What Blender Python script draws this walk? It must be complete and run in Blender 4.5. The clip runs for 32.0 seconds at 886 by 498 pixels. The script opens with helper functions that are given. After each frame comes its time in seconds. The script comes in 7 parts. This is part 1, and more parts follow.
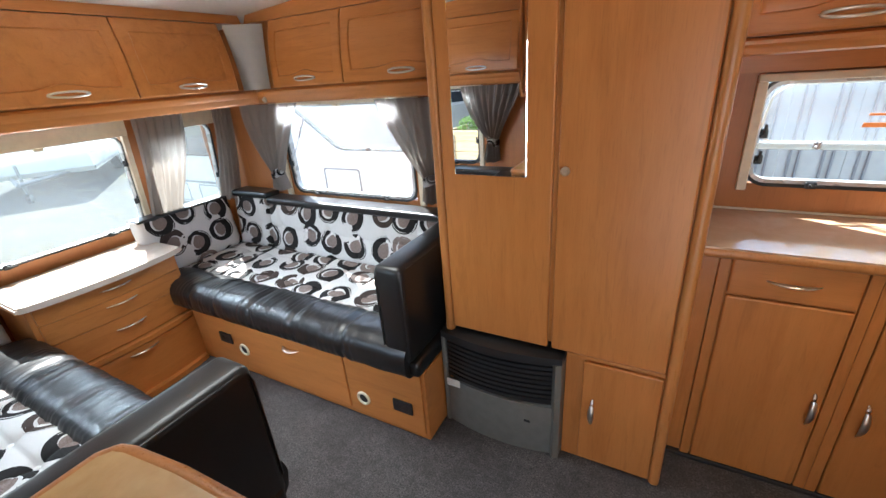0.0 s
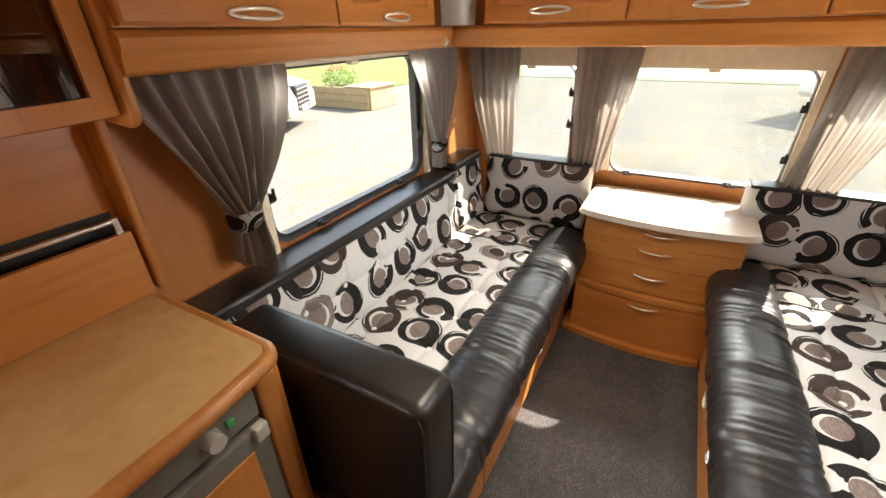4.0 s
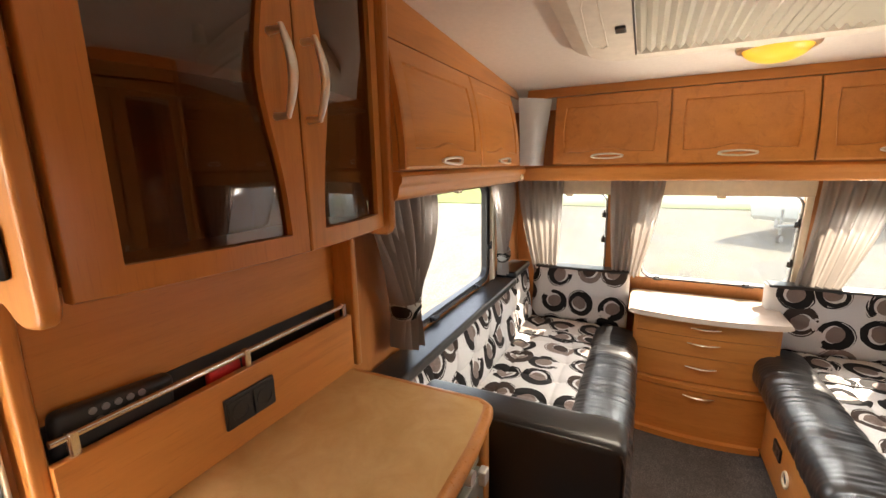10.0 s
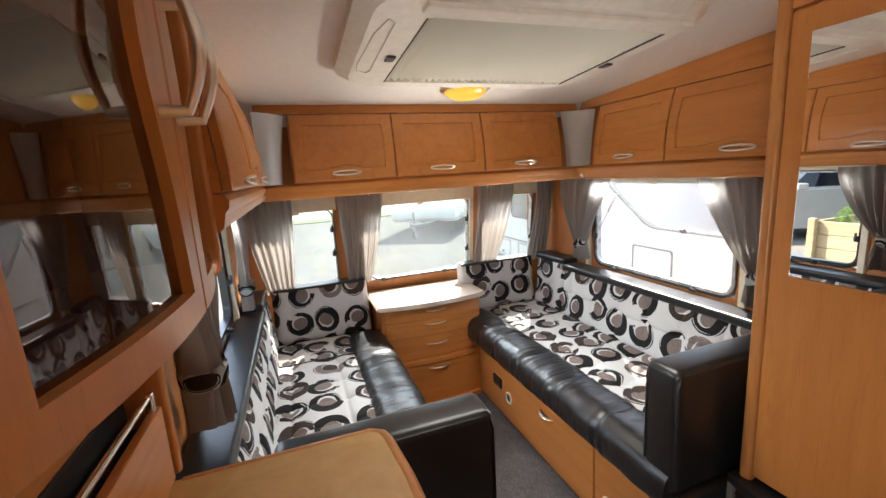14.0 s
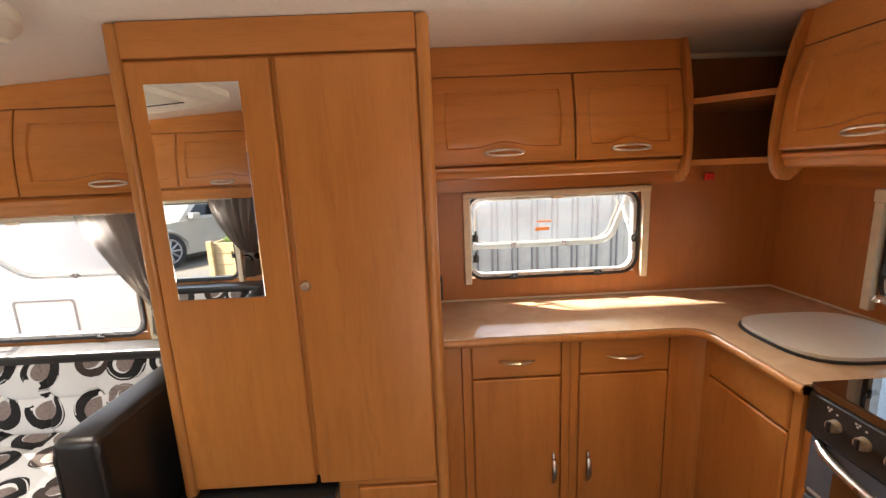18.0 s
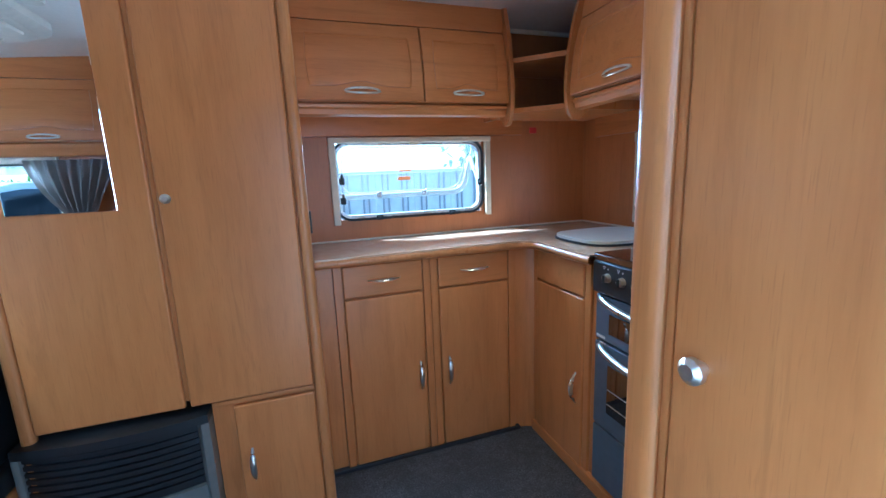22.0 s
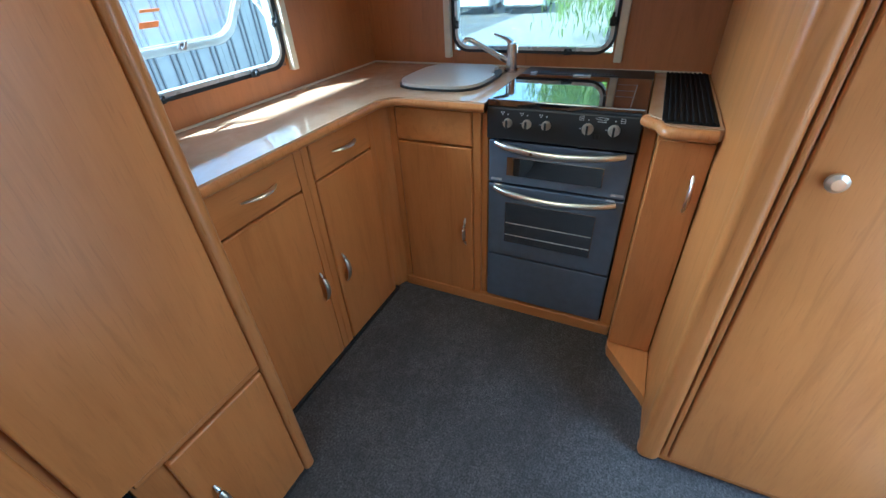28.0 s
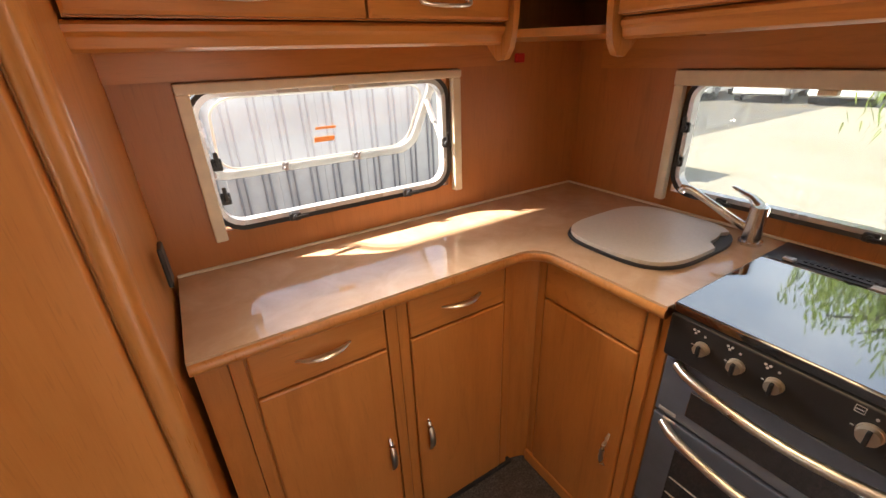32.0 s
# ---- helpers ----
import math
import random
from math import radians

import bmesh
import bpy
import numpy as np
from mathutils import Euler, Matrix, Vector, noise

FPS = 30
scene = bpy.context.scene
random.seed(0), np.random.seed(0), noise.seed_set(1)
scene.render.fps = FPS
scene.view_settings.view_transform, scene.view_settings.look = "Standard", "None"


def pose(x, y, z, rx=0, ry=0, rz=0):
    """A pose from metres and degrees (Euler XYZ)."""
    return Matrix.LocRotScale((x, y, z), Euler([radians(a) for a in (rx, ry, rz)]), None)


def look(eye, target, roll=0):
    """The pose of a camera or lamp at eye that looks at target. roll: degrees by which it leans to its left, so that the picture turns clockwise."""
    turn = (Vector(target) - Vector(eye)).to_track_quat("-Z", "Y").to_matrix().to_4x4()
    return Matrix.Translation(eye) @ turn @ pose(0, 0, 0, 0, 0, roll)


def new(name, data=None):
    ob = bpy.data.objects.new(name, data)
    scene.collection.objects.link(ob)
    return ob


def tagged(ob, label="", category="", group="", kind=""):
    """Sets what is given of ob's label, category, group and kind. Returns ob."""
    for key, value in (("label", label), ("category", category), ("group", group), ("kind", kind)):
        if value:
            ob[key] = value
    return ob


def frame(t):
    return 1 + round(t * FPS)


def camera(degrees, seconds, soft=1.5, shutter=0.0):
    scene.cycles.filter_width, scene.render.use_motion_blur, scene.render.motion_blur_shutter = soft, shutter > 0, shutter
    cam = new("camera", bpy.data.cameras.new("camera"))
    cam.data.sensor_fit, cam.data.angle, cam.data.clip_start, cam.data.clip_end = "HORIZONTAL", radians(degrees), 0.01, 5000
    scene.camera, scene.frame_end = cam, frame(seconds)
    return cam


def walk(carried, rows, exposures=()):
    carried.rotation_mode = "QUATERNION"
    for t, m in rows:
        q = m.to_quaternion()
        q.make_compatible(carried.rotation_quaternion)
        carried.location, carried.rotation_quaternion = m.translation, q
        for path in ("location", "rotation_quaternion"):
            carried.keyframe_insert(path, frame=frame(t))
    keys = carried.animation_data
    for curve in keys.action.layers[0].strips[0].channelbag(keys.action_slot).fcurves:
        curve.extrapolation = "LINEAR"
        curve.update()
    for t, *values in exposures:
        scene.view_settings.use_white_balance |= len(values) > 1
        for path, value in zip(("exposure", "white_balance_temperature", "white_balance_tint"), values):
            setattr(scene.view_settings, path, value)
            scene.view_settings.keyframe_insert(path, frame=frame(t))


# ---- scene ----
cam = camera(94.2, 32.0)
PATH = [
    (0, (0.032, 0.269, 1.477), (-0.868, 1.871, 0.688), -4.4),
    (0.5, (-0.018, 0.335, 1.481), (-1.122, 1.85, 0.784), -3.3),
    (1, (-0.064, 0.39, 1.489), (-1.371, 1.743, 0.81), -2.3),
    (1.5, (-0.071, 0.496, 1.496), (-1.592, 1.598, 0.809), -1.6),
    (2, (-0.081, 0.673, 1.474), (-1.79, 1.43, 0.763), -1.1),
    (2.5, (-0.15, 0.77, 1.474), (-1.977, 1.107, 0.734), -0.3),
    (3, (-0.255, 0.836, 1.481), (-2.103, 0.687, 0.731), -0.5),
    (3.5, (-0.342, 0.95, 1.478), (-2.08, 0.362, 0.68), -0.6),
    (4, (-0.398, 1.035, 1.447), (-1.934, 0.166, 0.506), -1.3),
    (4.5, (-0.436, 1.031, 1.387), (-1.76, 0.079, 0.229), -2.4),
    (6.5, (-1.105, 0.961, 1.3), (-2.274, -0.094, 0.067), -0.9),
    (7, (-1.101, 0.97, 1.341), (-2.42, -0.054, 0.241), 0.9),
    (7.5, (-0.9, 0.912, 1.359), (-2.343, -0.053, 0.366), 1.6),
    (8, (-0.668, 0.884, 1.365), (-2.207, -0.032, 0.475), 1.3),
    (8.5, (-0.445, 0.85, 1.363), (-2.063, -0.002, 0.555), 0.9),
    (9, (-0.229, 0.744, 1.391), (-1.908, -0.07, 0.671), 0.2),
    (9.5, (-0.032, 0.695, 1.422), (-1.795, -0.043, 0.834), -0.7),
    (10, (0.075, 0.747, 1.472), (-1.685, -0.114, 1.071), -1.1),
    (10.5, (0.17, 0.743, 1.528), (-1.513, -0.326, 1.361), -0.8),
    (11, (0.225, 0.704, 1.578), (-1.398, -0.464, 1.612), -0.4),
    (11.5, (0.215, 0.699, 1.581), (-1.489, -0.347, 1.6), 0.0),
    (12, (0.159, 0.723, 1.524), (-1.663, -0.089, 1.369), -0.3),
    (12.5, (0.038, 0.651, 1.528), (-1.904, 0.266, 1.247), -1.4),
    (13, (-0.004, 0.497, 1.503), (-1.977, 0.529, 1.177), -2.8),
    (13.5, (0.078, 0.431, 1.478), (-1.863, 0.769, 1.133), -3.4),
    (14, (0.081, 0.328, 1.475), (-1.774, 0.979, 1.105), -3.5),
    (14.5, (0.054, 0.241, 1.423), (-1.651, 1.207, 1.025), -3.2),
    (15, (0.081, 0.247, 1.440), (-1.389, 1.564, 1.114), -2.7),
    (15.5, (0.080, 0.236, 1.462), (-1.025, 1.898, 1.329), -2.4),
    (17.5, (0.147, 0.344, 1.539), (0.161, 2.344, 1.494), -1.6),
    (18, (0.151, 0.351, 1.488), (0.189, 2.316, 1.118), -2.5),
    (18.3, (0.139, 0.354, 1.443), (0.178, 2.272, 0.877), -3.1),
    (18.5, (0.155, 0.373, 1.418), (0.16, 2.248, 0.721), -4.0),
    (19, (0.138, 0.347, 1.311), (0.121, 2.154, 0.455), -5.8),
    (19.5, (0.152, 0.148, 1.157), (0.359, 1.949, 0.312), -4.4),
    (20, (0.158, 0.018, 1.132), (0.532, 1.732, 0.172), -2.5),
    (20.5, (0.161, -0.009, 1.094), (0.623, 1.647, 0.072), -0.3),
    (21, (0.173, 0.013, 1.108), (0.708, 1.745, 0.264), -0.3),
    (21.5, (0.151, 0.052, 1.182), (0.747, 1.866, 0.59), -1.8),
    (22, (0.149, 0.124, 1.218), (0.768, 1.991, 0.858), -2.3),
    (22.5, (0.177, 0.334, 1.293), (0.82, 2.218, 1.106), -0.8),
    (23, (0.207, 0.474, 1.498), (1.085, 2.271, 1.495), 0.5),
    (23.5, (0.203, 0.593, 1.565), (1.36, 2.222, 1.653), 0.4),
    (24, (0.207, 0.647, 1.602), (1.605, 2.077, 1.632), -0.5),
    (24.5, (0.13, 0.771, 1.604), (1.747, 1.943, 1.495), -1.5),
    (25, (-0.025, 0.833, 1.589), (1.704, 1.794, 1.291), -1.7),
    (25.5, (-0.175, 0.824, 1.57), (1.585, 1.611, 1.037), -1.4),
    (26, (-0.294, 0.812, 1.534), (1.427, 1.481, 0.765), -1.3),
    (26.5, (-0.395, 0.826, 1.487), (1.233, 1.457, 0.512), -1.7),
    (28.5, (-0.219, 0.775, 1.286), (1.242, 1.542, 0.155), -3.3),
    (29, (-0.15, 0.766, 1.329), (1.384, 1.563, 0.322), -3.6),
    (29.5, (-0.076, 0.762, 1.371), (1.532, 1.576, 0.503), -3.8),
    (30, (-0.035, 0.738, 1.411), (1.614, 1.581, 0.658), -4.1),
    (30.5, (0.041, 0.781, 1.447), (1.713, 1.666, 0.798), -4.7),
    (31, (0.104, 0.841, 1.469), (1.695, 1.873, 0.834), -5.5),
    (31.5, (0.184, 0.885, 1.463), (1.553, 2.173, 0.781), -3.9),
    (32, (0.264, 0.895, 1.426), (1.206, 2.447, 0.588), -2.2),
]
EXPOSURES = [(0, 2.55, 5800, 5), (2, 2.4, 7200, 10), (4, 2.45, 7500, 10), (7, 2.15, 6800, 8), (8, 2.1, 6800, 8), (9, 2.4, 7000, 10), (10, 2.55, 7800, 14), (11, 2.45, 7600, 13), (12, 2.25, 7200, 10), (13.5, 2.35, 6500, 9), (15.5, 2.4, 6500, 10), (17.5, 2.4, 7300, 13), (19, 2.5, 6900, 11), (20, 2.55, 4800, 2), (21, 2.55, 3850, -6), (22.2, 2.6, 3950, -6), (23, 2.6, 5300, 0), (24, 2.5, 7900, 17), (25, 2.42, 7800, 18), (26, 2.35, 5500, 8), (28.5, 2.5, 4450, -10), (30, 2.5, 5150, -4), (31, 2.5, 7500, 18), (32, 2.45, 7500, 16)]
walk(cam, [(t, look(eye, target, roll)) for t, eye, target, roll in PATH], EXPOSURES)

# ---- world, sun, exposure ----
SUN = Vector((-1.0, 0.6, 1.18)).normalized()
world = bpy.data.worlds.new("sky")
scene.world = world
world.use_nodes = True
wn = world.node_tree.nodes
sky = wn.new("ShaderNodeTexSky")
sky.sky_type = "NISHITA"
sky.sun_disc = False
sky.sun_elevation = math.asin(SUN.z)
sky.sun_rotation = math.atan2(SUN.x, SUN.y)
sky.altitude = 50
wn["Background"].inputs["Strength"].default_value = 0.14
# thin fair-weather cloud over the blue
wtc = wn.new("ShaderNodeTexCoord")
cloud = wn.new("ShaderNodeTexNoise")
cloud.inputs["Scale"].default_value = 2.6
cloud.inputs["Detail"].default_value = 7.0
cloud.inputs["Roughness"].default_value = 0.58
cover = wn.new("ShaderNodeMapRange")
cover.inputs[1].default_value, cover.inputs[2].default_value = 0.42, 0.75
cover.inputs[3].default_value, cover.inputs[4].default_value = 0.10, 0.5
veil = wn.new("ShaderNodeMix")
veil.data_type = "RGBA"
veil.inputs[7].default_value = (8.0, 8.2, 8.5, 1.0)
for a, b in ((wtc.outputs["Generated"], cloud.inputs["Vector"]), (cloud.outputs[0], cover.inputs[0]), (cover.outputs[0], veil.inputs[0]), (sky.outputs[0], veil.inputs[6]), (veil.outputs[2], wn["Background"].inputs["Color"])):
    world.node_tree.links.new(a, b)
sun_data = bpy.data.lights.new("sun", "SUN")
sun_data.energy = 4.4
sun_data.angle = radians(0.55)
sun_data.color = (1.0, 0.95, 0.88)
sun = new("sun", sun_data)
sun.matrix_world = look(SUN * 20, (0, 0, 0))


# daylight through the openings: strips along the sills throw the ground's light up, strips along the lintels the sky's light down
SKYLIGHT = 1.25


def opening_light(x, y, z, length, inward, power, lift, color, deep=0.12, spread=66):
    data = bpy.data.lights.new("window_light", "AREA")
    data.shape = "RECTANGLE"
    data.size, data.size_y = length, deep
    data.energy = power * SKYLIGHT
    data.spread = radians(spread)
    data.color = color
    lamp = new("window_light", data)
    e = radians(lift)
    n = Vector((inward[0] * math.cos(e), inward[1] * math.cos(e), math.sin(e)))
    side_ = Vector((inward[1], -inward[0], 0))
    up_ = (-n).cross(side_)
    m3 = Matrix((side_, up_, -n)).transposed()
    if m3.determinant() < 0:
        m3 = Matrix((-side_, up_, -n)).transposed()
    lamp.matrix_world = Matrix.Translation((x, y, z)) @ m3.to_4x4()


def roof_light(x, y, z, sx, sy, power, color):
    data = bpy.data.lights.new("rooflight_light", "AREA")
    data.shape = "RECTANGLE"
    data.size, data.size_y = sx, sy
    data.energy = power * SKYLIGHT
    data.spread = radians(100)
    data.color = color
    new("rooflight_light", data).matrix_world = Matrix.Translation((x, y, z))


roof_light(-1.23, 1.07, 1.805, 0.5, 0.66, 1.0, (1.0, 0.96, 0.88))
roof_light(0.707, 1.205, 1.86, 0.28, 0.28, 0.2, (1.0, 0.78, 0.45))
GROUNDLIT, SKYLIT = (1.0, 0.95, 0.86), (0.86, 0.93, 1.0)
opening_light(-1.61, -0.035, 0.92, 0.80, (0, 1), 0.16, 36, GROUNDLIT, spread=46)
opening_light(-1.58, 2.115, 0.92, 0.80, (0, -1), 0.27, 36, GROUNDLIT, spread=46)
opening_light(0.67, 2.115, 1.08, 0.62, (0, -1), 0.22, 30, GROUNDLIT, spread=42)
opening_light(1.665, 1.30, 1.04, 0.6, (-1, 0), 0.10, 25, GROUNDLIT, spread=46)
opening_light(-2.69, 1.125, 0.84, 0.62, (1, 0), 0.14, 20, GROUNDLIT, spread=32)
opening_light(-1.61, -0.035, 1.345, 0.80, (0, 1), 0.8, -26, SKYLIT, 0.06)
opening_light(-1.58, 2.115, 1.345, 0.80, (0, -1), 1.15, -14, SKYLIT, 0.06)
opening_light(0.67, 2.12, 1.335, 0.62, (0, -1), 0.55, -22, SKYLIT, 0.06)
opening_light(-2.69, 1.06, 1.275, 1.6, (1, 0), 0.8, -36, SKYLIT, 0.06, 56)


# daylight through the entrance: tall strips along both jambs, one across the head
def jamb_light(at_, toward, width, height, power, color, spread=95):
    data = bpy.data.lights.new("entrance_light", "AREA")
    data.shape = "RECTANGLE"
    data.size, data.size_y = width, height
    data.energy = power * SKYLIGHT
    data.spread = radians(spread)
    data.color = color
    new("entrance_light", data).matrix_world = look(at_, Vector(at_) + Vector(toward))


jamb_light((0.50, -0.045, 1.2), (-1.0, 0.42, 0.03), 0.06, 0.95, 0.62, (1.0, 0.97, 0.9))
jamb_light((-0.03, -0.045, 0.95), (1.0, 0.42, 0.0), 0.06, 1.1, 0.16, SKYLIT)
jamb_light((0.235, -0.05, 1.62), (0.0, 0.2, -1.0), 0.48, 0.1, 0.5, SKYLIT, 70)
jamb_light((0.235, -0.06, 0.5), (-0.35, 1.0, 0.3), 0.46, 0.7, 0.11, (1.0, 0.98, 0.95), 110)
jamb_light((0.415, -0.055, 1.28), (-0.4, 1.0, 0.1), 0.15, 0.7, 0.2, (1.0, 0.98, 0.95), 110)


# ---- materials ----
def rgb(r, g, b):
    return (r, g, b, 1.0)


class Mat:
    """A small wrapper round one node material."""

    def __init__(self, name, base=(0.5, 0.5, 0.5), rough=0.5, metal=0.0, spec=0.5):
        self.m = bpy.data.materials.new(name)
        self.m.use_nodes = True
        self.t = self.m.node_tree
        self.b = self.t.nodes["Principled BSDF"]
        self.set("Base Color", rgb(*base))
        self.set("Roughness", rough)
        self.set("Metallic", metal)
        self.set("Specular IOR Level", spec)

    def set(self, key, value):
        self.b.inputs[key].default_value = value

    def node(self, kind, **inputs):
        n = self.t.nodes.new(kind)
        for k, v in inputs.items():
            n.inputs[k.replace("_", " ")].default_value = v
        return n

    def link(self, a, b):
        self.t.links.new(a, b)

    def coords(self, scale=(1, 1, 1), spread=0.0, rot=(0, 0, 0)):
        tc = self.t.nodes.new("ShaderNodeTexCoord")
        mp = self.t.nodes.new("ShaderNodeMapping")
        mp.inputs["Scale"].default_value = scale
        mp.inputs["Rotation"].default_value = rot
        self.link(tc.outputs["Object"], mp.inputs["Vector"])
        if spread:
            info = self.t.nodes.new("ShaderNodeObjectInfo")
            mul = self.t.nodes.new("ShaderNodeMath")
            mul.operation = "MULTIPLY"
            mul.inputs[1].default_value = spread
            self.link(info.outputs["Random"], mul.inputs[0])
            comb = self.t.nodes.new("ShaderNodeCombineXYZ")
            for i in range(3):
                self.link(mul.outputs[0], comb.inputs[i])
            self.link(comb.outputs[0], mp.inputs["Location"])
        return mp.outputs[0]

    def noise(self, vec, scale, detail=3.0, rough=0.5, distortion=0.0):
        n = self.node("ShaderNodeTexNoise", Scale=scale, Detail=detail, Roughness=rough, Distortion=distortion)
        self.link(vec, n.inputs["Vector"])
        return n.outputs["Fac"]

    def ramp(self, fac, stops):
        n = self.t.nodes.new("ShaderNodeValToRGB")
        e = n.color_ramp.elements
        while len(e) < len(stops):
            e.new(0.5)
        for el, (p, c) in zip(e, stops):
            el.position = p
            el.color = rgb(*c)
        self.link(fac, n.inputs[0])
        return n.outputs[0]

    def mix(self, fac, a, b, mode="MIX"):
        n = self.t.nodes.new("ShaderNodeMix")
        n.data_type = "RGBA"
        n.blend_type = mode
        for sock, v in ((n.inputs[0], fac), (n.inputs[6], a), (n.inputs[7], b)):
            if isinstance(v, (int, float)):
                sock.default_value = v
            elif isinstance(v, tuple):
                sock.default_value = rgb(*v)
            else:
                self.link(v, sock)
        return n.outputs[2]

    def math(self, op, a, b=0.0, clamp=False):
        n = self.t.nodes.new("ShaderNodeMath")
        n.operation = op
        n.use_clamp = clamp
        for sock, v in ((n.inputs[0], a), (n.inputs[1], b)):
            if isinstance(v, (int, float)):
                sock.default_value = v
            else:
                self.link(v, sock)
        return n.outputs[0]

    def step(self, v, lo, hi):
        n = self.t.nodes.new("ShaderNodeMapRange")
        n.interpolation_type = "SMOOTHSTEP"
        n.inputs[1].default_value = lo
        n.inputs[2].default_value = hi
        self.link(v, n.inputs[0])
        return n.outputs[0]

    def color(self, out):
        self.link(out, self.b.inputs["Base Color"])

    def rough(self, out):
        self.link(out, self.b.inputs["Roughness"])

    def bump(self, height, strength=0.3, dist=0.002):
        n = self.node("ShaderNodeBump", Strength=strength, Distance=dist)
        self.link(height, n.inputs["Height"])
        self.link(n.outputs[0], self.b.inputs["Normal"])


def wood(name, grain, dark, light, rough=0.33, contrast=1.0):
    m = Mat(name, light, rough)
    s = {"x": (0.9, 14, 14), "y": (14, 0.9, 14), "z": (14, 14, 0.9)}[grain]
    v = m.coords(s, spread=9.0)
    big = m.noise(v, 1.2, 4.0, 0.55, 0.6)
    fine = m.noise(m.coords(tuple(5 * k for k in s), spread=7.0), 2.6, 2.0, 0.6)
    cloud = m.noise(m.coords((1, 1, 1)), 1.7, 2.0)
    figure = m.noise(m.coords(tuple(0.6 + 0.12 * k for k in s), spread=5.0), 4.5, 4.0, 0.6, 0.8)
    f = m.math("ADD", m.math("MULTIPLY", big, 0.44), m.math("ADD", m.math("MULTIPLY", fine, 0.16), m.math("MULTIPLY", figure, 0.36)))
    mid = tuple(0.5 * (a + b) for a, b in zip(dark, light))
    c = m.ramp(f, [(0.5 - 0.2 / contrast, dark), (0.47, mid), (0.5 + 0.2 / contrast, light)])
    c = m.mix(m.math("MULTIPLY", m.step(cloud, 0.35, 0.7), 0.22), c, tuple(0.72 * k for k in mid))
    # darker growth streaks and short pores along the grain
    streak = m.noise(m.coords(tuple(0.35 * k if k > 1 else 0.5 * k for k in s), spread=11.0), 3.2, 5.0, 0.62, 1.6)
    c = m.mix(m.math("MULTIPLY", m.step(streak, 0.52, 0.7), 0.34), c, tuple(0.66 * k for k in dark))
    pore = m.noise(m.coords(tuple(9 * k if k > 1 else 7 * k for k in s), spread=3.0), 3.0, 1.0, 0.5)
    c = m.mix(m.math("MULTIPLY", m.step(pore, 0.6, 0.74), 0.2), c, tuple(0.55 * k for k in dark))
    m.color(c)
    m.rough(m.math("ADD", m.math("MULTIPLY", fine, 0.16), rough - 0.08))
    m.bump(fine, 0.06, 0.0008)
    return m.m


W_D, W_L = (0.46, 0.168, 0.038), (0.62, 0.252, 0.068)
WOOD_Z = wood("beech_laminate_upright", "z", W_D, W_L)
WOOD_X = wood("beech_laminate_lengthwise", "x", W_D, W_L)
WOOD_Y = wood("beech_laminate_crosswise", "y", W_D, W_L)
WALLBOARD = wood("beech_wallboard", "z", (0.40, 0.15, 0.04), (0.52, 0.20, 0.058), 0.4)
OAK = wood("solid_beech", "z", (0.42, 0.165, 0.042), (0.60, 0.26, 0.08), 0.3, 1.4)
DARKWOOD = wood("shelf_back_brown", "z", (0.34, 0.15, 0.055), (0.42, 0.19, 0.073), 0.5)


def plain(name, base, rough=0.4, metal=0.0, grain=0.06, scale=30.0, bump=0.0, spec=0.5):
    m = Mat(name, base, rough, metal, spec)
    n = m.noise(m.coords(), scale, 3.0)
    m.color(m.ramp(n, [(0.3, tuple(k * (1 - grain) for k in base)), (0.7, tuple(min(1, k * (1 + grain)) for k in base))]))
    m.rough(m.math("ADD", m.math("MULTIPLY", m.noise(m.coords(), scale * 0.4, 2.0), 0.16), max(0.0, rough - 0.08)))
    if bump:
        m.bump(n, bump, 0.002)
    return m.m


WHITE = plain("cream_white_plastic", (0.74, 0.70, 0.62), 0.4)
CREAM = plain("cream_blind_cassette", (0.76, 0.68, 0.52), 0.45)
CEIL = plain("offwhite_ceiling_board", (0.80, 0.765, 0.72), 0.5, grain=0.03, scale=60, bump=0.05)
CHROME = plain("brushed_chrome", (0.72, 0.70, 0.67), 0.22, 1.0)
SATIN = plain("satin_nickel", (0.80, 0.77, 0.71), 0.3, 1.0)
SILVER = plain("silver_plastic", (0.62, 0.62, 0.62), 0.28, 0.35)
KNOBSILVER = plain("bronze_silver_dial", (0.62, 0.55, 0.46), 0.32, 0.8)
BLACKPL = plain("black_plastic", (0.018, 0.018, 0.019), 0.4)
RUBBER = plain("black_rubber_seal", (0.02, 0.02, 0.022), 0.5)
MATBLACK = plain("matt_black_rubber", (0.008, 0.008, 0.009), 0.8, spec=0.2)
GREYSTEEL = plain("slate_grey_enamel", (0.145, 0.17, 0.215), 0.38, 0.3)
HEATGREY = plain("grey_metallic_enamel", (0.215, 0.215, 0.195), 0.42, 0.3)
RED = plain("red_plastic", (0.55, 0.02, 0.02), 0.4)
ALU = plain("painted_aluminium_door_frame", (0.66, 0.56, 0.42), 0.4)
SINKLID = plain("beige_sink_lid", (0.60, 0.56, 0.50), 0.35, grain=0.04, scale=120)


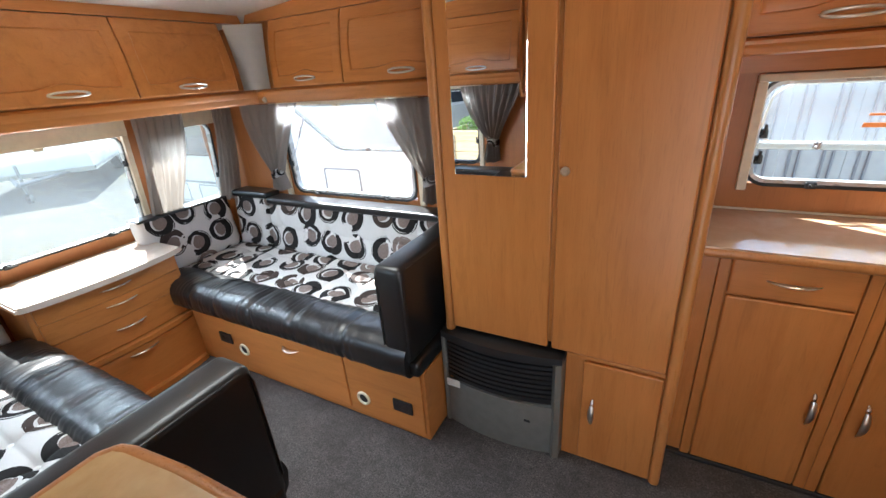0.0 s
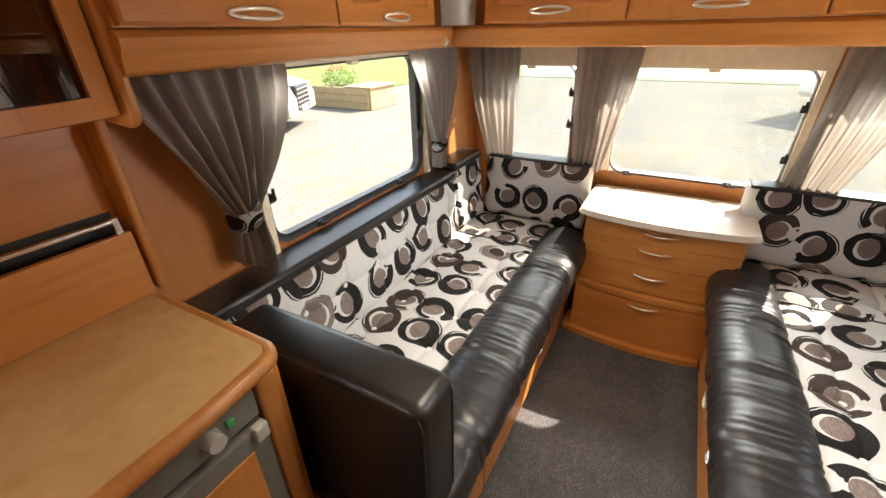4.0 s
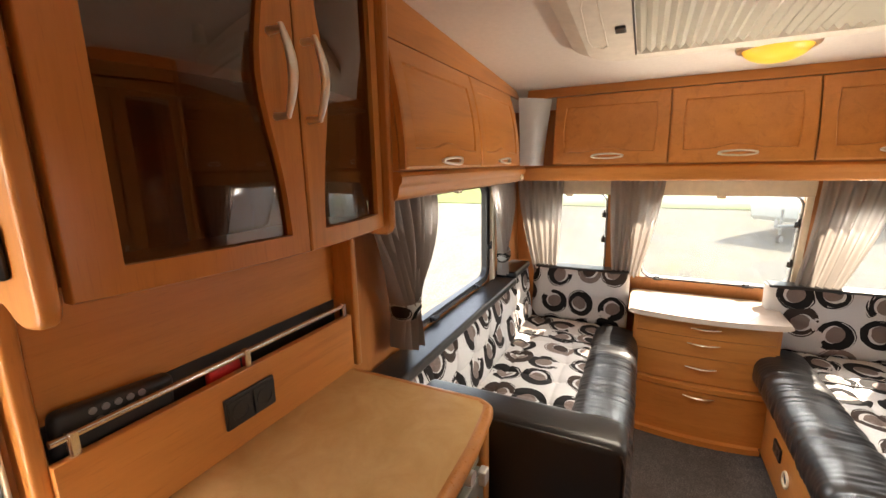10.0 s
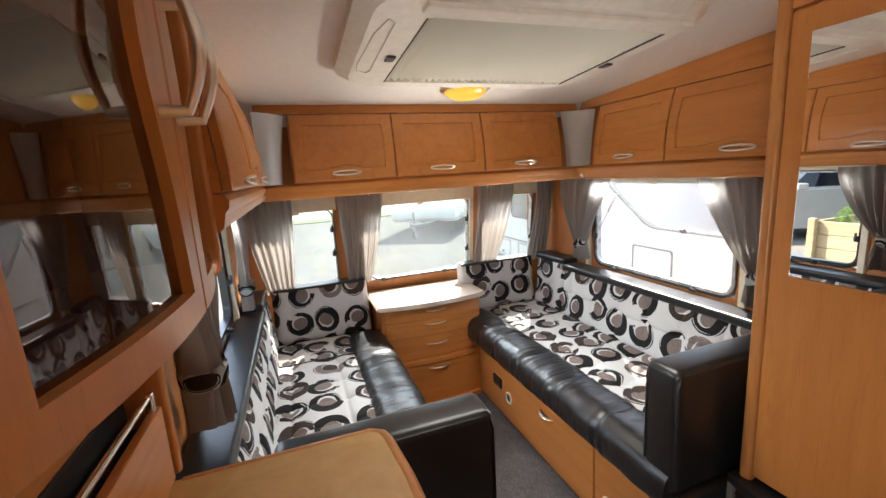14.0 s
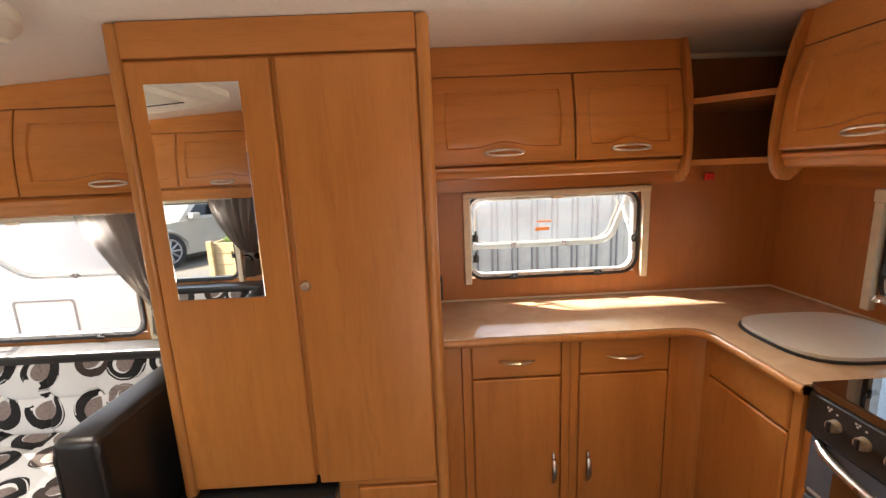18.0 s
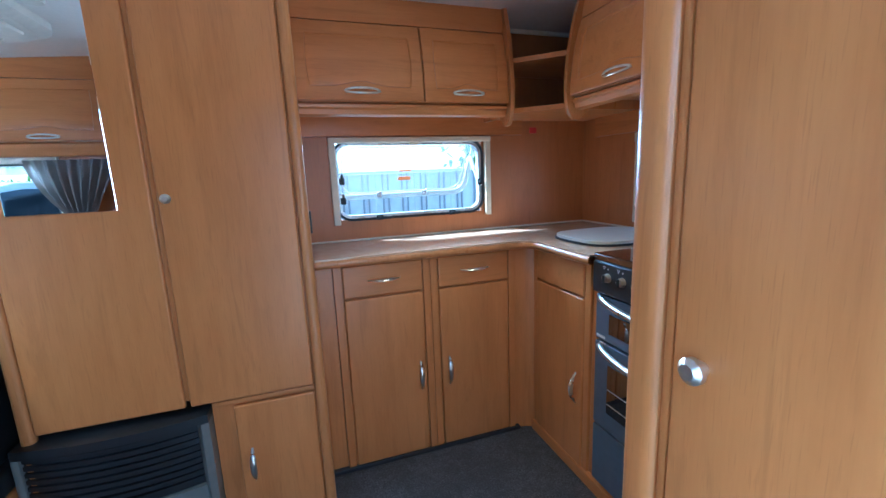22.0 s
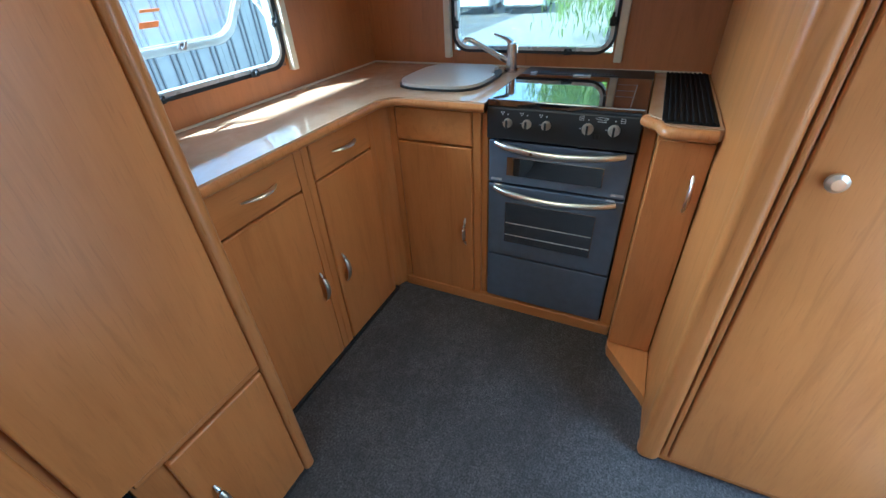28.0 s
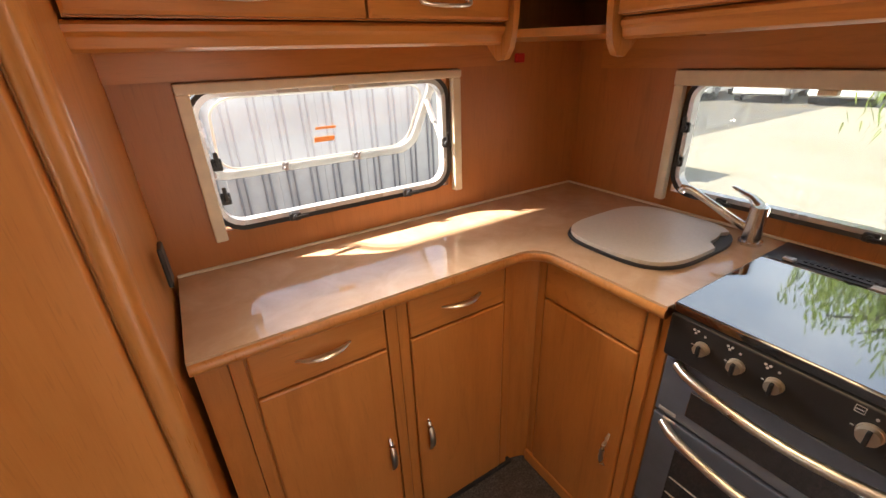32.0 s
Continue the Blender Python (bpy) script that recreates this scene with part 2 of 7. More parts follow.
def glass(name, color, rough=0.02, base_gloss=0.03, edge_gloss=0.55):
    """Thin acrylic: mostly clear, with a glossy face."""
    m = bpy.data.materials.new(name)
    m.use_nodes = True
    t = m.node_tree
    t.nodes.clear()
    out = t.nodes.new("ShaderNodeOutputMaterial")
    mix = t.nodes.new("ShaderNodeMixShader")
    tr = t.nodes.new("ShaderNodeBsdfTransparent")
    gl = t.nodes.new("ShaderNodeBsdfGlossy")
    lw = t.nodes.new("ShaderNodeLayerWeight")
    lw.inputs["Blend"].default_value = 0.5
    pw = t.nodes.new("ShaderNodeMath")
    pw.operation = "POWER"
    pw.inputs[1].default_value = 4.0
    t.links.new(lw.outputs["Facing"], pw.inputs[0])
    fr = t.nodes.new("ShaderNodeMath")
    fr.operation = "MULTIPLY_ADD"
    fr.inputs[1].default_value = edge_gloss
    fr.inputs[2].default_value = base_gloss
    t.links.new(pw.outputs[0], fr.inputs[0])
    tr.inputs["Color"].default_value = rgb(*color)
    gl.inputs["Roughness"].default_value = rough
    t.links.new(fr.outputs[0], mix.inputs[0])
    t.links.new(tr.outputs[0], mix.inputs[1])
    t.links.new(gl.outputs[0], mix.inputs[2])
    t.links.new(mix.outputs[0], out.inputs[0])
    return m



def acrylic(name, color, haze):
    """Acrylic window sheet: clear, with fine scratches that scatter a share of the daylight."""
    m = glass(name, color)
    t = m.node_tree
    hz = t.nodes.new("ShaderNodeBsdfTranslucent")
    hz.inputs["Color"].default_value = rgb(0.7, 0.72, 0.74)
    blend = t.nodes.new("ShaderNodeMixShader")
    tc = t.nodes.new("ShaderNodeTexCoord")
    ns = t.nodes.new("ShaderNodeTexNoise")
    ns.inputs["Scale"].default_value = 3.0
    ns.inputs["Detail"].default_value = 5.0
    amount = t.nodes.new("ShaderNodeMapRange")
    amount.inputs[1].default_value, amount.inputs[2].default_value = 0.3, 0.7
    amount.inputs[3].default_value, amount.inputs[4].default_value = 0.5 * haze, 1.5 * haze
    t.links.new(tc.outputs["Object"], ns.inputs["Vector"])
    t.links.new(ns.outputs["Fac"], amount.inputs[0])
    t.links.new(amount.outputs[0], blend.inputs[0])
    outn = [n for n in t.nodes if n.type == "OUTPUT_MATERIAL"][0]
    t.links.new(outn.inputs[0].links[0].from_socket, blend.inputs[1])
    t.links.new(hz.outputs[0], blend.inputs[2])
    t.links.new(blend.outputs[0], outn.inputs[0])
    return m


PANE = acrylic("clear_acrylic", (0.70, 0.73, 0.72), 0.04)
PANE_OPEN = acrylic("scratched_acrylic", (0.76, 0.79, 0.82), 0.045)
SMOKED = glass("smoked_glass", (0.42, 0.30, 0.22), rough=0.0, base_gloss=0.13, edge_gloss=1.6)
CATCHGREY = plain("grey_metal_catch", (0.26, 0.26, 0.27), 0.35, 0.5)
LAMPSILVER = plain("silver_lamp_shade", (0.70, 0.70, 0.68), 0.34, 0.1, grain=0.03)
MIRROR = Mat("mirror_silver", (0.9, 0.9, 0.9), 0.01, 1.0).m
HOB = Mat("black_hob_glass", (0.006, 0.006, 0.007), 0.03, 0.0, 0.9)
HOB.set("Coat Weight", 1.0)
HOB.set("Coat IOR", 3.0)
BLACKGLASS = HOB.m
LIDPRINT = plain("grey_lid_print", (0.30, 0.27, 0.24), 0.4)

m = Mat("black_leather", (0.011, 0.011, 0.0115), 0.3, 0.0, 0.6)
v = m.coords()
cell = m.node("ShaderNodeTexVoronoi", Scale=420.0)
m.link(v, cell.inputs["Vector"])
crease = m.noise(m.coords((3, 1, 1)), 22.0, 4.0, 0.6, 1.2)
h = m.math("ADD", m.math("MULTIPLY", cell.outputs["Distance"], 0.25), crease)
m.bump(h, 0.10, 0.004)
m.rough(m.math("ADD", m.math("MULTIPLY", crease, 0.14), 0.26))
LEATHER = m.m


def ring_fabric(name, axes, shift=(0, 0), K=5.8):
    """White upholstery cloth with brushed black rings and taupe middles."""
    m = Mat(name, (0.62, 0.6, 0.57), 0.85, 0.0, 0.2)
    tc = m.t.nodes.new("ShaderNodeTexCoord")
    sep = m.t.nodes.new("ShaderNodeSeparateXYZ")
    m.link(tc.outputs["Object"], sep.inputs[0])
    comb = m.t.nodes.new("ShaderNodeCombineXYZ")
    for i, a in enumerate(axes):
        m.link(m.math("ADD", sep.outputs["XYZ".index(a)], shift[i]), comb.inputs[i])
    P = comb.outputs[0]
    vor = m.node("ShaderNodeTexVoronoi", Scale=K, Randomness=0.36)
    vor.voronoi_dimensions = "2D"
    m.link(P, vor.inputs["Vector"])
    sub = m.t.nodes.new("ShaderNodeVectorMath")
    sub.operation = "SUBTRACT"
    m.link(P, sub.inputs[0])
    m.link(vor.outputs["Position"], sub.inputs[1])
    o = m.t.nodes.new("ShaderNodeSeparateXYZ")
    m.link(sub.outputs[0], o.inputs[0])
    ang = m.math("ARCTAN2", o.outputs[1], o.outputs[0])
    rnd = m.t.nodes.new("ShaderNodeSeparateColor")
    m.link(vor.outputs["Color"], rnd.inputs[0])
    R, G, Bc = rnd.outputs
    a1 = m.math("ADD", ang, m.math("MULTIPLY", R, 6.283))
    soft = m.math("SUBTRACT", m.noise(P, 34.0, 2.0, 0.5), 0.5)
    d = m.math("ADD", m.math("MULTIPLY", vor.outputs["Distance"], 1.0), m.math("MULTIPLY", soft, 0.035))

    def wave(mult, phase, amp, base=0.0):
        return m.math("ADD", m.math("MULTIPLY", m.math("SINE", m.math("ADD", m.math("MULTIPLY", a1, mult), phase)), amp), base)

    r_out = m.math("ADD", wave(1.0, 0.4, 0.03, 0.45), wave(2.0, m.math("MULTIPLY", G, 6.0), 0.022))
    r_in = m.math("ADD", wave(1.0, 2.1, 0.045, 0.25), wave(2.0, 1.0, 0.015))
    r_dot = wave(2.0, 0.5, 0.018, 0.225)
    ring = m.math("MULTIPLY", m.math("LESS_THAN", d, r_out), m.math("GREATER_THAN", d, r_in))
    # dry-brush streaks along the ring's outer flank
    swirl = m.math("SINE", m.math("ADD", m.math("MULTIPLY", d, 95.0), m.math("MULTIPLY", a1, 2.0)))
    flank = m.math("MULTIPLY", m.math("GREATER_THAN", wave(1.0, m.math("MULTIPLY", Bc, 6.0), 1.0), 0.25), m.math("GREATER_THAN", d, m.math("SUBTRACT", r_out, 0.065)))
    streak = m.math("MULTIPLY", m.math("GREATER_THAN", swirl, 0.45), flank)
    ring = m.math("MULTIPLY", ring, m.math("SUBTRACT", 1.0, streak))
    gap = m.math("MULTIPLY", m.math("GREATER_THAN", wave(1.0, m.math("MULTIPLY", G, 9.0), 1.0), m.math("ADD", 0.9, m.math("MULTIPLY", soft, 0.5))), m.math("GREATER_THAN", R, 0.45))
    ring = m.math("MULTIPLY", ring, m.math("SUBTRACT", 1.0, gap))
    dot = m.math("LESS_THAN", d, r_dot)
    weave = m.noise(m.coords((60, 60, 60)), 14.0, 2.0)
    brush = m.noise(m.coords((14, 90, 60)), 5.0, 2.0, 0.6)
    ground = m.ramp(weave, [(0.3, (0.52, 0.515, 0.505)), (0.7, (0.68, 0.675, 0.66))])
    taupe = m.ramp(brush, [(0.3, (0.13, 0.10, 0.09)), (0.7, (0.27, 0.215, 0.195))])
    black = m.ramp(brush, [(0.2, (0.008, 0.008, 0.008)), (0.8, (0.022, 0.02, 0.02))])
    swap = m.math("GREATER_THAN", Bc, 0.93)
    grey = m.math("GREATER_THAN", Bc, 0.87)
    brown = m.ramp(brush, [(0.2, (0.022, 0.015, 0.012)), (0.8, (0.075, 0.055, 0.048))])
    black = m.mix(m.math("GREATER_THAN", G, 0.72), black, brown)
    c = m.mix(dot, ground, m.mix(swap, taupe, black))
    c = m.mix(ring, c, m.mix(grey, black, taupe))
    m.color(c)
    m.bump(weave, 0.25, 0.001)
    return m.m


FAB_XY = ring_fabric("ring_fabric_seat", "XY")
FAB_XZ = ring_fabric("ring_fabric_back", "XZ", (0.3, 0.11))
FAB_TIE = ring_fabric("ring_fabric_tieback", "XZ", (0.05, 0.02), 13.0)
FAB_YZ = ring_fabric("ring_fabric_end", "YZ", (0.1, 0.27))

m = Mat("taupe_curtain_cloth", (0.2, 0.17, 0.155), 0.9, 0.0, 0.1)
wv = m.noise(m.coords((120, 120, 400)), 3.0, 2.0)
m.color(m.ramp(wv, [(0.3, (0.27, 0.238, 0.222)), (0.7, (0.40, 0.358, 0.335))]))
m.bump(wv, 0.1, 0.001)
tl = m.t.nodes.new("ShaderNodeBsdfTranslucent")
tl.inputs["Color"].default_value = rgb(0.40, 0.355, 0.31)
mx = m.t.nodes.new("ShaderNodeMixShader")
mx.inputs[0].default_value = 0.33
m.link(m.b.outputs[0], mx.inputs[1])
m.link(tl.outputs[0], mx.inputs[2])
m.link(mx.outputs[0], m.t.nodes["Material Output"].inputs[0])
CURTAIN = m.m

m = Mat("grey_carpet", (0.11, 0.1, 0.095), 0.95, 0.0, 0.1)
fz = m.noise(m.coords(), 150.0, 4.0, 0.8)
cl = m.noise(m.coords(), 5.0, 6.0, 0.75)
pile = m.noise(m.coords(), 38.0, 5.0, 0.8)
c = m.ramp(fz, [(0.3, (0.026, 0.025, 0.026)), (0.5, (0.112, 0.105, 0.107)), (0.72, (0.25, 0.233, 0.227))])
c = m.mix(m.math("MULTIPLY", m.step(pile, 0.42, 0.66), 0.5), c, (0.046, 0.043, 0.045))
m.color(m.mix(m.math("MULTIPLY", m.step(cl, 0.4, 0.62), 0.5), c, (0.062, 0.057, 0.058)))
m.bump(m.math("ADD", fz, pile), 0.9, 0.006)
CARPET = m.m


def stone(name, a, b, rough):
    m = Mat(name, a, rough)
    n = m.noise(m.coords(), 9.0, 6.0, 0.62, 0.8)
    f = m.noise(m.coords(), 70.0, 3.0, 0.6)
    c = m.ramp(n, [(0.32, a), (0.68, b)])
    m.color(m.mix(m.math("MULTIPLY", f, 0.22), c, tuple(0.7 * k for k in a)))
    m.rough(m.math("ADD", m.math("MULTIPLY", f, 0.08), rough - 0.03))
    return m.m


COUNTER = stone("peach_marbled_worktop", (0.50, 0.32, 0.19), (0.60, 0.42, 0.28), 0.045)
YELLOWTOP = stone("honey_marbled_worktop", (0.58, 0.36, 0.15), (0.68, 0.46, 0.22), 0.2)
CHESTTOP = stone("pale_marbled_top", (0.62, 0.52, 0.42), (0.70, 0.60, 0.50), 0.15)

m = Mat("amber_lamp_glass", (0.9, 0.55, 0.08), 0.35)
m.set("Emission Color", rgb(1.0, 0.5, 0.03))
m.set("Emission Strength", 0.05)
AMBER = m.m
m = Mat("lit_lamp_glass", (0.9, 0.55, 0.08), 0.35)
m.set("Emission Color", rgb(1.0, 0.55, 0.05))
m.set("Emission Strength", 0.2)
LIT = m.m

m = Mat("pleated_blind_cloth", (0.62, 0.6, 0.53), 0.8)
tl = m.t.nodes.new("ShaderNodeBsdfTranslucent")
tl.inputs["Color"].default_value = rgb(0.6, 0.55, 0.45)
mx = m.t.nodes.new("ShaderNodeMixShader")
mx.inputs[0].default_value = 0.24
m.link(m.b.outputs[0], mx.inputs[1])
m.link(tl.outputs[0], mx.inputs[2])
m.link(mx.outputs[0], m.t.nodes["Material Output"].inputs[0])
PLEAT = m.m
m = Mat("amber_roof_dome", (0.86, 0.68, 0.36), 0.6)
tl = m.t.nodes.new("ShaderNodeBsdfTranslucent")
tl.inputs["Color"].default_value = rgb(0.80, 0.58, 0.28)
mx = m.t.nodes.new("ShaderNodeMixShader")
mx.inputs[0].default_value = 0.75
m.link(m.b.outputs[0], mx.inputs[1])
m.link(tl.outputs[0], mx.inputs[2])
m.link(mx.outputs[0], m.t.nodes["Material Output"].inputs[0])
DOME = m.m
# darker amber that stands for the shade in the dome's folds
FOLDSHADE = plain("amber_fold_shading", (0.50, 0.27, 0.07), 0.6)


# ---- building helpers ----
def box(bm, x0, x1, y0, y1, z0, z1, bev=0.0, seg=2):
    """Add one box, with rounded edges, to a bmesh."""
    mt = Matrix.Translation(((x0 + x1) / 2, (y0 + y1) / 2, (z0 + z1) / 2)) @ Matrix.Diagonal((abs(x1 - x0), abs(y1 - y0), abs(z1 - z0), 1))
    made = bmesh.ops.create_cube(bm, size=1.0, matrix=mt)
    if bev > 0:
        edges = list({e for vv in made["verts"] for e in vv.link_edges})
        bmesh.ops.bevel(bm, geom=edges, offset=bev, segments=seg, affect="EDGES", profile=0.5, clamp_overlap=True)
    return bm


def B(x0, x1, y0, y1, z0, z1, bev=0.0, seg=2):
    return box(bmesh.new(), x0, x1, y0, y1, z0, z1, bev, seg)


def cyl(bm, a, b, r, r2=None, n=16, caps=True):
    """Add a tapered rod from a to b."""
    a, b = Vector(a), Vector(b)
    d = b - a
    mt = Matrix.Translation((a + b) / 2) @ d.to_track_quat("Z", "Y").to_matrix().to_4x4()
    bmesh.ops.create_cone(bm, cap_ends=caps, segments=n, radius1=r, radius2=r if r2 is None else r2, depth=d.length, matrix=mt)
    return bm


def C(a, b, r, r2=None, n=16):
    return cyl(bmesh.new(), a, b, r, r2, n)


def sweep(bm, pts, radii, n=10, flat=1.0, closed=False):
    """A round bar along points; flat squashes it along the binormal."""
    rings = []
    count = len(pts)
    P = [Vector(p) for p in pts]
    for i, p in enumerate(P):
        if closed:
            t = (P[(i + 1) % count] - P[i - 1]).normalized()
        else:
            t = (P[min(i + 1, count - 1)] - P[max(i - 1, 0)]).normalized()
        ref = Vector((0, 0, 1)) if abs(t.z) < 0.9 else Vector((0, 1, 0))
        s = t.cross(ref).normalized()
        u = s.cross(t).normalized()
        r = radii[i] if isinstance(radii, (list, tuple)) else radii
        rings.append([bm.verts.new(p + s * (r * math.cos(2 * math.pi * k / n)) + u * (r * flat * math.sin(2 * math.pi * k / n))) for k in range(n)])
    for i in range(count if closed else count - 1):
        a, b = rings[i], rings[(i + 1) % count]
        for k in range(n):
            bm.faces.new((a[k], a[(k + 1) % n], b[(k + 1) % n], b[k]))
    if not closed:
        bm.faces.new(rings[0][::-1])
        bm.faces.new(rings[-1])
    return bm


def prism(bm, loop, M, depth):
    """Extrude a 2D loop (u, v) by depth along w, in the frame M."""
    lo = [bm.verts.new(M @ Vector((u, v, 0))) for u, v in loop]
    hi = [bm.verts.new(M @ Vector((u, v, depth))) for u, v in loop]
    n = len(loop)
    bm.faces.new(lo[::-1])
    bm.faces.new(hi)
    for i in range(n):
        bm.faces.new((lo[i], lo[(i + 1) % n], hi[(i + 1) % n], hi[i]))
    return bm


def rrect(u0, u1, v0, v1, r, n=6):
    """A rectangle with rounded corners, as a loop."""
    out = []
    for cx, cy, a0 in ((u1 - r, v0 + r, -90), (u1 - r, v1 - r, 0), (u0 + r, v1 - r, 90), (u0 + r, v0 + r, 180)):
        for k in range(n + 1):
            a = radians(a0 + 90 * k / n)
            out.append((cx + r * math.cos(a), cy + r * math.sin(a)))
    return out


def band(bm, outer, inner, M, w0, w1, wi0=None, wi1=None):
    """A frame between two loops of equal length."""
    wi0 = w0 if wi0 is None else wi0
    wi1 = w1 if wi1 is None else wi1
    n = len(outer)
    rows = [[bm.verts.new(M @ Vector((u, v, w))) for u, v in loop] for loop, w in ((outer, w0), (outer, w1), (inner, wi1), (inner, wi0))]
    for a in range(4):
        p, q = rows[a], rows[(a + 1) % 4]
        for i in range(n):
            bm.faces.new((p[i], p[(i + 1) % n], q[(i + 1) % n], q[i]))
    return bm


def part(name, bm, material, parent=None, label="", smooth=False, M=None):
    if M is not None:
        bmesh.ops.transform(bm, matrix=M, verts=bm.verts)
    bmesh.ops.recalc_face_normals(bm, faces=bm.faces)
    me = bpy.data.meshes.new(name)
    bm.to_mesh(me)
    bm.free()
    me.materials.append(material)
    if smooth:
        me.polygons.foreach_set("use_smooth", [True] * len(me.polygons))
        try:
            me.set_sharp_from_angle(angle=radians(smooth if smooth > 1 else 40))
        except Exception:
            pass
    ob = new(name, me)
    if smooth and smooth <= 50:
        level = ob.modifiers.new("flat_faces", "WEIGHTED_NORMAL")
        level.keep_sharp = True
    if parent is not None:
        ob.parent = parent
        up = parent
        inv = Matrix.Identity(4)
        if up.type == "EMPTY":
            inv = up.matrix_basis.inverted()
        ob.matrix_parent_inverse = inv
    if label:
        ob["label"] = label
    return ob


def thing(name, at, label, category, group="", kind=""):
    ob = new(name)
    ob.empty_display_size = 0.1
    ob.matrix_basis = Matrix.Translation(at)
    return tagged(ob, label, category, group, kind)


def solid(name, bm, material, label, category="", group="", kind="", smooth=False):
    return tagged(part(name, bm, material, None, "", smooth), label, category, group, kind)


def wallframe(origin, u, v):
    u, v = Vector(u).normalized(), Vector(v).normalized()
    w = u.cross(v)
    m = Matrix((u, v, w)).transposed().to_4x4()
    return Matrix.Translation(origin) @ m


YN, YO, XR = -0.02, 2.10, 1.65
NEAR = wallframe((0, YN, 0), (-1, 0, 0), (0, 0, 1))
OFF = wallframe((0, YO, 0), (1, 0, 0), (0, 0, 1))
REAR = wallframe((XR, 0, 0), (0, -1, 0), (0, 0, 1))
FRONT = wallframe((-2.69 - 0.12 * 0.77, 0, 0), (0, 1, 0), (0.12, 0, 1))


def holed(name, M, u0, u1, v0, v1, depth, holes, material, label):
    """A wall sheet with rectangular holes; its inner face lies in w = 0."""
    us = sorted({u0, u1, *[h[0] for h in holes], *[h[1] for h in holes]})
    vs = sorted({v0, v1, *[h[2] for h in holes], *[h[3] for h in holes]})
    bm = bmesh.new()

    def void(i, j):
        if i < 0 or j < 0 or i >= len(us) - 1 or j >= len(vs) - 1:
            return True
        cu, cv = (us[i] + us[i + 1]) / 2, (vs[j] + vs[j + 1]) / 2
        return any(h[0] < cu < h[1] and h[2] < cv < h[3] for h in holes)

    cache = {}

    def vert(i, j, k):
        if (i, j, k) not in cache:
            cache[i, j, k] = bm.verts.new(M @ Vector((us[i], vs[j], -depth * k)))
        return cache[i, j, k]

    for i in range(len(us) - 1):
        for j in range(len(vs) - 1):
            if void(i, j):
                continue
            bm.faces.new([vert(i, j, 0), vert(i + 1, j, 0), vert(i + 1, j + 1, 0), vert(i, j + 1, 0)])
            bm.faces.new([vert(i, j, 1), vert(i, j + 1, 1), vert(i + 1, j + 1, 1), vert(i + 1, j, 1)])
            for di, dj, a, b in ((-1, 0, (0, 0), (0, 1)), (1, 0, (1, 0), (1, 1)), (0, -1, (0, 0), (1, 0)), (0, 1, (0, 1), (1, 1))):
                if void(i + di, j + dj):
                    p, q = (i + a[0], j + a[1]), (i + b[0], j + b[1])
                    bm.faces.new([vert(*p, 0), vert(*q, 0), vert(*q, 1), vert(*p, 1)])
    return solid(name, bm, material, label, "wall", kind="structure")


# ---- pieces used all over the van ----
def belly(f, swell):
    """How far a bellied locker front stands out at the height f (0 foot, 1 head)."""
    return swell * (0.45 - f ** 2.1)


def door_bm(M, w, h, inset=0.05, wave=True, thick=0.02, depth=0.006, swell=0.0):
    """A framed door: raised rails round a sunk field, whose lower edge dips round the pull; swell bows it in height."""
    bm = bmesh.new()
    N = 14

    def outer(s):
        k, f = int(s) % 4, s - int(s)
        return ((f * w, 0), (w, f * h), ((1 - f) * w, h), (0, (1 - f) * h))[k]

    def inner(s, grow=0.0):
        k, f = int(s) % 4, s - int(s)
        i = inset + grow
        iw, ih = w - 2 * i, h - 2 * i
        if k == 0:
            lift = 0.02 * math.exp(-((f - 0.5) / 0.17) ** 2) if wave else 0.0
            return (i + f * iw, i + lift)
        if k == 1:
            return (w - i + 0.006 * math.sin(math.pi * f), i + f * ih)
        if k == 2:
            return (w - i - f * iw, h - i)
        return (i - 0.006 * math.sin(math.pi * f), h - i - f * ih)

    def P(u, v, c):
        return bm.verts.new(M @ Vector((u, v, c + belly(v / h, swell))))

    S = [k + j / N for k in range(4) for j in range(N)]
    loops = [[(*outer(s), 0.0) for s in S], [(*outer(s), thick - 0.003) for s in S]]
    loops.append([(u + (w / 2 - u) * 0.006 / w * 2, v + (h / 2 - v) * 0.006 / h * 2, thick) for u, v in (outer(s) for s in S)])
    loops.append([(*inner(s), thick) for s in S])
    loops.append([(*inner(s, 0.004), thick - depth) for s in S])
    loops.append([(*inner(s, 0.016), thick - depth * 0.6) for s in S])
    rows = [[P(*p) for p in lp] for lp in loops]
    n = len(S)
    for a, b in zip(rows, rows[1:]):
        for i in range(n):
            bm.faces.new((a[i], a[(i + 1) % n], b[(i + 1) % n], b[i]))
    # the field and the back, each laid as a grid within its rim
    for ring, c in ((rows[-1], thick - depth * 0.6), (rows[0], 0.0)):
        flat = loops[-1] if ring is rows[-1] else loops[0]

        def edge(i, j):
            if j == 0:
                return i
            if i == N:
                return N + j
            if j == N:
                return 3 * N - i
            return (4 * N - j) % n

        grid = []
        for j in range(N + 1):
            row = []
            for i in range(N + 1):
                if i in (0, N) or j in (0, N):
                    row.append(ring[edge(i, j)])
                else:
                    a, b = flat[edge(i, 0)], flat[edge(i, N)]
                    l, r = flat[edge(0, j)], flat[edge(N, j)]
                    row.append(P(l[0] + (r[0] - l[0]) * i / N, a[1] + (b[1] - a[1]) * j / N, c))
            grid.append(row)
        for j in range(N):
            for i in range(N):
                bm.faces.new((grid[j][i], grid[j][i + 1], grid[j + 1][i + 1], grid[j + 1][i]))
    return bm


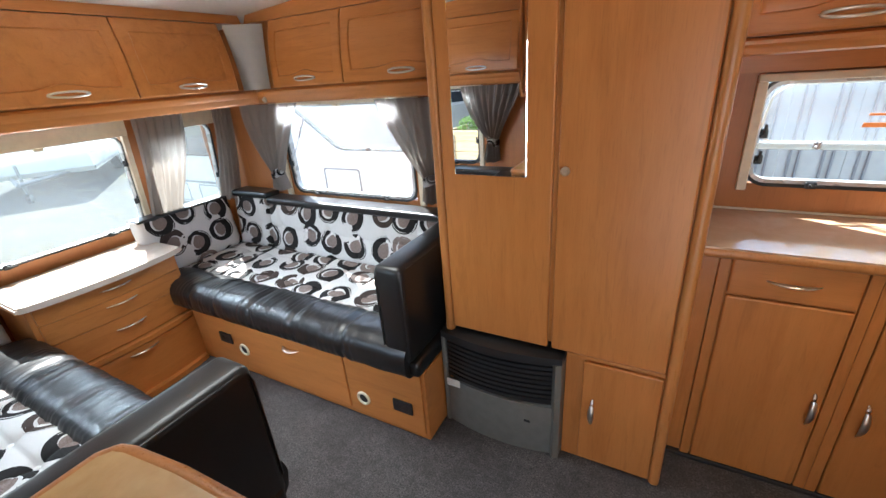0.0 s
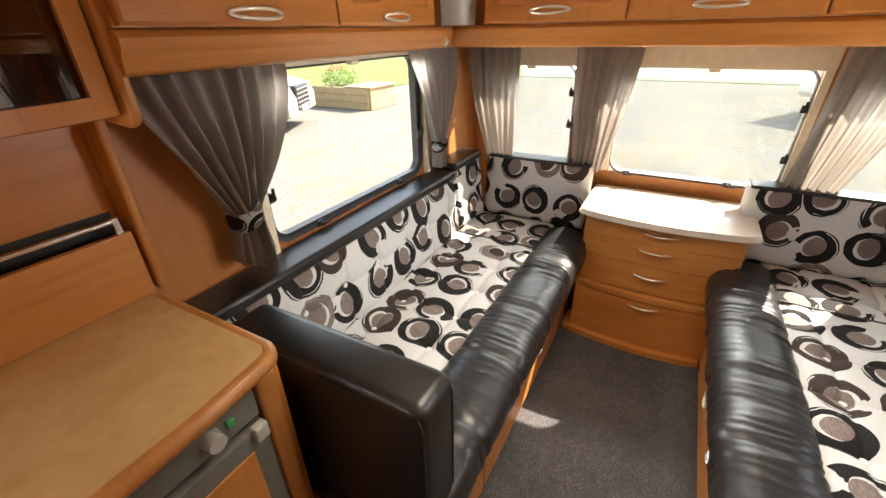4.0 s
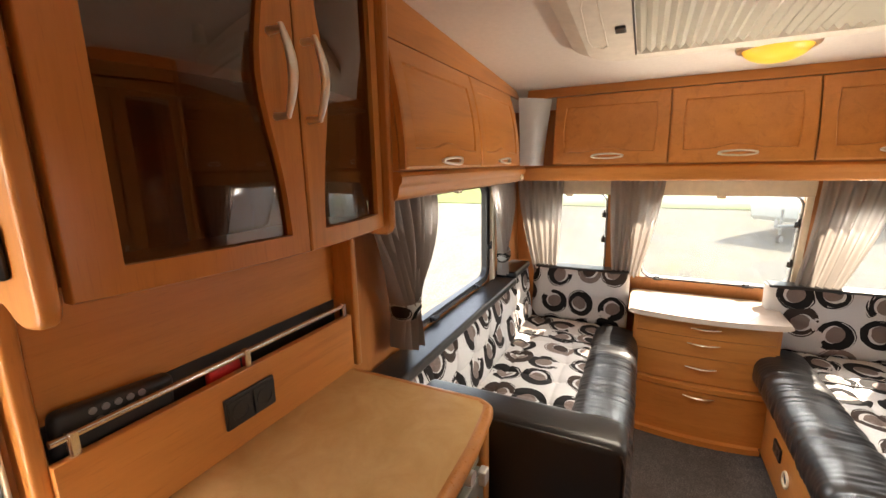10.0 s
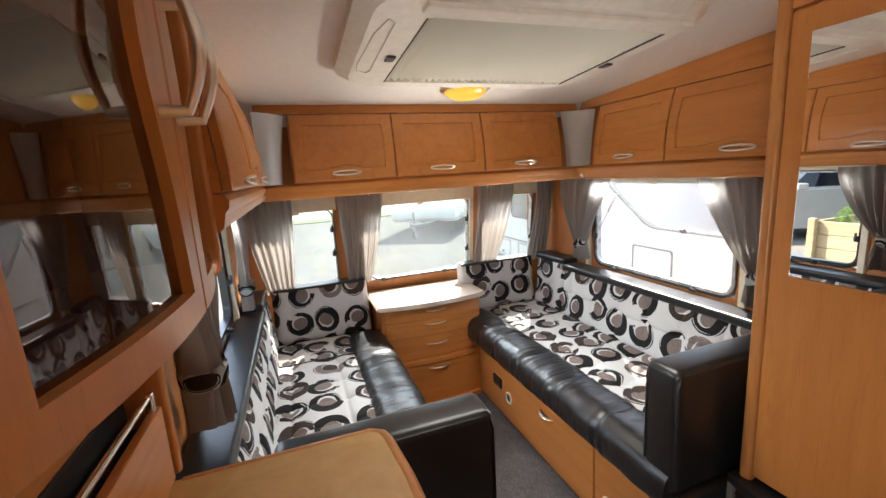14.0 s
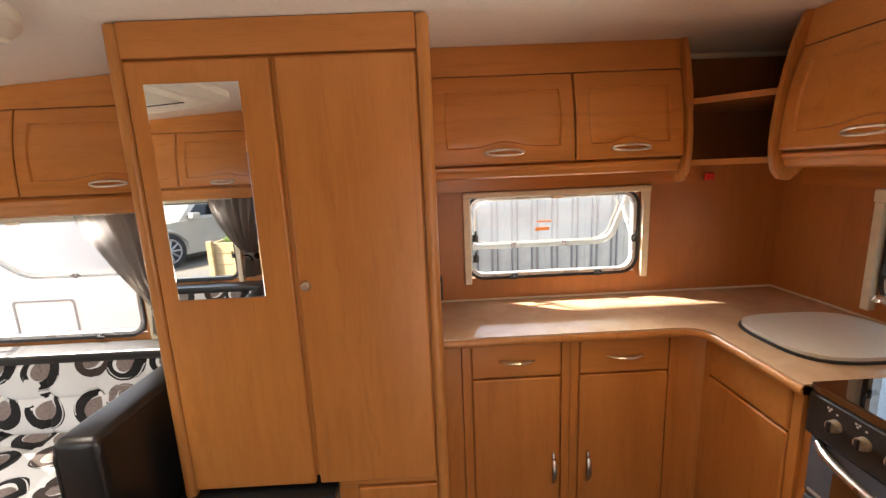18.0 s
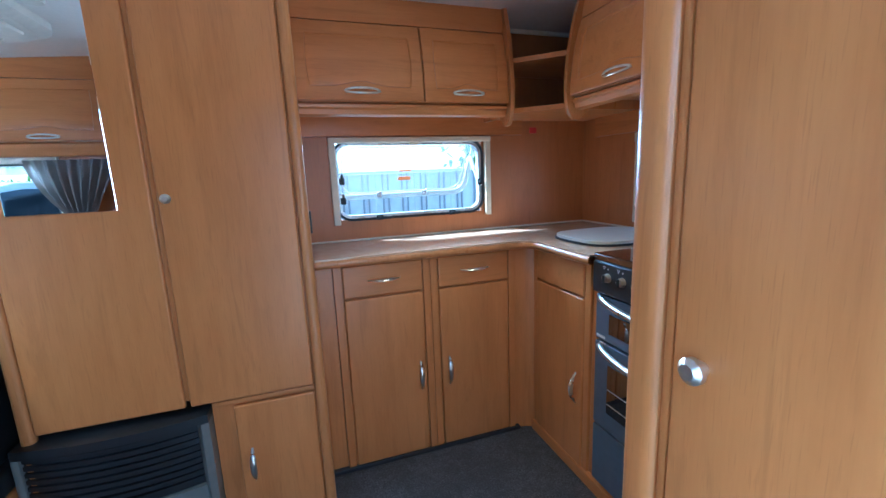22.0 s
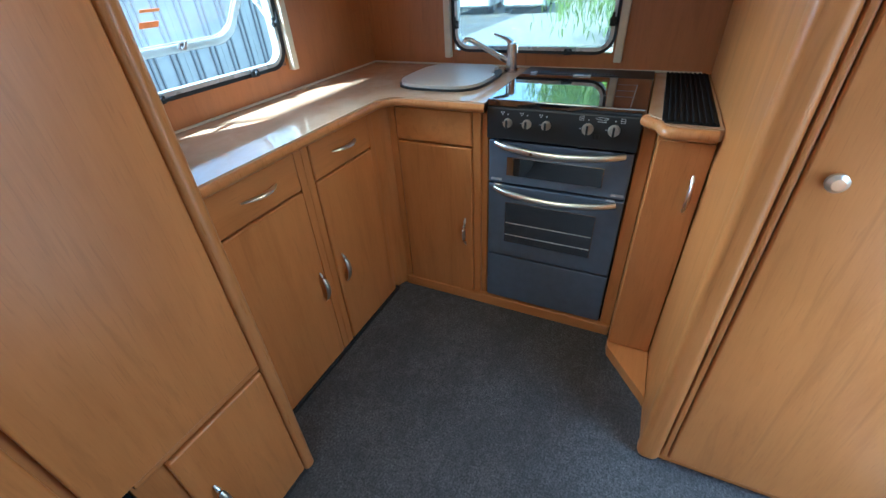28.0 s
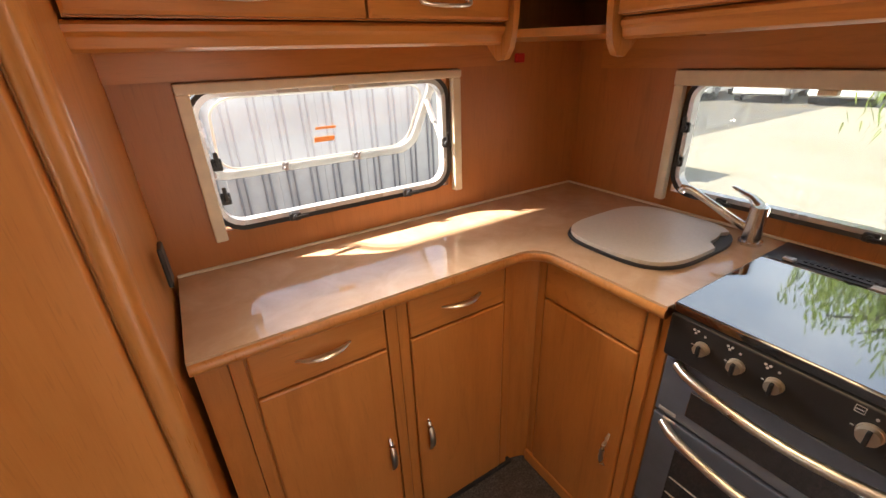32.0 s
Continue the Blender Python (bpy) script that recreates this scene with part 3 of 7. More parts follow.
def lens_pull(M, a=0.067, b=0.0095):
    """An eye-shaped ring pull on two feet; M's u runs along it."""
    bm = bmesh.new()
    pts = []
    for k in range(28):
        t = 2 * math.pi * k / 28
        u, v = a * math.cos(t), b * math.sin(t)
        pts.append(M @ Vector((u, v, 0.006 + 0.015 * (1 - (u / a) ** 2))))
    sweep(bm, pts, 0.0042, 8, closed=True)
    for s in (-1, 1):
        cyl(bm, M @ Vector((s * a * 0.93, 0, 0)), M @ Vector((s * a * 0.93, 0, 0.009)), 0.005, n=8)
    return bm


def bow_pull(M, half=0.06, r=0.0105, rise=0.023):
    """A bowed bar pull, thick in the middle; M's u runs along it."""
    bm = bmesh.new()
    pts, rad = [], []
    for k in range(17):
        f = k / 8 - 1
        pts.append(M @ Vector((f * half, 0, 0.004 + rise * (1 - f * f))))
        rad.append(0.003 + (r - 0.003) * (1 - f * f))
    return sweep(bm, pts, rad, 10, 0.6)


def knob_bm(M, r=0.014):
    bm = bmesh.new()
    cyl(bm, M @ Vector((0, 0, 0)), M @ Vector((0, 0, 0.012)), r * 0.6, n=18)
    cyl(bm, M @ Vector((0, 0, 0.012)), M @ Vector((0, 0, 0.02)), r, n=22)
    cyl(bm, M @ Vector((0, 0, 0.02)), M @ Vector((0, 0, 0.026)), r, r * 0.6, n=22)
    return bm


def at(M, u, v, w=0.0, turn=0):
    return M @ Matrix.Translation((u, v, w)) @ Matrix.Rotation(radians(turn), 4, "Z")


def rail_bm(M, u0, u1, v0, v1, out=0.03):
    """A pelmet moulding with a rounded nose along u."""
    h = v1 - v0
    prof = [(-0.02, v0), (0.006, v0), (out * 0.55, v0 + h * 0.12), (out * 0.7, v0 + h * 0.42), (out * 0.75, v0 + h * 0.5), (out, v0 + h * 0.62), (out * 1.05, v0 + h * 0.82), (out * 0.8, v1 - 0.003), (out * 0.5, v1), (-0.02, v1)]
    bm = bmesh.new()
    a = [bm.verts.new(M @ Vector((u0, v, w))) for w, v in prof]
    b = [bm.verts.new(M @ Vector((u1, v, w))) for w, v in prof]
    n = len(prof)
    for i in range(n):
        bm.faces.new((a[i], a[(i + 1) % n], b[(i + 1) % n], b[i]))
    bm.faces.new(a[::-1])
    bm.faces.new(b)
    return bm


def locker(M, u0, u1, v0, v1, depth, where, pull=0.0, group="overhead lockers", swell=0.05, drop=0.0):
    """One overhead locker: carcass, framed flap and eye-shaped pull."""
    base = M @ Vector(((u0 + u1) / 2, v0, -depth / 2))
    t = thing("overhead_locker", base, "honey beech overhead locker with framed flap " + where, "cabinet", group)
    w, h = u1 - u0, v1 - v0
    side_ = [(-depth, v0)] + [(belly(k / 8, swell) - 0.002, v0 + h * k / 8) for k in range(9)] + [(-depth, v1)]
    bm = bmesh.new()
    ends = [[bm.verts.new(M @ Vector((u, v, c))) for c, v in side_] for u in (u0, u1)]
    bm.faces.new(ends[0])
    bm.faces.new(ends[1][::-1])
    for k in range(len(side_)):
        q = (k + 1) % len(side_)
        bm.faces.new((ends[0][k], ends[0][q], ends[1][q], ends[1][k]))
    part("body", bm, WOOD_X, t)
    g = 0.003
    flap = part("flap", door_bm(M @ Matrix.Translation((u0 + g, v0 + g, 0)), w - 2 * g, h - 2 * g, swell=swell), WOOD_X, t, smooth=25)
    part("pull", lens_pull(at(M, (u0 + u1) / 2 + pull, v0 + 0.037 - drop, 0.02 + belly(0.12, swell))), SATIN, flap, "satin nickel eye-shaped pull", smooth=50)
    return t


def latch_bm(M):
    bm = bmesh.new()
    box(bm, -0.016, 0.016, -0.012, 0.012, 0, 0.012, 0.003, 1)
    cyl(bm, (0, 0, 0.01), (0, 0, 0.022), 0.009, n=10)
    box(bm, -0.004, 0.034, -0.005, 0.005, 0.018, 0.026, 0.002, 1)
    bmesh.ops.transform(bm, matrix=M, verts=bm.verts)
    return bm


ORANGE = plain("orange_sticker", (0.75, 0.26, 0.05), 0.5)
PANERIM = plain("milky_acrylic_edge", (0.72, 0.72, 0.64), 0.3)
rim_nodes = PANERIM.node_tree
clear = rim_nodes.nodes.new("ShaderNodeBsdfTransparent")
clear.inputs["Color"].default_value = rgb(0.92, 0.94, 0.93)
blend = rim_nodes.nodes.new("ShaderNodeMixShader")
blend.inputs[0].default_value = 0.45
rim_nodes.links.new(clear.outputs[0], blend.inputs[1])
rim_nodes.links.new(rim_nodes.nodes["Principled BSDF"].outputs[0], blend.inputs[2])
rim_nodes.links.new(blend.outputs[0], rim_nodes.nodes["Material Output"].inputs[0])


DARKRING = plain("dark_window_metal", (0.045, 0.047, 0.05), 0.32, 0.3)


def window(name, M, u0, u1, v0, v1, label, tilt=0.0, r=0.07, latches=(), sides=(), rim=False, slim=False):
    """An acrylic van window: rubber ring, inner metal ring, double-walled pane hinged at its top, latches, stays."""
    t = thing(name, M @ Vector(((u0 + u1) / 2, v0, 0)), label, "window", kind="structure")
    e = 0.003 if slim else 0.006
    lip, ring = (0.002, 0.008) if slim else (0.005, 0.019)
    bm = band(bmesh.new(), rrect(u0 - e, u1 + e, v0 - e, v1 + e, r + 0.006), rrect(u0 + lip, u1 - lip, v0 + lip, v1 - lip, r - lip), M, -0.03, 0.010, -0.03, 0.004)
    part("window_frame", bm, RUBBER, t, "black rubber window seal", smooth=40)
    bm = band(bmesh.new(), rrect(u0 + lip, u1 - lip, v0 + lip, v1 - lip, r - lip), rrect(u0 + ring, u1 - ring, v0 + ring, v1 - ring, r - ring), M, -0.03, 0.002)
    part("inner_ring", bm, SILVER if tilt < 80 else DARKRING, t, "grey metal inner ring" if tilt < 80 else "dark metal inner ring", smooth=40)
    P = M @ Matrix.Translation((0, v1, -0.034)) @ Matrix.Rotation(radians(tilt), 4, "X") @ Matrix.Translation((0, -v1, 0))
    bm = prism(bmesh.new(), rrect(u0 + 0.0, u1 - 0.0, v0 + 0.0, v1, r), P @ Matrix.Translation((0, 0, -0.006)), 0.004)
    pane = part("pane", bm, PANE_OPEN if rim else PANE, t)
    pane.visible_shadow = False
    if rim:
        lip = 0.014 if u1 - u0 > 0.8 else 0.022
        bm = band(bmesh.new(), rrect(u0 - 0.004, u1 + 0.004, v0 - 0.004, v1, r), rrect(u0 + lip, u1 - lip, v0 + lip * 1.4, v1 - 0.012, r - 0.012), P @ Matrix.Translation((0, 0, -0.02)), 0.0, 0.012)
        part("pane_rim", bm, PANERIM, t, "milky moulded pane edge", smooth=40)
        q = 0.055 if u1 - u0 > 0.8 else 0.045
        bulge = band(bmesh.new(), rrect(u0 + q, u1 - q, v0 + q, v1 - q * 0.6, r), rrect(u0 + q + 0.007, u1 - q - 0.007, v0 + q + 0.007, v1 - q * 0.6 - 0.007, r - 0.007), P @ Matrix.Translation((0, 0, -0.002)), 0.0, 0.003)
        part("pane_bulge", bulge, PANERIM, t, "milky moulded inner line", smooth=40)
        if u1 - u0 < 0.8:
            for dv, hh in ((0.135, 0.011), (0.185, 0.005)):
                part("sticker", B(-0.033, 0.033, -hh, hh, 0.0, 0.0008), ORANGE, t, "small orange warning sticker", M=at(P, u0 + (u1 - u0) * 0.5, v0 + dv, 0.0005))
        for s in (0.33, 0.67):
            part("catch", latch_bm(at(P, u0 + (u1 - u0) * s, v0 + 0.035, -0.004, 90)), CATCHGREY, t, "grey swivel catch on the open pane")
    for u in latches:
        part("latch", latch_bm(at(M, u, v0 + 0.004, 0.004)), BLACKPL, t)
    for u, v, turn in sides:
        part("latch", latch_bm(at(M, u, v, 0.004, turn)), BLACKPL, t)
    if 0 < tilt < 80:
        h = v1 - v0
        for u in (u0 + 0.02, u1 - 0.02):
            a = M @ Vector((u, v0 + h * 0.40, -0.005))
            b = P @ Vector((u, v0 + h * 0.72, 0.0))
            st = sweep(bmesh.new(), [a, a.lerp(b, 0.55)], 0.0055, 8)
            sweep(st, [a.lerp(b, 0.5), b], 0.009, 10)
            part("stay", st, SILVER, t, "telescopic metal stay", smooth=50)
    return t


def curtain(M, top, foot, v_top, v_foot, label, tie=None, lean=0, folds=7, w0=0.03, amp=0.019, seed=0, group="taupe curtains"):
    """A pleated drape between two edges; with a tie the cloth is drawn in there and flares below."""
    rnd = random.Random(seed)
    nu, nv = folds * 9, 30
    ph = [rnd.uniform(-0.5, 0.5) for _ in range(6)]
    base = M @ Vector(((foot[0] + foot[1]) / 2, v_foot, w0))
    t = thing("curtain", base, label, "curtain", group)
    bm = bmesh.new()
    grid = []
    for j in range(nv + 1):
        f = j / nv
        v = v_top + (v_foot - v_top) * f
        if tie:
            (tu, tv, tw) = tie
            ft = (v_top - tv) / (v_top - v_foot)
            if f <= ft:
                g = f / ft
                k = g ** 1.12
                kb = g ** 1.5
                left = lean > 0 or (lean == 0 and tu > (top[0] + top[1]) / 2)
                l = top[0] + (tu - tw - top[0]) * (k if left else kb)
                rr = top[1] + (tu + tw - top[1]) * (kb if left else k)
            else:
                g = (f - ft) / (1 - ft)
                l = (tu - tw) + (foot[0] - (tu - tw)) * g ** 0.7
                rr = (tu + tw) + (foot[1] - (tu + tw)) * g ** 0.7
        else:
            k = f ** 1.3
            l = top[0] + (foot[0] - top[0]) * k
            rr = top[1] + (foot[1] - top[1]) * k
        span = rr - l
        full = top[1] - top[0]
        row = []
        for i in range(nu + 1):
            s = i / nu
            s2 = s + (0.024 * math.sin(2 * math.pi * (1.3 * s + ph[0]) + 2 * f) + 0.012 * math.sin(2 * math.pi * (3.1 * s + ph[5]))) * min(1, 6 * s, 6 * (1 - s))
            a = amp * (0.75 + 0.5 * (1 - span / max(full, 1e-3))) * (0.7 + 0.3 * f) * (0.75 + 0.5 * math.sin(7.3 * s + 9 * ph[4]) ** 2)
            wv = math.sin(2 * math.pi * folds * s2 + ph[1] + 0.5 * math.sin(3 * f + ph[2]))
            wv = math.copysign(abs(wv) ** 0.8, wv) + 0.25 * math.sin(4.3 * math.pi * s + 5 * f + ph[3])
            dv = -0.012 * math.sin(math.pi * s) * f
            row.append(bm.verts.new(M @ Vector((l + span * s2, v + dv, w0 + a * wv + 0.008 * math.sin(4 * f + ph[4])))))
        grid.append(row)
    for a, b in zip(grid, grid[1:]):
        for i in range(nu):
            bm.faces.new((a[i], a[i + 1], b[i + 1], b[i]))
    part("drape", bm, CURTAIN, t, smooth=80)
    if tie:
        tu, tv, tw = tie
        bm = bmesh.new()
        rows = [[], [], [], []]
        for k in range(28):
            an = 2 * math.pi * k / 28
            ca, sa = math.cos(an), math.sin(an)
            for row, (dv, grow) in zip(rows, ((-0.026, 0.002), (-0.012, 0.007), (0.012, 0.007), (0.026, 0.002))):
                row.append(bm.verts.new(M @ Vector((tu + (tw + 0.004 + grow) * ca, tv + dv + 0.016 * ca, w0 + (amp + 0.014 + grow) * sa))))
        for p, q in zip(rows, rows[1:]):
            for k in range(28):
                bm.faces.new((p[k], p[(k + 1) % 28], q[(k + 1) % 28], q[k]))
        bmesh.ops.solidify(bm, geom=bm.faces[:], thickness=0.003)
        part("tieback", bm, FAB_TIE, t, "ring-print cloth tieback", smooth=60)
    return t


# ---- shell ----
floor_bm = B(-2.85, XR + 0.03, YN - 0.03, YO + 0.03, -0.04, 0.0)
solid("floor", floor_bm, CARPET, "grey cut-pile carpet over the whole van floor", "floor", kind="structure")
holed("wall_near", NEAR, -XR - 0.03, 2.85, 0, 1.95, 0.03, [(1.16, 2.06, 0.84, 1.37), (-0.53, 0.06, 0.0, 1.715)], WALLBOARD, "honey brown wallboard side wall with entrance opening")
holed("wall_off", OFF, -2.85, XR + 0.03, 0, 1.95, 0.03, [(-2.03, -1.13, 0.84, 1.37), (0.293, 1.03, 1.02, 1.378)], WALLBOARD, "honey brown wallboard side wall with two windows")
holed("wall_rear", REAR, -YO - 0.03, -YN + 0.03, 0, 1.95, 0.03, [(-1.65, -0.955, 0.985, 1.348)], WALLBOARD, "honey brown wallboard rear kitchen wall")
holed("wall_front", FRONT, YN - 0.03, YO + 0.03, 0, 1.95, 0.03, [(0.10, 0.55, 0.77, 1.30), (0.76, 1.49, 0.77, 1.30), (1.60, 2.02, 0.77, 1.30)], WALLBOARD, "honey brown front wall with three windows")


def ceil_z(x):
    return 1.908 if x > -0.7 else 1.908 - 0.067 * (-0.7 - x)


bm = bmesh.new()
RL = (-1.495, -0.96, 0.70, 1.445)
HT = (0.55, 0.86, 1.05, 1.36)
xs = [-2.9, RL[0], RL[1], -0.7, HT[0], HT[1], XR + 0.03]
ys = [YN - 0.03, RL[2], HT[2], HT[3], RL[3], YO + 0.03]
for i in range(len(xs) - 1):
    for j in range(len(ys) - 1):
        cx, cy = (xs[i] + xs[i + 1]) / 2, (ys[j] + ys[j + 1]) / 2
        if any(h[0] < cx < h[1] and h[2] < cy < h[3] for h in (RL, HT)):
            continue
        lo = [bm.verts.new((x, y, ceil_z(x))) for x, y in ((xs[i], ys[j]), (xs[i + 1], ys[j]), (xs[i + 1], ys[j + 1]), (xs[i], ys[j + 1]))]
        hi = [bm.verts.new((vv.co.x, vv.co.y, vv.co.z + 0.035)) for vv in lo]
        bm.faces.new(lo[::-1])
        bm.faces.new(hi)
        for k in range(4):
            bm.faces.new((lo[k], lo[(k + 1) % 4], hi[(k + 1) % 4], hi[k]))
bmesh.ops.remove_doubles(bm, verts=bm.verts, dist=1e-5)
solid("ceiling", bm, CEIL, "off-white ceiling board sloping down to the front", "ceiling", kind="structure")

# washroom in the rear corner by the entrance
WX, WY = 0.598, 0.588
solid("wall_washroom_side", B(WX + 0.03, XR, WY - 0.025, WY, 0, 1.9075, 0.0), WOOD_Z, "honey beech washroom side wall beside the cooker", "wall", kind="structure")
solid("wall_washroom_front", B(WX + 0.012, WX + 0.03, YN, WY - 0.03, 0, 1.9075), WOOD_Z, "honey beech washroom front wall", "wall", kind="structure")
post = solid("trim", B(WX - 0.013, WX + 0.045, WY - 0.055, WY + 0.008, 0, 1.9075, 0.022, 5), WOOD_Z, "rounded beech corner post of the washroom", "trim", kind="structure", smooth=40)
d = thing("door_washroom", (WX, 0.28, 0.03), "honey beech washroom door with round silver knob", "door", kind="structure")
part("door_leaf", B(WX - 0.008, WX + 0.012, 0.02, WY - 0.075, 0.04, 1.80, 0.006, 3), WOOD_Z, d, smooth=40)
part("door_knob", knob_bm(wallframe((WX - 0.008, 0.469, 0.971), (0, 1, 0), (0, 0, -1)), 0.017), SATIN, d, "satin nickel oval knob", smooth=40)
part("door_edge", B(WX - 0.004, WX + 0.016, WY - 0.072, WY - 0.058, 0.04, 1.80, 0.004, 2), WOOD_Z, d, smooth=40)

# entrance: rounded light alloy frame in the near wall
d = thing("door_1", (0.235, YN, 0.0), "open entrance with rounded cream alloy frame and flyscreen track", "door", kind="structure")
part("door_surround", band(bmesh.new(), rrect(-0.545, 0.0645, -0.01, 1.722, 0.004), rrect(-0.528, 0.060, 0.003, 1.70, 0.10), NEAR, -0.032, 0.002), WALLBOARD, d, "brown wallboard corner")
bm = band(bmesh.new(), rrect(-0.53, 0.062, 0.0, 1.702, 0.103), rrect(-0.50, 0.031, 0.03, 1.671, 0.072), NEAR, -0.05, 0.008)
part("door_frame", bm, ALU, d, smooth=40)
part("screen_track", B(-0.0865, -0.0635, YN + 0.003, YN + 0.014, 0.01, 1.703, 0.003), ALU, d, "cream flyscreen side track", smooth=40)
part("track_seal", B(-0.0925, -0.087, YN + 0.001, YN + 0.018, 0.01, 1.703, 0.001), GREYSTEEL, d, "grey brush seal")
part("track_edge", B(-0.0975, -0.093, YN + 0.001, YN + 0.03, 0.01, 1.703, 0.002), ALU, d, smooth=40)
part("screen_head", B(-0.0975, 0.56, YN + 0.003, YN + 0.034, 1.7035, 1.7275, 0.004), ALU, d, "cream flyscreen cassette", smooth=40)
part("head_end", B(-0.1, -0.094, YN + 0.002, YN + 0.036, 1.7, 1.73, 0.002), ALU, d, smooth=40)
for z in (0.4, 0.85, 1.24, 1.60):
    part("screw", C((-0.07, YN + 0.013, z), (-0.07, YN + 0.0165, z), 0.005, n=10), SATIN, d)
part("threshold", B(-0.05, 0.52, YN - 0.06, YN + 0.02, -0.03, 0.006, 0.004), ALU, d)

# ---- windows ----
window("window_1", NEAR, 1.16, 2.06, 0.84, 1.37, "open lounge side window in black rubber frame", 84, latches=(1.36, 1.86), sides=((2.045, 1.02, 90), (1.18, 1.0, 90)))
window("window_2", OFF, -2.03, -1.13, 0.84, 1.37, "open lounge window facing the neighbouring caravan", 48, latches=(-1.85, -1.33), sides=((-2.015, 1.02, 90),), rim=True)
window("window_3", OFF, 0.293, 1.03, 1.02, 1.378, "propped-open kitchen window with grey metal stays", 38, latches=(0.49, 0.86), sides=((0.325, 1.2, 90), (0.325, 1.11, 90), (1.015, 1.17, 90)), rim=True)
window("window_4", REAR, -1.65, -0.955, 0.985, 1.348, "closed rear kitchen window with black latches", 0, latches=(-1.48, -1.13), sides=((-1.635, 1.2, 90), (-1.635, 1.09, 90), (-0.97, 1.26, 90), (-0.97, 1.1, 90)))
window("window_5", FRONT, 0.10, 0.55, 0.77, 1.30, "narrow closed front corner window", 0, latches=(0.39,), sides=((0.535, 1.0, 90), (0.535, 1.16, 90)), slim=True)
window("window_6", FRONT, 0.76, 1.49, 0.77, 1.30, "wide closed front window above the chest of drawers", 0, latches=(0.85, 1.3), sides=((1.475, 0.92, 90), (1.475, 1.14, 90)), slim=True)
window("window_7", FRONT, 1.60, 2.02, 0.77, 1.30, "narrow closed front corner window", 0, latches=(1.72,), sides=((2.005, 0.95, 90),), slim=True)


def blind(M, u0, u1, v_top, v_foot, label, legs=True, w=0.035, drop=0.045, right_foot=None):
    """A cassette blind: head box, side guides and pull bar."""
    t = thing("roller_blind", M @ Vector(((u0 + u1) / 2, v_foot, 0)), label, "blind", "cassette blinds")
    part("cassette", B(u0, u1, v_top - drop, v_top, 0.001, w, 0.006, 2), CREAM, t, M=M, smooth=40)
    if legs:
        part("guide", B(u0, u0 + 0.03, v_foot, v_top - drop, 0.0015, w * 0.8, 0.004), CREAM, t, M=M, smooth=40)
        part("guide", B(u1 - 0.03, u1, v_foot if right_foot is None else right_foot, v_top - drop, 0.0015, w * 0.8, 0.004), CREAM, t, M=M, smooth=40)
    part("pull_tab", B((u0 + u1) / 2 - 0.02, (u0 + u1) / 2 + 0.02, v_top - drop - 0.014, v_top - drop, 0.006, w * 0.9, 0.003), CREAM, t, M=M)
    return t


blind(OFF, 0.275, 1.07, 1.395, 1.0, "cream cassette blind round the kitchen window", drop=0.025, right_foot=1.0)
blind(REAR, -1.69, -0.915, 1.37, 0.955, "cream cassette blind round the rear window", drop=0.045)
blind(NEAR, 1.13, 2.11, 1.42, 0.80, "cream cassette blind of the lounge side window", drop=0.06)
blind(OFF, -2.09, -1.07, 1.42, 0.80, "cream cassette blind of the lounge window", drop=0.06)
blind(FRONT, 0.08, 0.57, 1.42, 0.78, "cream pleated blind above the front corner window", drop=0.13, legs=False)
blind(FRONT, 0.73, 1.52, 1.42, 0.78, "cream pleated blind above the wide front window", drop=0.13)
blind(FRONT, 1.58, 2.05, 1.42, 0.78, "cream pleated blind above the front corner window", drop=0.13, legs=False)

# ---- overhead lockers ----
LN = wallframe((0, 0.18, 0), (-1, 0, 0), (0, 0, 1))
LO = wallframe((0, 1.94, 0), (1, 0, 0), (0, 0, 1))
LF = wallframe((-2.0, 0, 0), (0, 1, 0), (0, 0, 1))
LK = wallframe((0, 1.84, 0), (1, 0, 0), (0, 0, 1))
LR = wallframe((1.256, 0, 0), (0, -1, 0), (0, 0, 1))
for a, b in ((0.803, 1.326), (1.326, 1.82)):
    locker(LN, a, b, 1.46, 1.775, 0.185, "over the door-side window", 0.005, drop=0.014)
for a, b in ((-1.82, -1.35), (-1.35, -0.69)):
    locker(LO, a, b, 1.46, 1.775, 0.155, "over the lounge window")
for a, b in ((0.34, 0.825), (0.825, 1.315), (1.315, 1.80)):
    locker(LF, a, b, 1.46, 1.775, 0.6, "over the front windows")
for a, b in ((0.155, 0.653), (0.653, 1.035)):
    locker(LK, a, b, 1.505, 1.805, 0.255, "over the kitchen window")
for a, b in ((-1.625, -1.08), (-1.08, -0.60)):
    locker(LR, a, b, 1.505, 1.805, 0.385, "over the cooker")

trimset = (
    ("pelmet", rail_bm(LN, 0.80, 2.02, 1.385, 1.458), WOOD_X, "rounded beech pelmet under the lockers"),
    ("pelmet", rail_bm(LO, -2.02, -0.68, 1.385, 1.458), WOOD_X, "rounded beech pelmet under the lockers"),
    ("pelmet", rail_bm(LF, 0.20, 1.95, 1.385, 1.458), WOOD_Y, "rounded beech pelmet under the front lockers"),
    ("pelmet", rail_bm(LK, 0.15, 1.03, 1.455, 1.503, 0.028), WOOD_X, "rounded beech rail under the kitchen lockers"),
    ("pelmet", rail_bm(LR, -1.62, -0.592, 1.455, 1.503, 0.028), WOOD_Y, "rounded beech rail under the kitchen lockers"),
)
for name, bmx, mat, lab in trimset:
    solid(name, bmx, mat, lab, "trim", "locker pelmets", kind="structure", smooth=40)


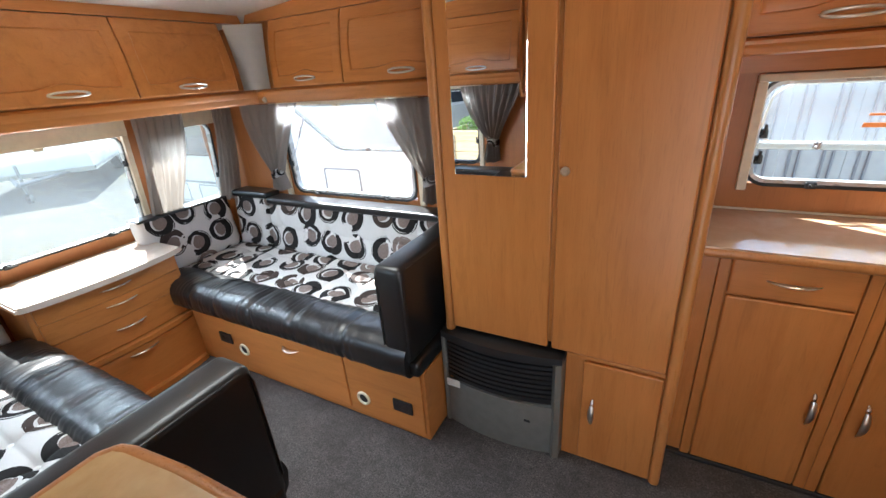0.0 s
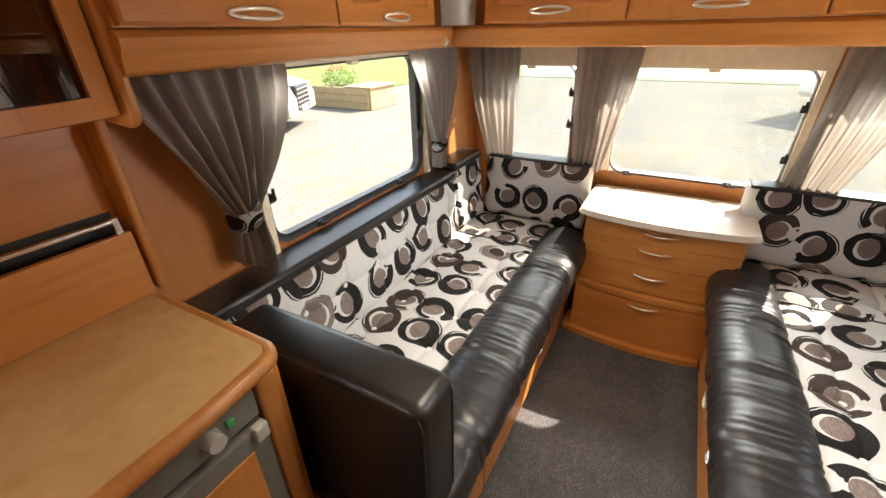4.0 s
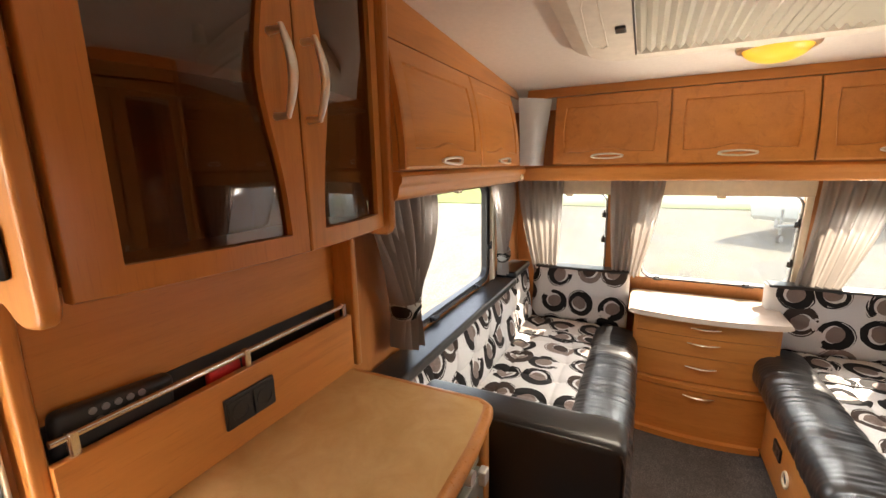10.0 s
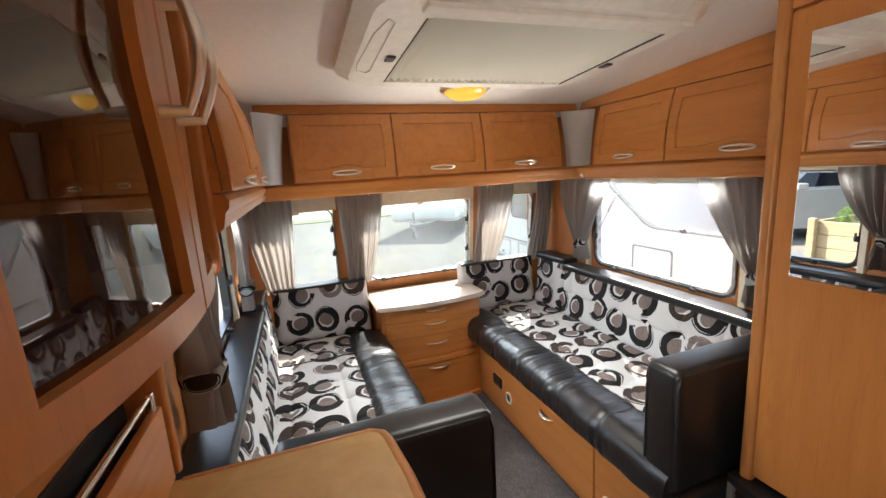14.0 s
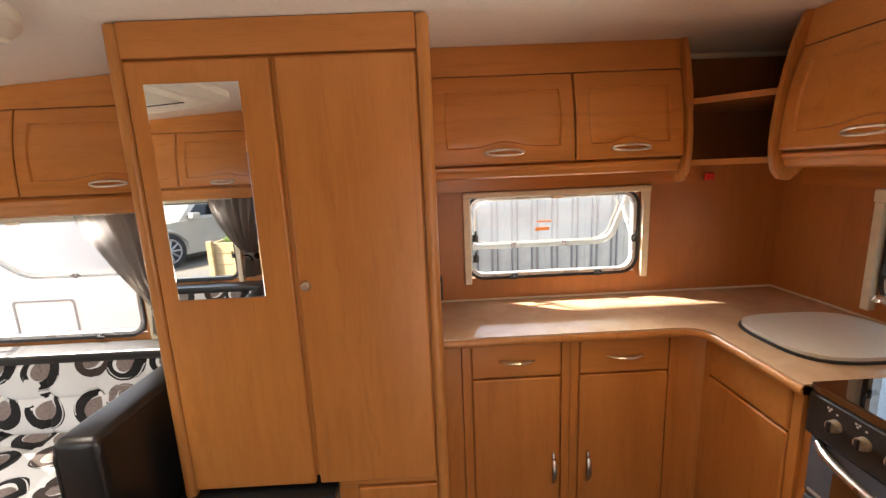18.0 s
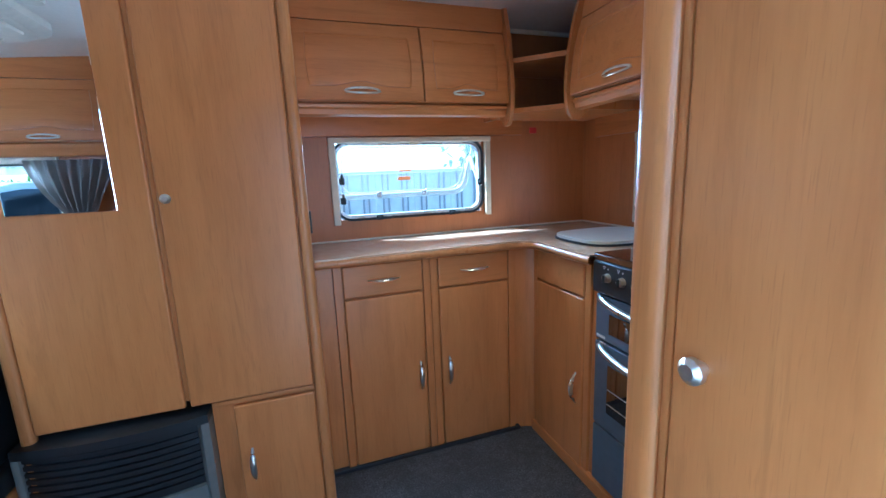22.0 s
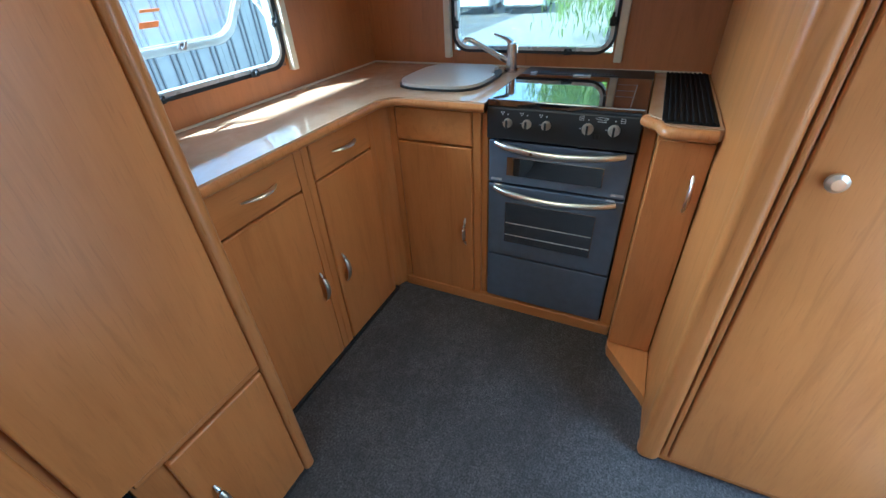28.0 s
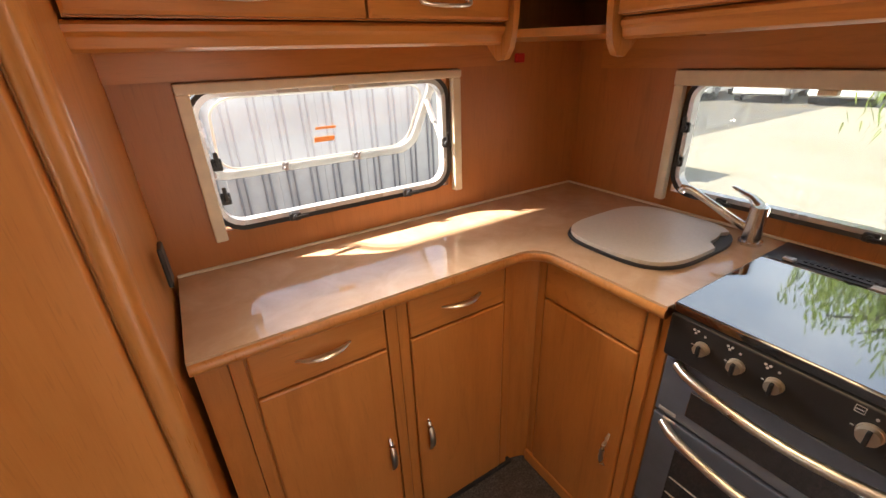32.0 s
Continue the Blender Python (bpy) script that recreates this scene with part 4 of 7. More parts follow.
def fascia(M, u0, u1, v0, lift, mat, lab):
    bm = bmesh.new()
    n = 8
    lo, hi = [], []
    for i in range(n + 1):
        u = u0 + (u1 - u0) * i / n
        z = ceil_z((M @ Vector((u, 0, 0))).x) - 0.001
        for w, row in ((-0.012, lo), (-0.026, hi)):
            row.append((bm.verts.new(M @ Vector((u, v0, w))), bm.verts.new(M @ Vector((u, z, w + lift)))))
    for i in range(n):
        for row in (lo, hi):
            bm.faces.new((row[i][0], row[i + 1][0], row[i + 1][1], row[i][1]))
        bm.faces.new((lo[i][0], lo[i + 1][0], hi[i + 1][0], hi[i][0]))
    return solid("trim", bm, mat, lab, "trim", kind="structure")


fascia(LN, 0.80, 2.0, 1.776, -0.02, WOOD_X, "beech panel between locker and ceiling")
fascia(LO, -2.0, -0.676, 1.776, -0.02, WOOD_X, "beech panel between locker and ceiling")
fascia(LF, 0.20, 1.95, 1.776, -0.02, WOOD_Y, "beech panel between front lockers and ceiling")
fascia(LK, 0.146, 1.04, 1.806, -0.02, WOOD_X, "beech panel between locker and ceiling")
fascia(LR, -1.63, -0.59, 1.806, -0.02, WOOD_Y, "beech panel between locker and ceiling")
# back boards that hide the pelmet's inside and the wall strip under the lockers
solid("trim", B(0.148, 1.25, 2.074, 2.099, 1.40, 1.50, 0.0), WOOD_X, "beech strip above the kitchen window", "trim", kind="structure")
solid("trim", B(XR - 0.022, XR - 0.001, 0.59, 1.98, 1.375, 1.50, 0.0), WOOD_Y, "beech strip above the rear window", "trim", kind="structure")
solid("trim", B(0.15, 1.04, 1.86, 2.098, 1.497, 1.504), WOOD_X, "underside board of the kitchen lockers", "trim", kind="structure")
solid("trim", B(1.28, XR - 0.001, 0.592, 1.62, 1.497, 1.504), WOOD_Y, "underside board of the kitchen lockers", "trim", kind="structure")


def end_panel(M, w_back, v_foot, v_head, label):
    """A shaped end cheek of a locker run: rounded foot, bellied front."""
    loop = [(w_back, v_foot + 0.045), (-0.06, v_foot + 0.045), (-0.035, v_foot + 0.02), (-0.01, v_foot), (0.02, v_foot + 0.005), (0.04, v_foot + 0.03), (0.05, v_foot + 0.07), (0.054, v_foot + 0.12), (0.052, v_foot + 0.18), (0.045, v_foot + 0.25), (0.032, v_foot + 0.33), (0.014, v_head - 0.08), (-0.012, v_head), (w_back, v_head)]
    return solid("end_panel", prism(bmesh.new(), loop, M, 0.018), OAK, label, "trim", "locker end panels", kind="structure", smooth=50)


end_panel(wallframe((1.036, 1.84, 0), (0, -1, 0), (0, 0, 1)) @ Matrix.Scale(-1, 4, (0, 0, 1)), -0.25, 1.415, 1.906, "shaped beech end panel of the kitchen lockers")
end_panel(wallframe((1.256, 1.626, 0), (-1, 0, 0), (0, 0, 1)), -0.385, 1.415, 1.906, "shaped beech end panel of the kitchen lockers")

# open corner shelves between the two kitchen locker runs
cs = thing("corner_shelf", (1.40, 1.85, 1.46), "open beech corner shelf unit with two boards between lockers", "shelf")
for z in (1.47, 1.68):
    loop = [(1.055, 1.85), (1.055, 2.095), (1.645, 2.095), (1.645, 1.645), (1.27, 1.645)]
    part("shelf_board", prism(bmesh.new(), loop, Matrix.Translation((0, 0, z)), 0.02), WOOD_X, cs)
part("cornice", B(1.056, 1.637, 2.076, 2.088, 1.886, 1.9065, 0.004, 2), WHITE, cs, "pale strip under the ceiling", smooth=40)
part("cornice", B(1.625, 1.637, 1.645, 2.075, 1.886, 1.9065, 0.004, 2), WHITE, cs, "pale strip under the ceiling", smooth=40)
part("back_board", B(1.056, 1.645, 2.088, 2.098, 1.49, 1.907), DARKWOOD, cs, "dark brown shelf back")
part("back_board", B(1.637, 1.647, 1.645, 2.087, 1.49, 1.907), DARKWOOD, cs, "dark brown shelf back")

# corner lamps between the lockers: tall curved silver shades

def corner_lamp(a_top, b_top, a_foot, b_foot, z0, z1, bulge):
    t = thing("corner_lamp", ((a_foot[0] + b_foot[0]) / 2, (a_foot[1] + b_foot[1]) / 2, z0), "curved silver corner lamp shade between the lockers", "lamp", "corner lamps")
    bm = bmesh.new()
    rows = []
    n, k = 10, 10
    for j in range(k + 1):
        f = j / k
        a = Vector((*a_foot, 0)).lerp(Vector((*a_top, 0)), f ** 1.5)
        b = Vector((*b_foot, 0)).lerp(Vector((*b_top, 0)), f ** 1.5)
        row = []
        for i in range(n + 1):
            s = i / n
            p = a.lerp(b, s) + Vector(bulge) * math.sin(math.pi * s) * (0.6 + 0.4 * math.sin(math.pi * f))
            row.append(bm.verts.new((p.x, p.y, z0 + (z1 - z0) * f)))
        rows.append(row)
    for p, q in zip(rows, rows[1:]):
        for i in range(n):
            bm.faces.new((p[i], p[i + 1], q[i + 1], q[i]))
    bmesh.ops.solidify(bm, geom=bm.faces[:], thickness=0.006)
    part("shade", bm, LAMPSILVER, t, smooth=50)
    return t


corner_lamp((-2.0, 0.325), (-1.86, 0.20), (-2.0, 0.29), (-1.90, 0.20), 1.459, 1.765, (0.02, 0.02, 0))
corner_lamp((-2.0, 1.82), (-1.86, 1.95), (-2.0, 1.86), (-1.90, 1.95), 1.459, 1.765, (0.02, -0.02, 0))


# ---- lounge ----
MID = 2.07


def side(far):
    """Maps the sofa by the door onto its twin by the wardrobe."""
    if not far:
        return Matrix.Identity(4)
    return Matrix.Translation((0, MID, 0)) @ Matrix.Scale(-1, 4, (0, 1, 0))


def tufted(pos, w, h, cols, rows, deep=0.012, puff=0.02, nu=64, nv=24):
    """A buttoned cushion face: pos(u, v, d) gives a point d above the face. Returns mesh and button places."""
    bm = bmesh.new()
    bu = [(w * (i + 0.5) / cols, h * (j + 0.5) / rows) for i in range(cols) for j in range(rows)]

    us = sorted({a for a, b in bu})
    vs = sorted({b for a, b in bu})

    def lift(u, v):
        e = min(u, w - u, v, h - v)
        d = puff * (1 - math.exp(-max(e, 0) / 0.02))
        for a, b in bu:
            r2 = (u - a) ** 2 + (v - b) ** 2
            if r2 < 0.008:
                d -= deep * math.exp(-r2 / 0.0011)
        d -= 0.55 * deep * sum(math.exp(-((u - a) / 0.007) ** 2) + 0.5 * math.exp(-((u - a) / 0.03) ** 2) for a in us)
        d -= 0.55 * deep * sum(math.exp(-((v - b) / 0.007) ** 2) + 0.5 * math.exp(-((v - b) / 0.03) ** 2) for b in vs)
        return d

    g = [[bm.verts.new(pos(w * i / nu, h * j / nv, lift(w * i / nu, h * j / nv))) for i in range(nu + 1)] for j in range(nv + 1)]
    for a, b in zip(g, g[1:]):
        for i in range(nu):
            bm.faces.new((a[i], a[i + 1], b[i + 1], b[i]))
    ring = [g[0][i] for i in range(nu + 1)] + [g[j][nu] for j in range(1, nv + 1)] + [g[nv][i] for i in range(nu - 1, -1, -1)] + [g[j][0] for j in range(nv - 1, 0, -1)]
    uv = [(w * i / nu, 0) for i in range(nu + 1)] + [(w, h * j / nv) for j in range(1, nv + 1)] + [(w * i / nu, h) for i in range(nu - 1, -1, -1)] + [(0, h * j / nv) for j in range(nv - 1, 0, -1)]
    back = [bm.verts.new(pos(u, v, -0.07)) for u, v in uv]
    n = len(ring)
    for i in range(n):
        bm.faces.new((ring[i], back[i], back[(i + 1) % n], ring[(i + 1) % n]))
    bm.faces.new(back)
    return bm, [pos(u, v, lift(u, v) + 0.004) for u, v in bu]


def bolster(x0, x1, y0, y1, z0, z1, gathers):
    """A stuffed leather roll along x with gathered seams and fine creases."""
    bm = bmesh.new()
    n, k = 300, 24
    rows = []
    cy, cz = (y0 + y1) / 2, (z0 + z1) / 2
    ry, rz = (y1 - y0) / 2, (z1 - z0) / 2
    for i in range(n + 1):
        x = x0 + (x1 - x0) * i / n
        pinch = sum(math.exp(-((x - g) / 0.012) ** 2) for g in gathers)
        near = sum(math.exp(-((x - g) / 0.10) ** 2) for g in gathers)
        row = []
        for j in range(k):
            a = 2 * math.pi * j / k
            ca, sa = math.cos(a), math.sin(a)
            sq = (abs(ca) ** 3 + abs(sa) ** 3) ** (-1 / 3)
            wr = noise.noise(Vector((x * 55, a * 0.9, z0 * 9))) * 0.0045 * (0.12 + near) + noise.noise(Vector((x * 9, a * 2, 5))) * 0.006
            f = sq * (1 - 0.05 * pinch)
            row.append(bm.verts.new((x, cy + (ry * f + wr) * ca, cz + (rz * f + wr) * sa)))
        rows.append(row)
    for a, b in zip(rows, rows[1:]):
        for j in range(k):
            bm.faces.new((a[j], a[(j + 1) % k], b[(j + 1) % k], b[j]))
    bm.faces.new(rows[0][::-1])
    bm.faces.new(rows[-1])
    return bm


def sofa(far):
    M = side(far)
    end = -0.72 if far else -0.80
    side_txt = "by the wardrobe" if far else "by the worktop"
    sf = thing("sofa", M @ Vector((-1.45, 0.4, 0)), "long sofa in ring-print cloth and black leather " + side_txt, "sofa", "facing sofas")
    bm = B(-2.68, end, 0.0, 0.70, 0.0, 0.365, 0.006, 2)
    base = part("plinth", bm, WOOD_X, sf, "honey beech sofa plinth", M=M, smooth=40)
    split = -1.144 if far else -1.22
    for a, b in ((-2.17, split), (split, end - 0.01)):
        part("panel", B(a + 0.004, b - 0.004, 0.699, 0.712, 0.035, 0.35, 0.005, 2), WOOD_X, base, M=M, smooth=40)
    hx = -1.475 if far else -1.70
    H = M @ wallframe((hx, 0.712, 0.285), (-1, 0, 0), (0, 0, 1))
    part("handle", bow_pull(H, 0.055), SATIN, base, "satin nickel bow handle", smooth=50)
    if far:
        for x, z in ((-1.993, 0.213), (-0.835, 0.164)):
            part("socket", B(x - 0.05, x + 0.05, 0.712, 0.722, z - 0.032, z + 0.032, 0.006, 2), BLACKPL, base, "black twin socket", M=M, smooth=40)
            for dx in (-0.02, 0.02):
                part("socket_hole", C((x + dx, 0.7215, z), (x + dx, 0.7235, z), 0.014, n=14), RUBBER, base, M=M)
        for x, z in ((-1.861, 0.167), (-1.055, 0.128)):
            bm = bmesh.new()
            pts = [(x + 0.03 * math.cos(2 * math.pi * k / 24), 0.714, z + 0.03 * math.sin(2 * math.pi * k / 24)) for k in range(24)]
            sweep(bm, pts, 0.007, 8, closed=True)
            part("vent_ring", bm, CREAM, base, "tan round air vent", M=M, smooth=60)
            part("vent_grille", C((x, 0.711, z), (x, 0.7135, z), 0.026, n=20), BLACKPL, base, "dark vent grille", M=M)
    # seat
    x0, x1 = -2.60, -0.835 if not far else -0.76
    bm, bu = tufted(lambda u, v, d: Vector((x0 + u, 0.09 + v, 0.475 + d)), x1 - x0, 0.475, 9, 2, 0.014, 0.022, 250, 70)
    seat = part("seat", bm, FAB_XY, sf, "buttoned seat cushion in ring-print cloth", M=M, smooth=70)
    for p in bu:
        part("button", cyl(bmesh.new(), p, p + Vector((0, 0, 0.008)), 0.015, 0.009, 14), WHITE_CLOTH, seat, M=M, smooth=40)
    part("seat_joint", sweep(bmesh.new(), [(-2.16, 0.10 + 0.05 * k, 0.497) for k in range(10)], 0.004, 6), LEATHER, seat, "dark piped joint between the seat cushions", M=M, smooth=60)
    part("cushion_core", B(x0, x1, 0.09, 0.60, 0.366, 0.47, 0.01), LEATHER, seat, M=M)
    part("front_roll", bolster(-2.40, x1 + 0.005, 0.535, 0.775, 0.355, 0.525, (-2.12, -1.92, -1.64, -1.36, -1.08)), LEATHER, seat, "gathered black leather front roll", M=M, smooth=80)
    # backrest: leaning cloth face under a leather cap
    bm, bu = tufted(lambda u, v, d: Vector((-2.17 + u, 0.135 - 0.13 * v + d, 0.485 + v)), x1 + 2.17, 0.315, 7, 1, 0.014, 0.024, 200, 46)
    bk = part("backrest", bm, FAB_XZ, sf, "buttoned backrest in ring-print cloth", M=M, smooth=70)
    for p in bu:
        part("button", cyl(bmesh.new(), p - Vector((0, 0.002, 0)), p + Vector((0, 0.008, 0)), 0.015, 0.009, 14), WHITE_CLOTH, bk, M=M, smooth=40)
    part("top_cap", B(-2.17, x1 + 0.02, -0.012, 0.118, 0.785, 0.826, 0.014, 3), LEATHER, bk, "black leather cap", M=M, smooth=50)
    # corner piece
    bm, bu = tufted(lambda u, v, d: Vector((-2.50 + u, 0.125 - 0.10 * v + d, 0.485 + v)), 0.325, 0.345, 2, 1, 0.01, 0.024, 26, 26)
    ck = part("corner_backrest", bm, FAB_XZ, sf, "narrow corner backrest in ring-print cloth", M=M, smooth=70)
    part("top_cap", B(-2.50, -2.172, -0.012, 0.115, 0.815, 0.855, 0.014, 3), LEATHER, ck, "black leather cap", M=M, smooth=50)
    # cushion below the front window
    bm, bu = tufted(lambda u, v, d: Vector((-2.505 - 0.10 * v + d, 0.13 + u, 0.485 + v)), 0.575, 0.335, 3, 1, 0.01, 0.024, 40, 26)
    fk = part("end_backrest", bm, FAB_YZ, sf, "end backrest below the front window", M=M, smooth=70)
    part("top_cap", B(-2.64, -2.53, 0.14, 0.70, 0.80, 0.825, 0.01, 3), LEATHER, fk, "black leather edge", M=M, smooth=50)
    # arm
    ax0, ax1 = (-0.86, -0.735) if far else (-0.93, -0.805)
    bm = B(ax0, ax1, 0.21, 0.755, 0.44 if far else 0.40, 0.855, 0.026, 4)
    arm = part("armrest", bm, LEATHER, sf, "padded black leather armrest", M=M, smooth=60)
    bm = bmesh.new()
    yb = 0.21
    for xx in (ax0 + 0.006, ax1 - 0.006):
        sweep(bm, [(xx, yb + 0.04, 0.842), (xx, 0.72, 0.842), (xx, 0.742, 0.83), (xx, 0.75, 0.80), (xx, 0.75, 0.47)], 0.0035, 6)
    part("piping", bm, LEATHER, arm, "black leather piping", M=M, smooth=60)
    part("skirt", B(end - 0.12, end + 0.004, 0.05, 0.74, 0.366, 0.44, 0.02, 3), LEATHER, arm, M=M, smooth=60)


WHITE_CLOTH = plain("white_button_cloth", (0.72, 0.71, 0.69), 0.85)
sofa(False)
sofa(True)

# chest of drawers between the sofas
ch = thing("chest_of_drawers", (-2.45, 1.07, 0.0), "bow-fronted honey beech chest with four drawers under the front window", "drawers")
CY, CW = 1.073, 0.335


def bow(y, x_edge, rise):
    return x_edge + rise * (1 - ((y - CY) / 0.36) ** 2)


def bowed(x_back, x_edge, rise, y0, y1, z0, z1, n=16, bev=0.004):
    loop = [(x_back, y0)] + [(bow(y0 + (y1 - y0) * i / n, x_edge, rise), y0 + (y1 - y0) * i / n) for i in range(n + 1)] + [(x_back, y1)]
    bm = prism(bmesh.new(), loop, Matrix.Translation((0, 0, z0)), z1 - z0)
    if bev:
        bmesh.ops.bevel(bm, geom=[e for e in bm.edges if abs(e.verts[0].co.z - e.verts[1].co.z) < 1e-6], offset=bev, segments=2, affect="EDGES")
    return bm


part("body", bowed(-2.66, -2.325, 0.03, 0.745, 1.40, 0.0, 0.665, bev=0), WOOD_Z, ch, smooth=40)
part("top", bowed(-2.67, -2.278, 0.05, 0.715, 1.43, 0.666, 0.694, bev=0.008), CHESTTOP, ch, "pale marbled top with beech edge", smooth=40)
part("top_edge", bowed(-2.60, -2.284, 0.05, 0.712, 1.433, 0.668, 0.682, bev=0.004), WOOD_Y, ch, smooth=40)
for k, (z0, z1, hz) in enumerate(((0.575, 0.655, 0.63), (0.47, 0.572, 0.545), (0.325, 0.467, 0.415), (0.03, 0.285, 0.262))):
    xe = -2.312 if k < 3 else -2.288
    y0, y1 = (0.765, 1.38) if k < 3 else (0.75, 1.395)
    dr = part("drawer", bowed(-2.40, xe, 0.042, y0, y1, z0, z1, bev=0.004), WOOD_Y, ch, smooth=40)
    part("handle", bow_pull(wallframe((bow(CY, xe, 0.042), CY, hz), (0, 1, 0), (0, 0, 1)), 0.07, 0.0065, 0.02), SATIN, dr, "slim satin nickel bow handle", smooth=50)
part("ledge", bowed(-2.40, -2.286, 0.048, 0.73, 1.415, 0.292, 0.318, bev=0.004), WOOD_Y, ch, smooth=40)
part("base_ledge", bowed(-2.40, -2.262, 0.048, 0.715, 1.36, 0.0, 0.03, bev=0.004), WOOD_Y, ch, smooth=40)

# curtains
curtain(NEAR, (0.82, 1.25), (0.985, 1.10), 1.375, 0.885, "taupe curtain drawn back with a tie beside the glazed cabinet", tie=(1.03, 1.02, 0.03), lean=1, folds=8, amp=0.036, w0=0.085, seed=1)
curtain(NEAR, (1.88, 2.30), (2.08, 2.17), 1.375, 0.86, "taupe curtain drawn back with a tie in the lounge corner", tie=(2.12, 0.97, 0.03), folds=6, w0=0.075, seed=2)
curtain(OFF, (-2.30, -1.82), (-2.16, -2.04), 1.375, 0.87, "taupe curtain drawn back with a tie in the lounge corner", tie=(-2.10, 0.965, 0.03), folds=6, w0=0.065, seed=3)
curtain(OFF, (-1.29, -0.86), (-1.05, -0.96), 1.375, 0.87, "taupe curtain drawn back with a tie beside the wardrobe", tie=(-0.99, 0.985, 0.035), folds=7, w0=0.075, seed=4)
FC = wallframe((-2.655, 0, 0), (0, 1, 0), (0.115, 0, 1))
curtain(FC, (0.03, 0.31), (0.12, 0.27), 1.375, 0.80, "taupe curtain hanging in the front corner", folds=6, w0=0.01, seed=5)
curtain(FC, (0.57, 0.85), (0.60, 0.745), 1.375, 0.80, "taupe curtain between the front windows", folds=6, w0=0.0, seed=6)
curtain(FC, (1.51, 1.79), (1.48, 1.665), 1.375, 0.80, "taupe curtain between the front windows", folds=6, w0=0.0, seed=7)
curtain(FC, (1.97, 2.10), (1.90, 2.07), 1.375, 0.80, "taupe curtain hanging in the front corner", folds=5, w0=0.01, seed=8)

# ---- wardrobe ----
wd = thing("wardrobe", (-0.265, 1.8, 0.0), "tall honey beech wardrobe with two doors, mirror and low locker", "wardrobe")
bm = bmesh.new()
box(bm, -0.675, 0.15, 1.55, 2.098, 0.53, 1.906)
box(bm, -0.20, 0.15, 1.55, 2.098, 0.0, 0.53)
box(bm, -0.675, -0.20, 1.72, 2.098, 0.0, 0.53)
part("body", bm, WOOD_Z, wd)
part("corner_post", B(-0.69, -0.655, 1.525, 1.56, 0.0, 1.906, 0.014, 4), OAK, wd, smooth=40)
part("corner_post", B(0.125, 0.162, 1.525, 1.565, 0.0, 1.906, 0.015, 4), OAK, wd, smooth=40)
part("head_rail", B(-0.655, 0.125, 1.532, 1.55, 1.815, 1.906, 0.003), WOOD_X, wd)
ld = part("door", B(-0.652, -0.268, 1.528, 1.55, 0.515, 1.808, 0.007, 3), WOOD_Z, wd, smooth=40)
rd = part("door", B(-0.254, 0.122, 1.528, 1.55, 0.515, 1.808, 0.007, 3), WOOD_Z, wd, smooth=40)
part("mirror", B(-0.602, -0.35, 1.5225, 1.5285, 1.15, 1.748, 0.002), MIRROR, ld, "rectangular wall mirror with bevelled edge")
part("knob", knob_bm(wallframe((-0.228, 1.528, 1.178), (1, 0, 0), (0, 0, 1)), 0.014), SATIN, rd, "round satin nickel knob", smooth=40)
part("low_rail", B(-0.195, 0.125, 1.535, 1.552, 0.495, 0.512, 0.004), WOOD_X, wd, smooth=40)
lw = part("low_door", B(-0.135, 0.122, 1.53, 1.55, 0.025, 0.488, 0.006, 3), WOOD_Z, wd, smooth=40)
part("handle", bow_pull(wallframe((-0.094, 1.53, 0.272), (0, 0, 1), (-1, 0, 0)), 0.06), SATIN, lw, "satin nickel bow handle", smooth=50)

# gas heater under the wardrobe
ht = thing("gas_heater", (-0.45, 1.55, 0.0), "grey and black gas room heater with louvred front under the wardrobe", "heater")


def heat_loop(x0, x1, y_front, rise, y_back):
    n = 12
    return [(x0, y_back)] + [(x0 + (x1 - x0) * i / n, y_front - rise * (1 - (2 * i / n - 1) ** 2)) for i in range(n + 1)] + [(x1, y_back)]


part("body", prism(bmesh.new(), heat_loop(-0.70, -0.205, 1.52, 0.035, 1.71), Matrix.Translation((0, 0, 0.005)), 0.24), HEATGREY, ht, "grey metallic lower casing", smooth=40)
part("grille_back", prism(bmesh.new(), heat_loop(-0.69, -0.245, 1.53, 0.03, 1.71), Matrix.Translation((0, 0, 0.245)), 0.22), BLACKPL, ht, "black grille chamber", smooth=40)
for k in range(9):
    z = 0.262 + k * 0.0225
    bm = prism(bmesh.new(), heat_loop(-0.695, -0.242, 1.522, 0.035, 1.56), Matrix.Translation((0, 0, z)), 0.013)
    part("louvre", bm, BLACKPL, ht, smooth=40)
part("top", prism(bmesh.new(), heat_loop(-0.705, -0.205, 1.505, 0.035, 1.715), Matrix.Translation((0, 0, 0.466)), 0.028), BLACKPL, ht, "black rounded top", smooth=40)
part("side_trim", prism(bmesh.new(), [(-0.242, 1.52), (-0.225, 1.495), (-0.205, 1.505), (-0.198, 1.71), (-0.242, 1.71)], Matrix.Translation((0, 0, 0.0)), 0.466), HEATGREY, ht, "grey metallic side column", smooth=50)
part("side_trim", B(-0.712, -0.69, 1.51, 1.71, 0.0, 0.466, 0.008), HEATGREY, ht, smooth=40)
part("sticker", B(-0.685, -0.625, 1.4965, 1.498, 0.225, 0.262), WHITE, ht, "white label", M=Matrix.Translation((0, -0.003, 0)))
part("peephole", B(-0.34, -0.315, 1.482, 1.486, 0.165, 0.175, 0.002), BLACKPL, ht)

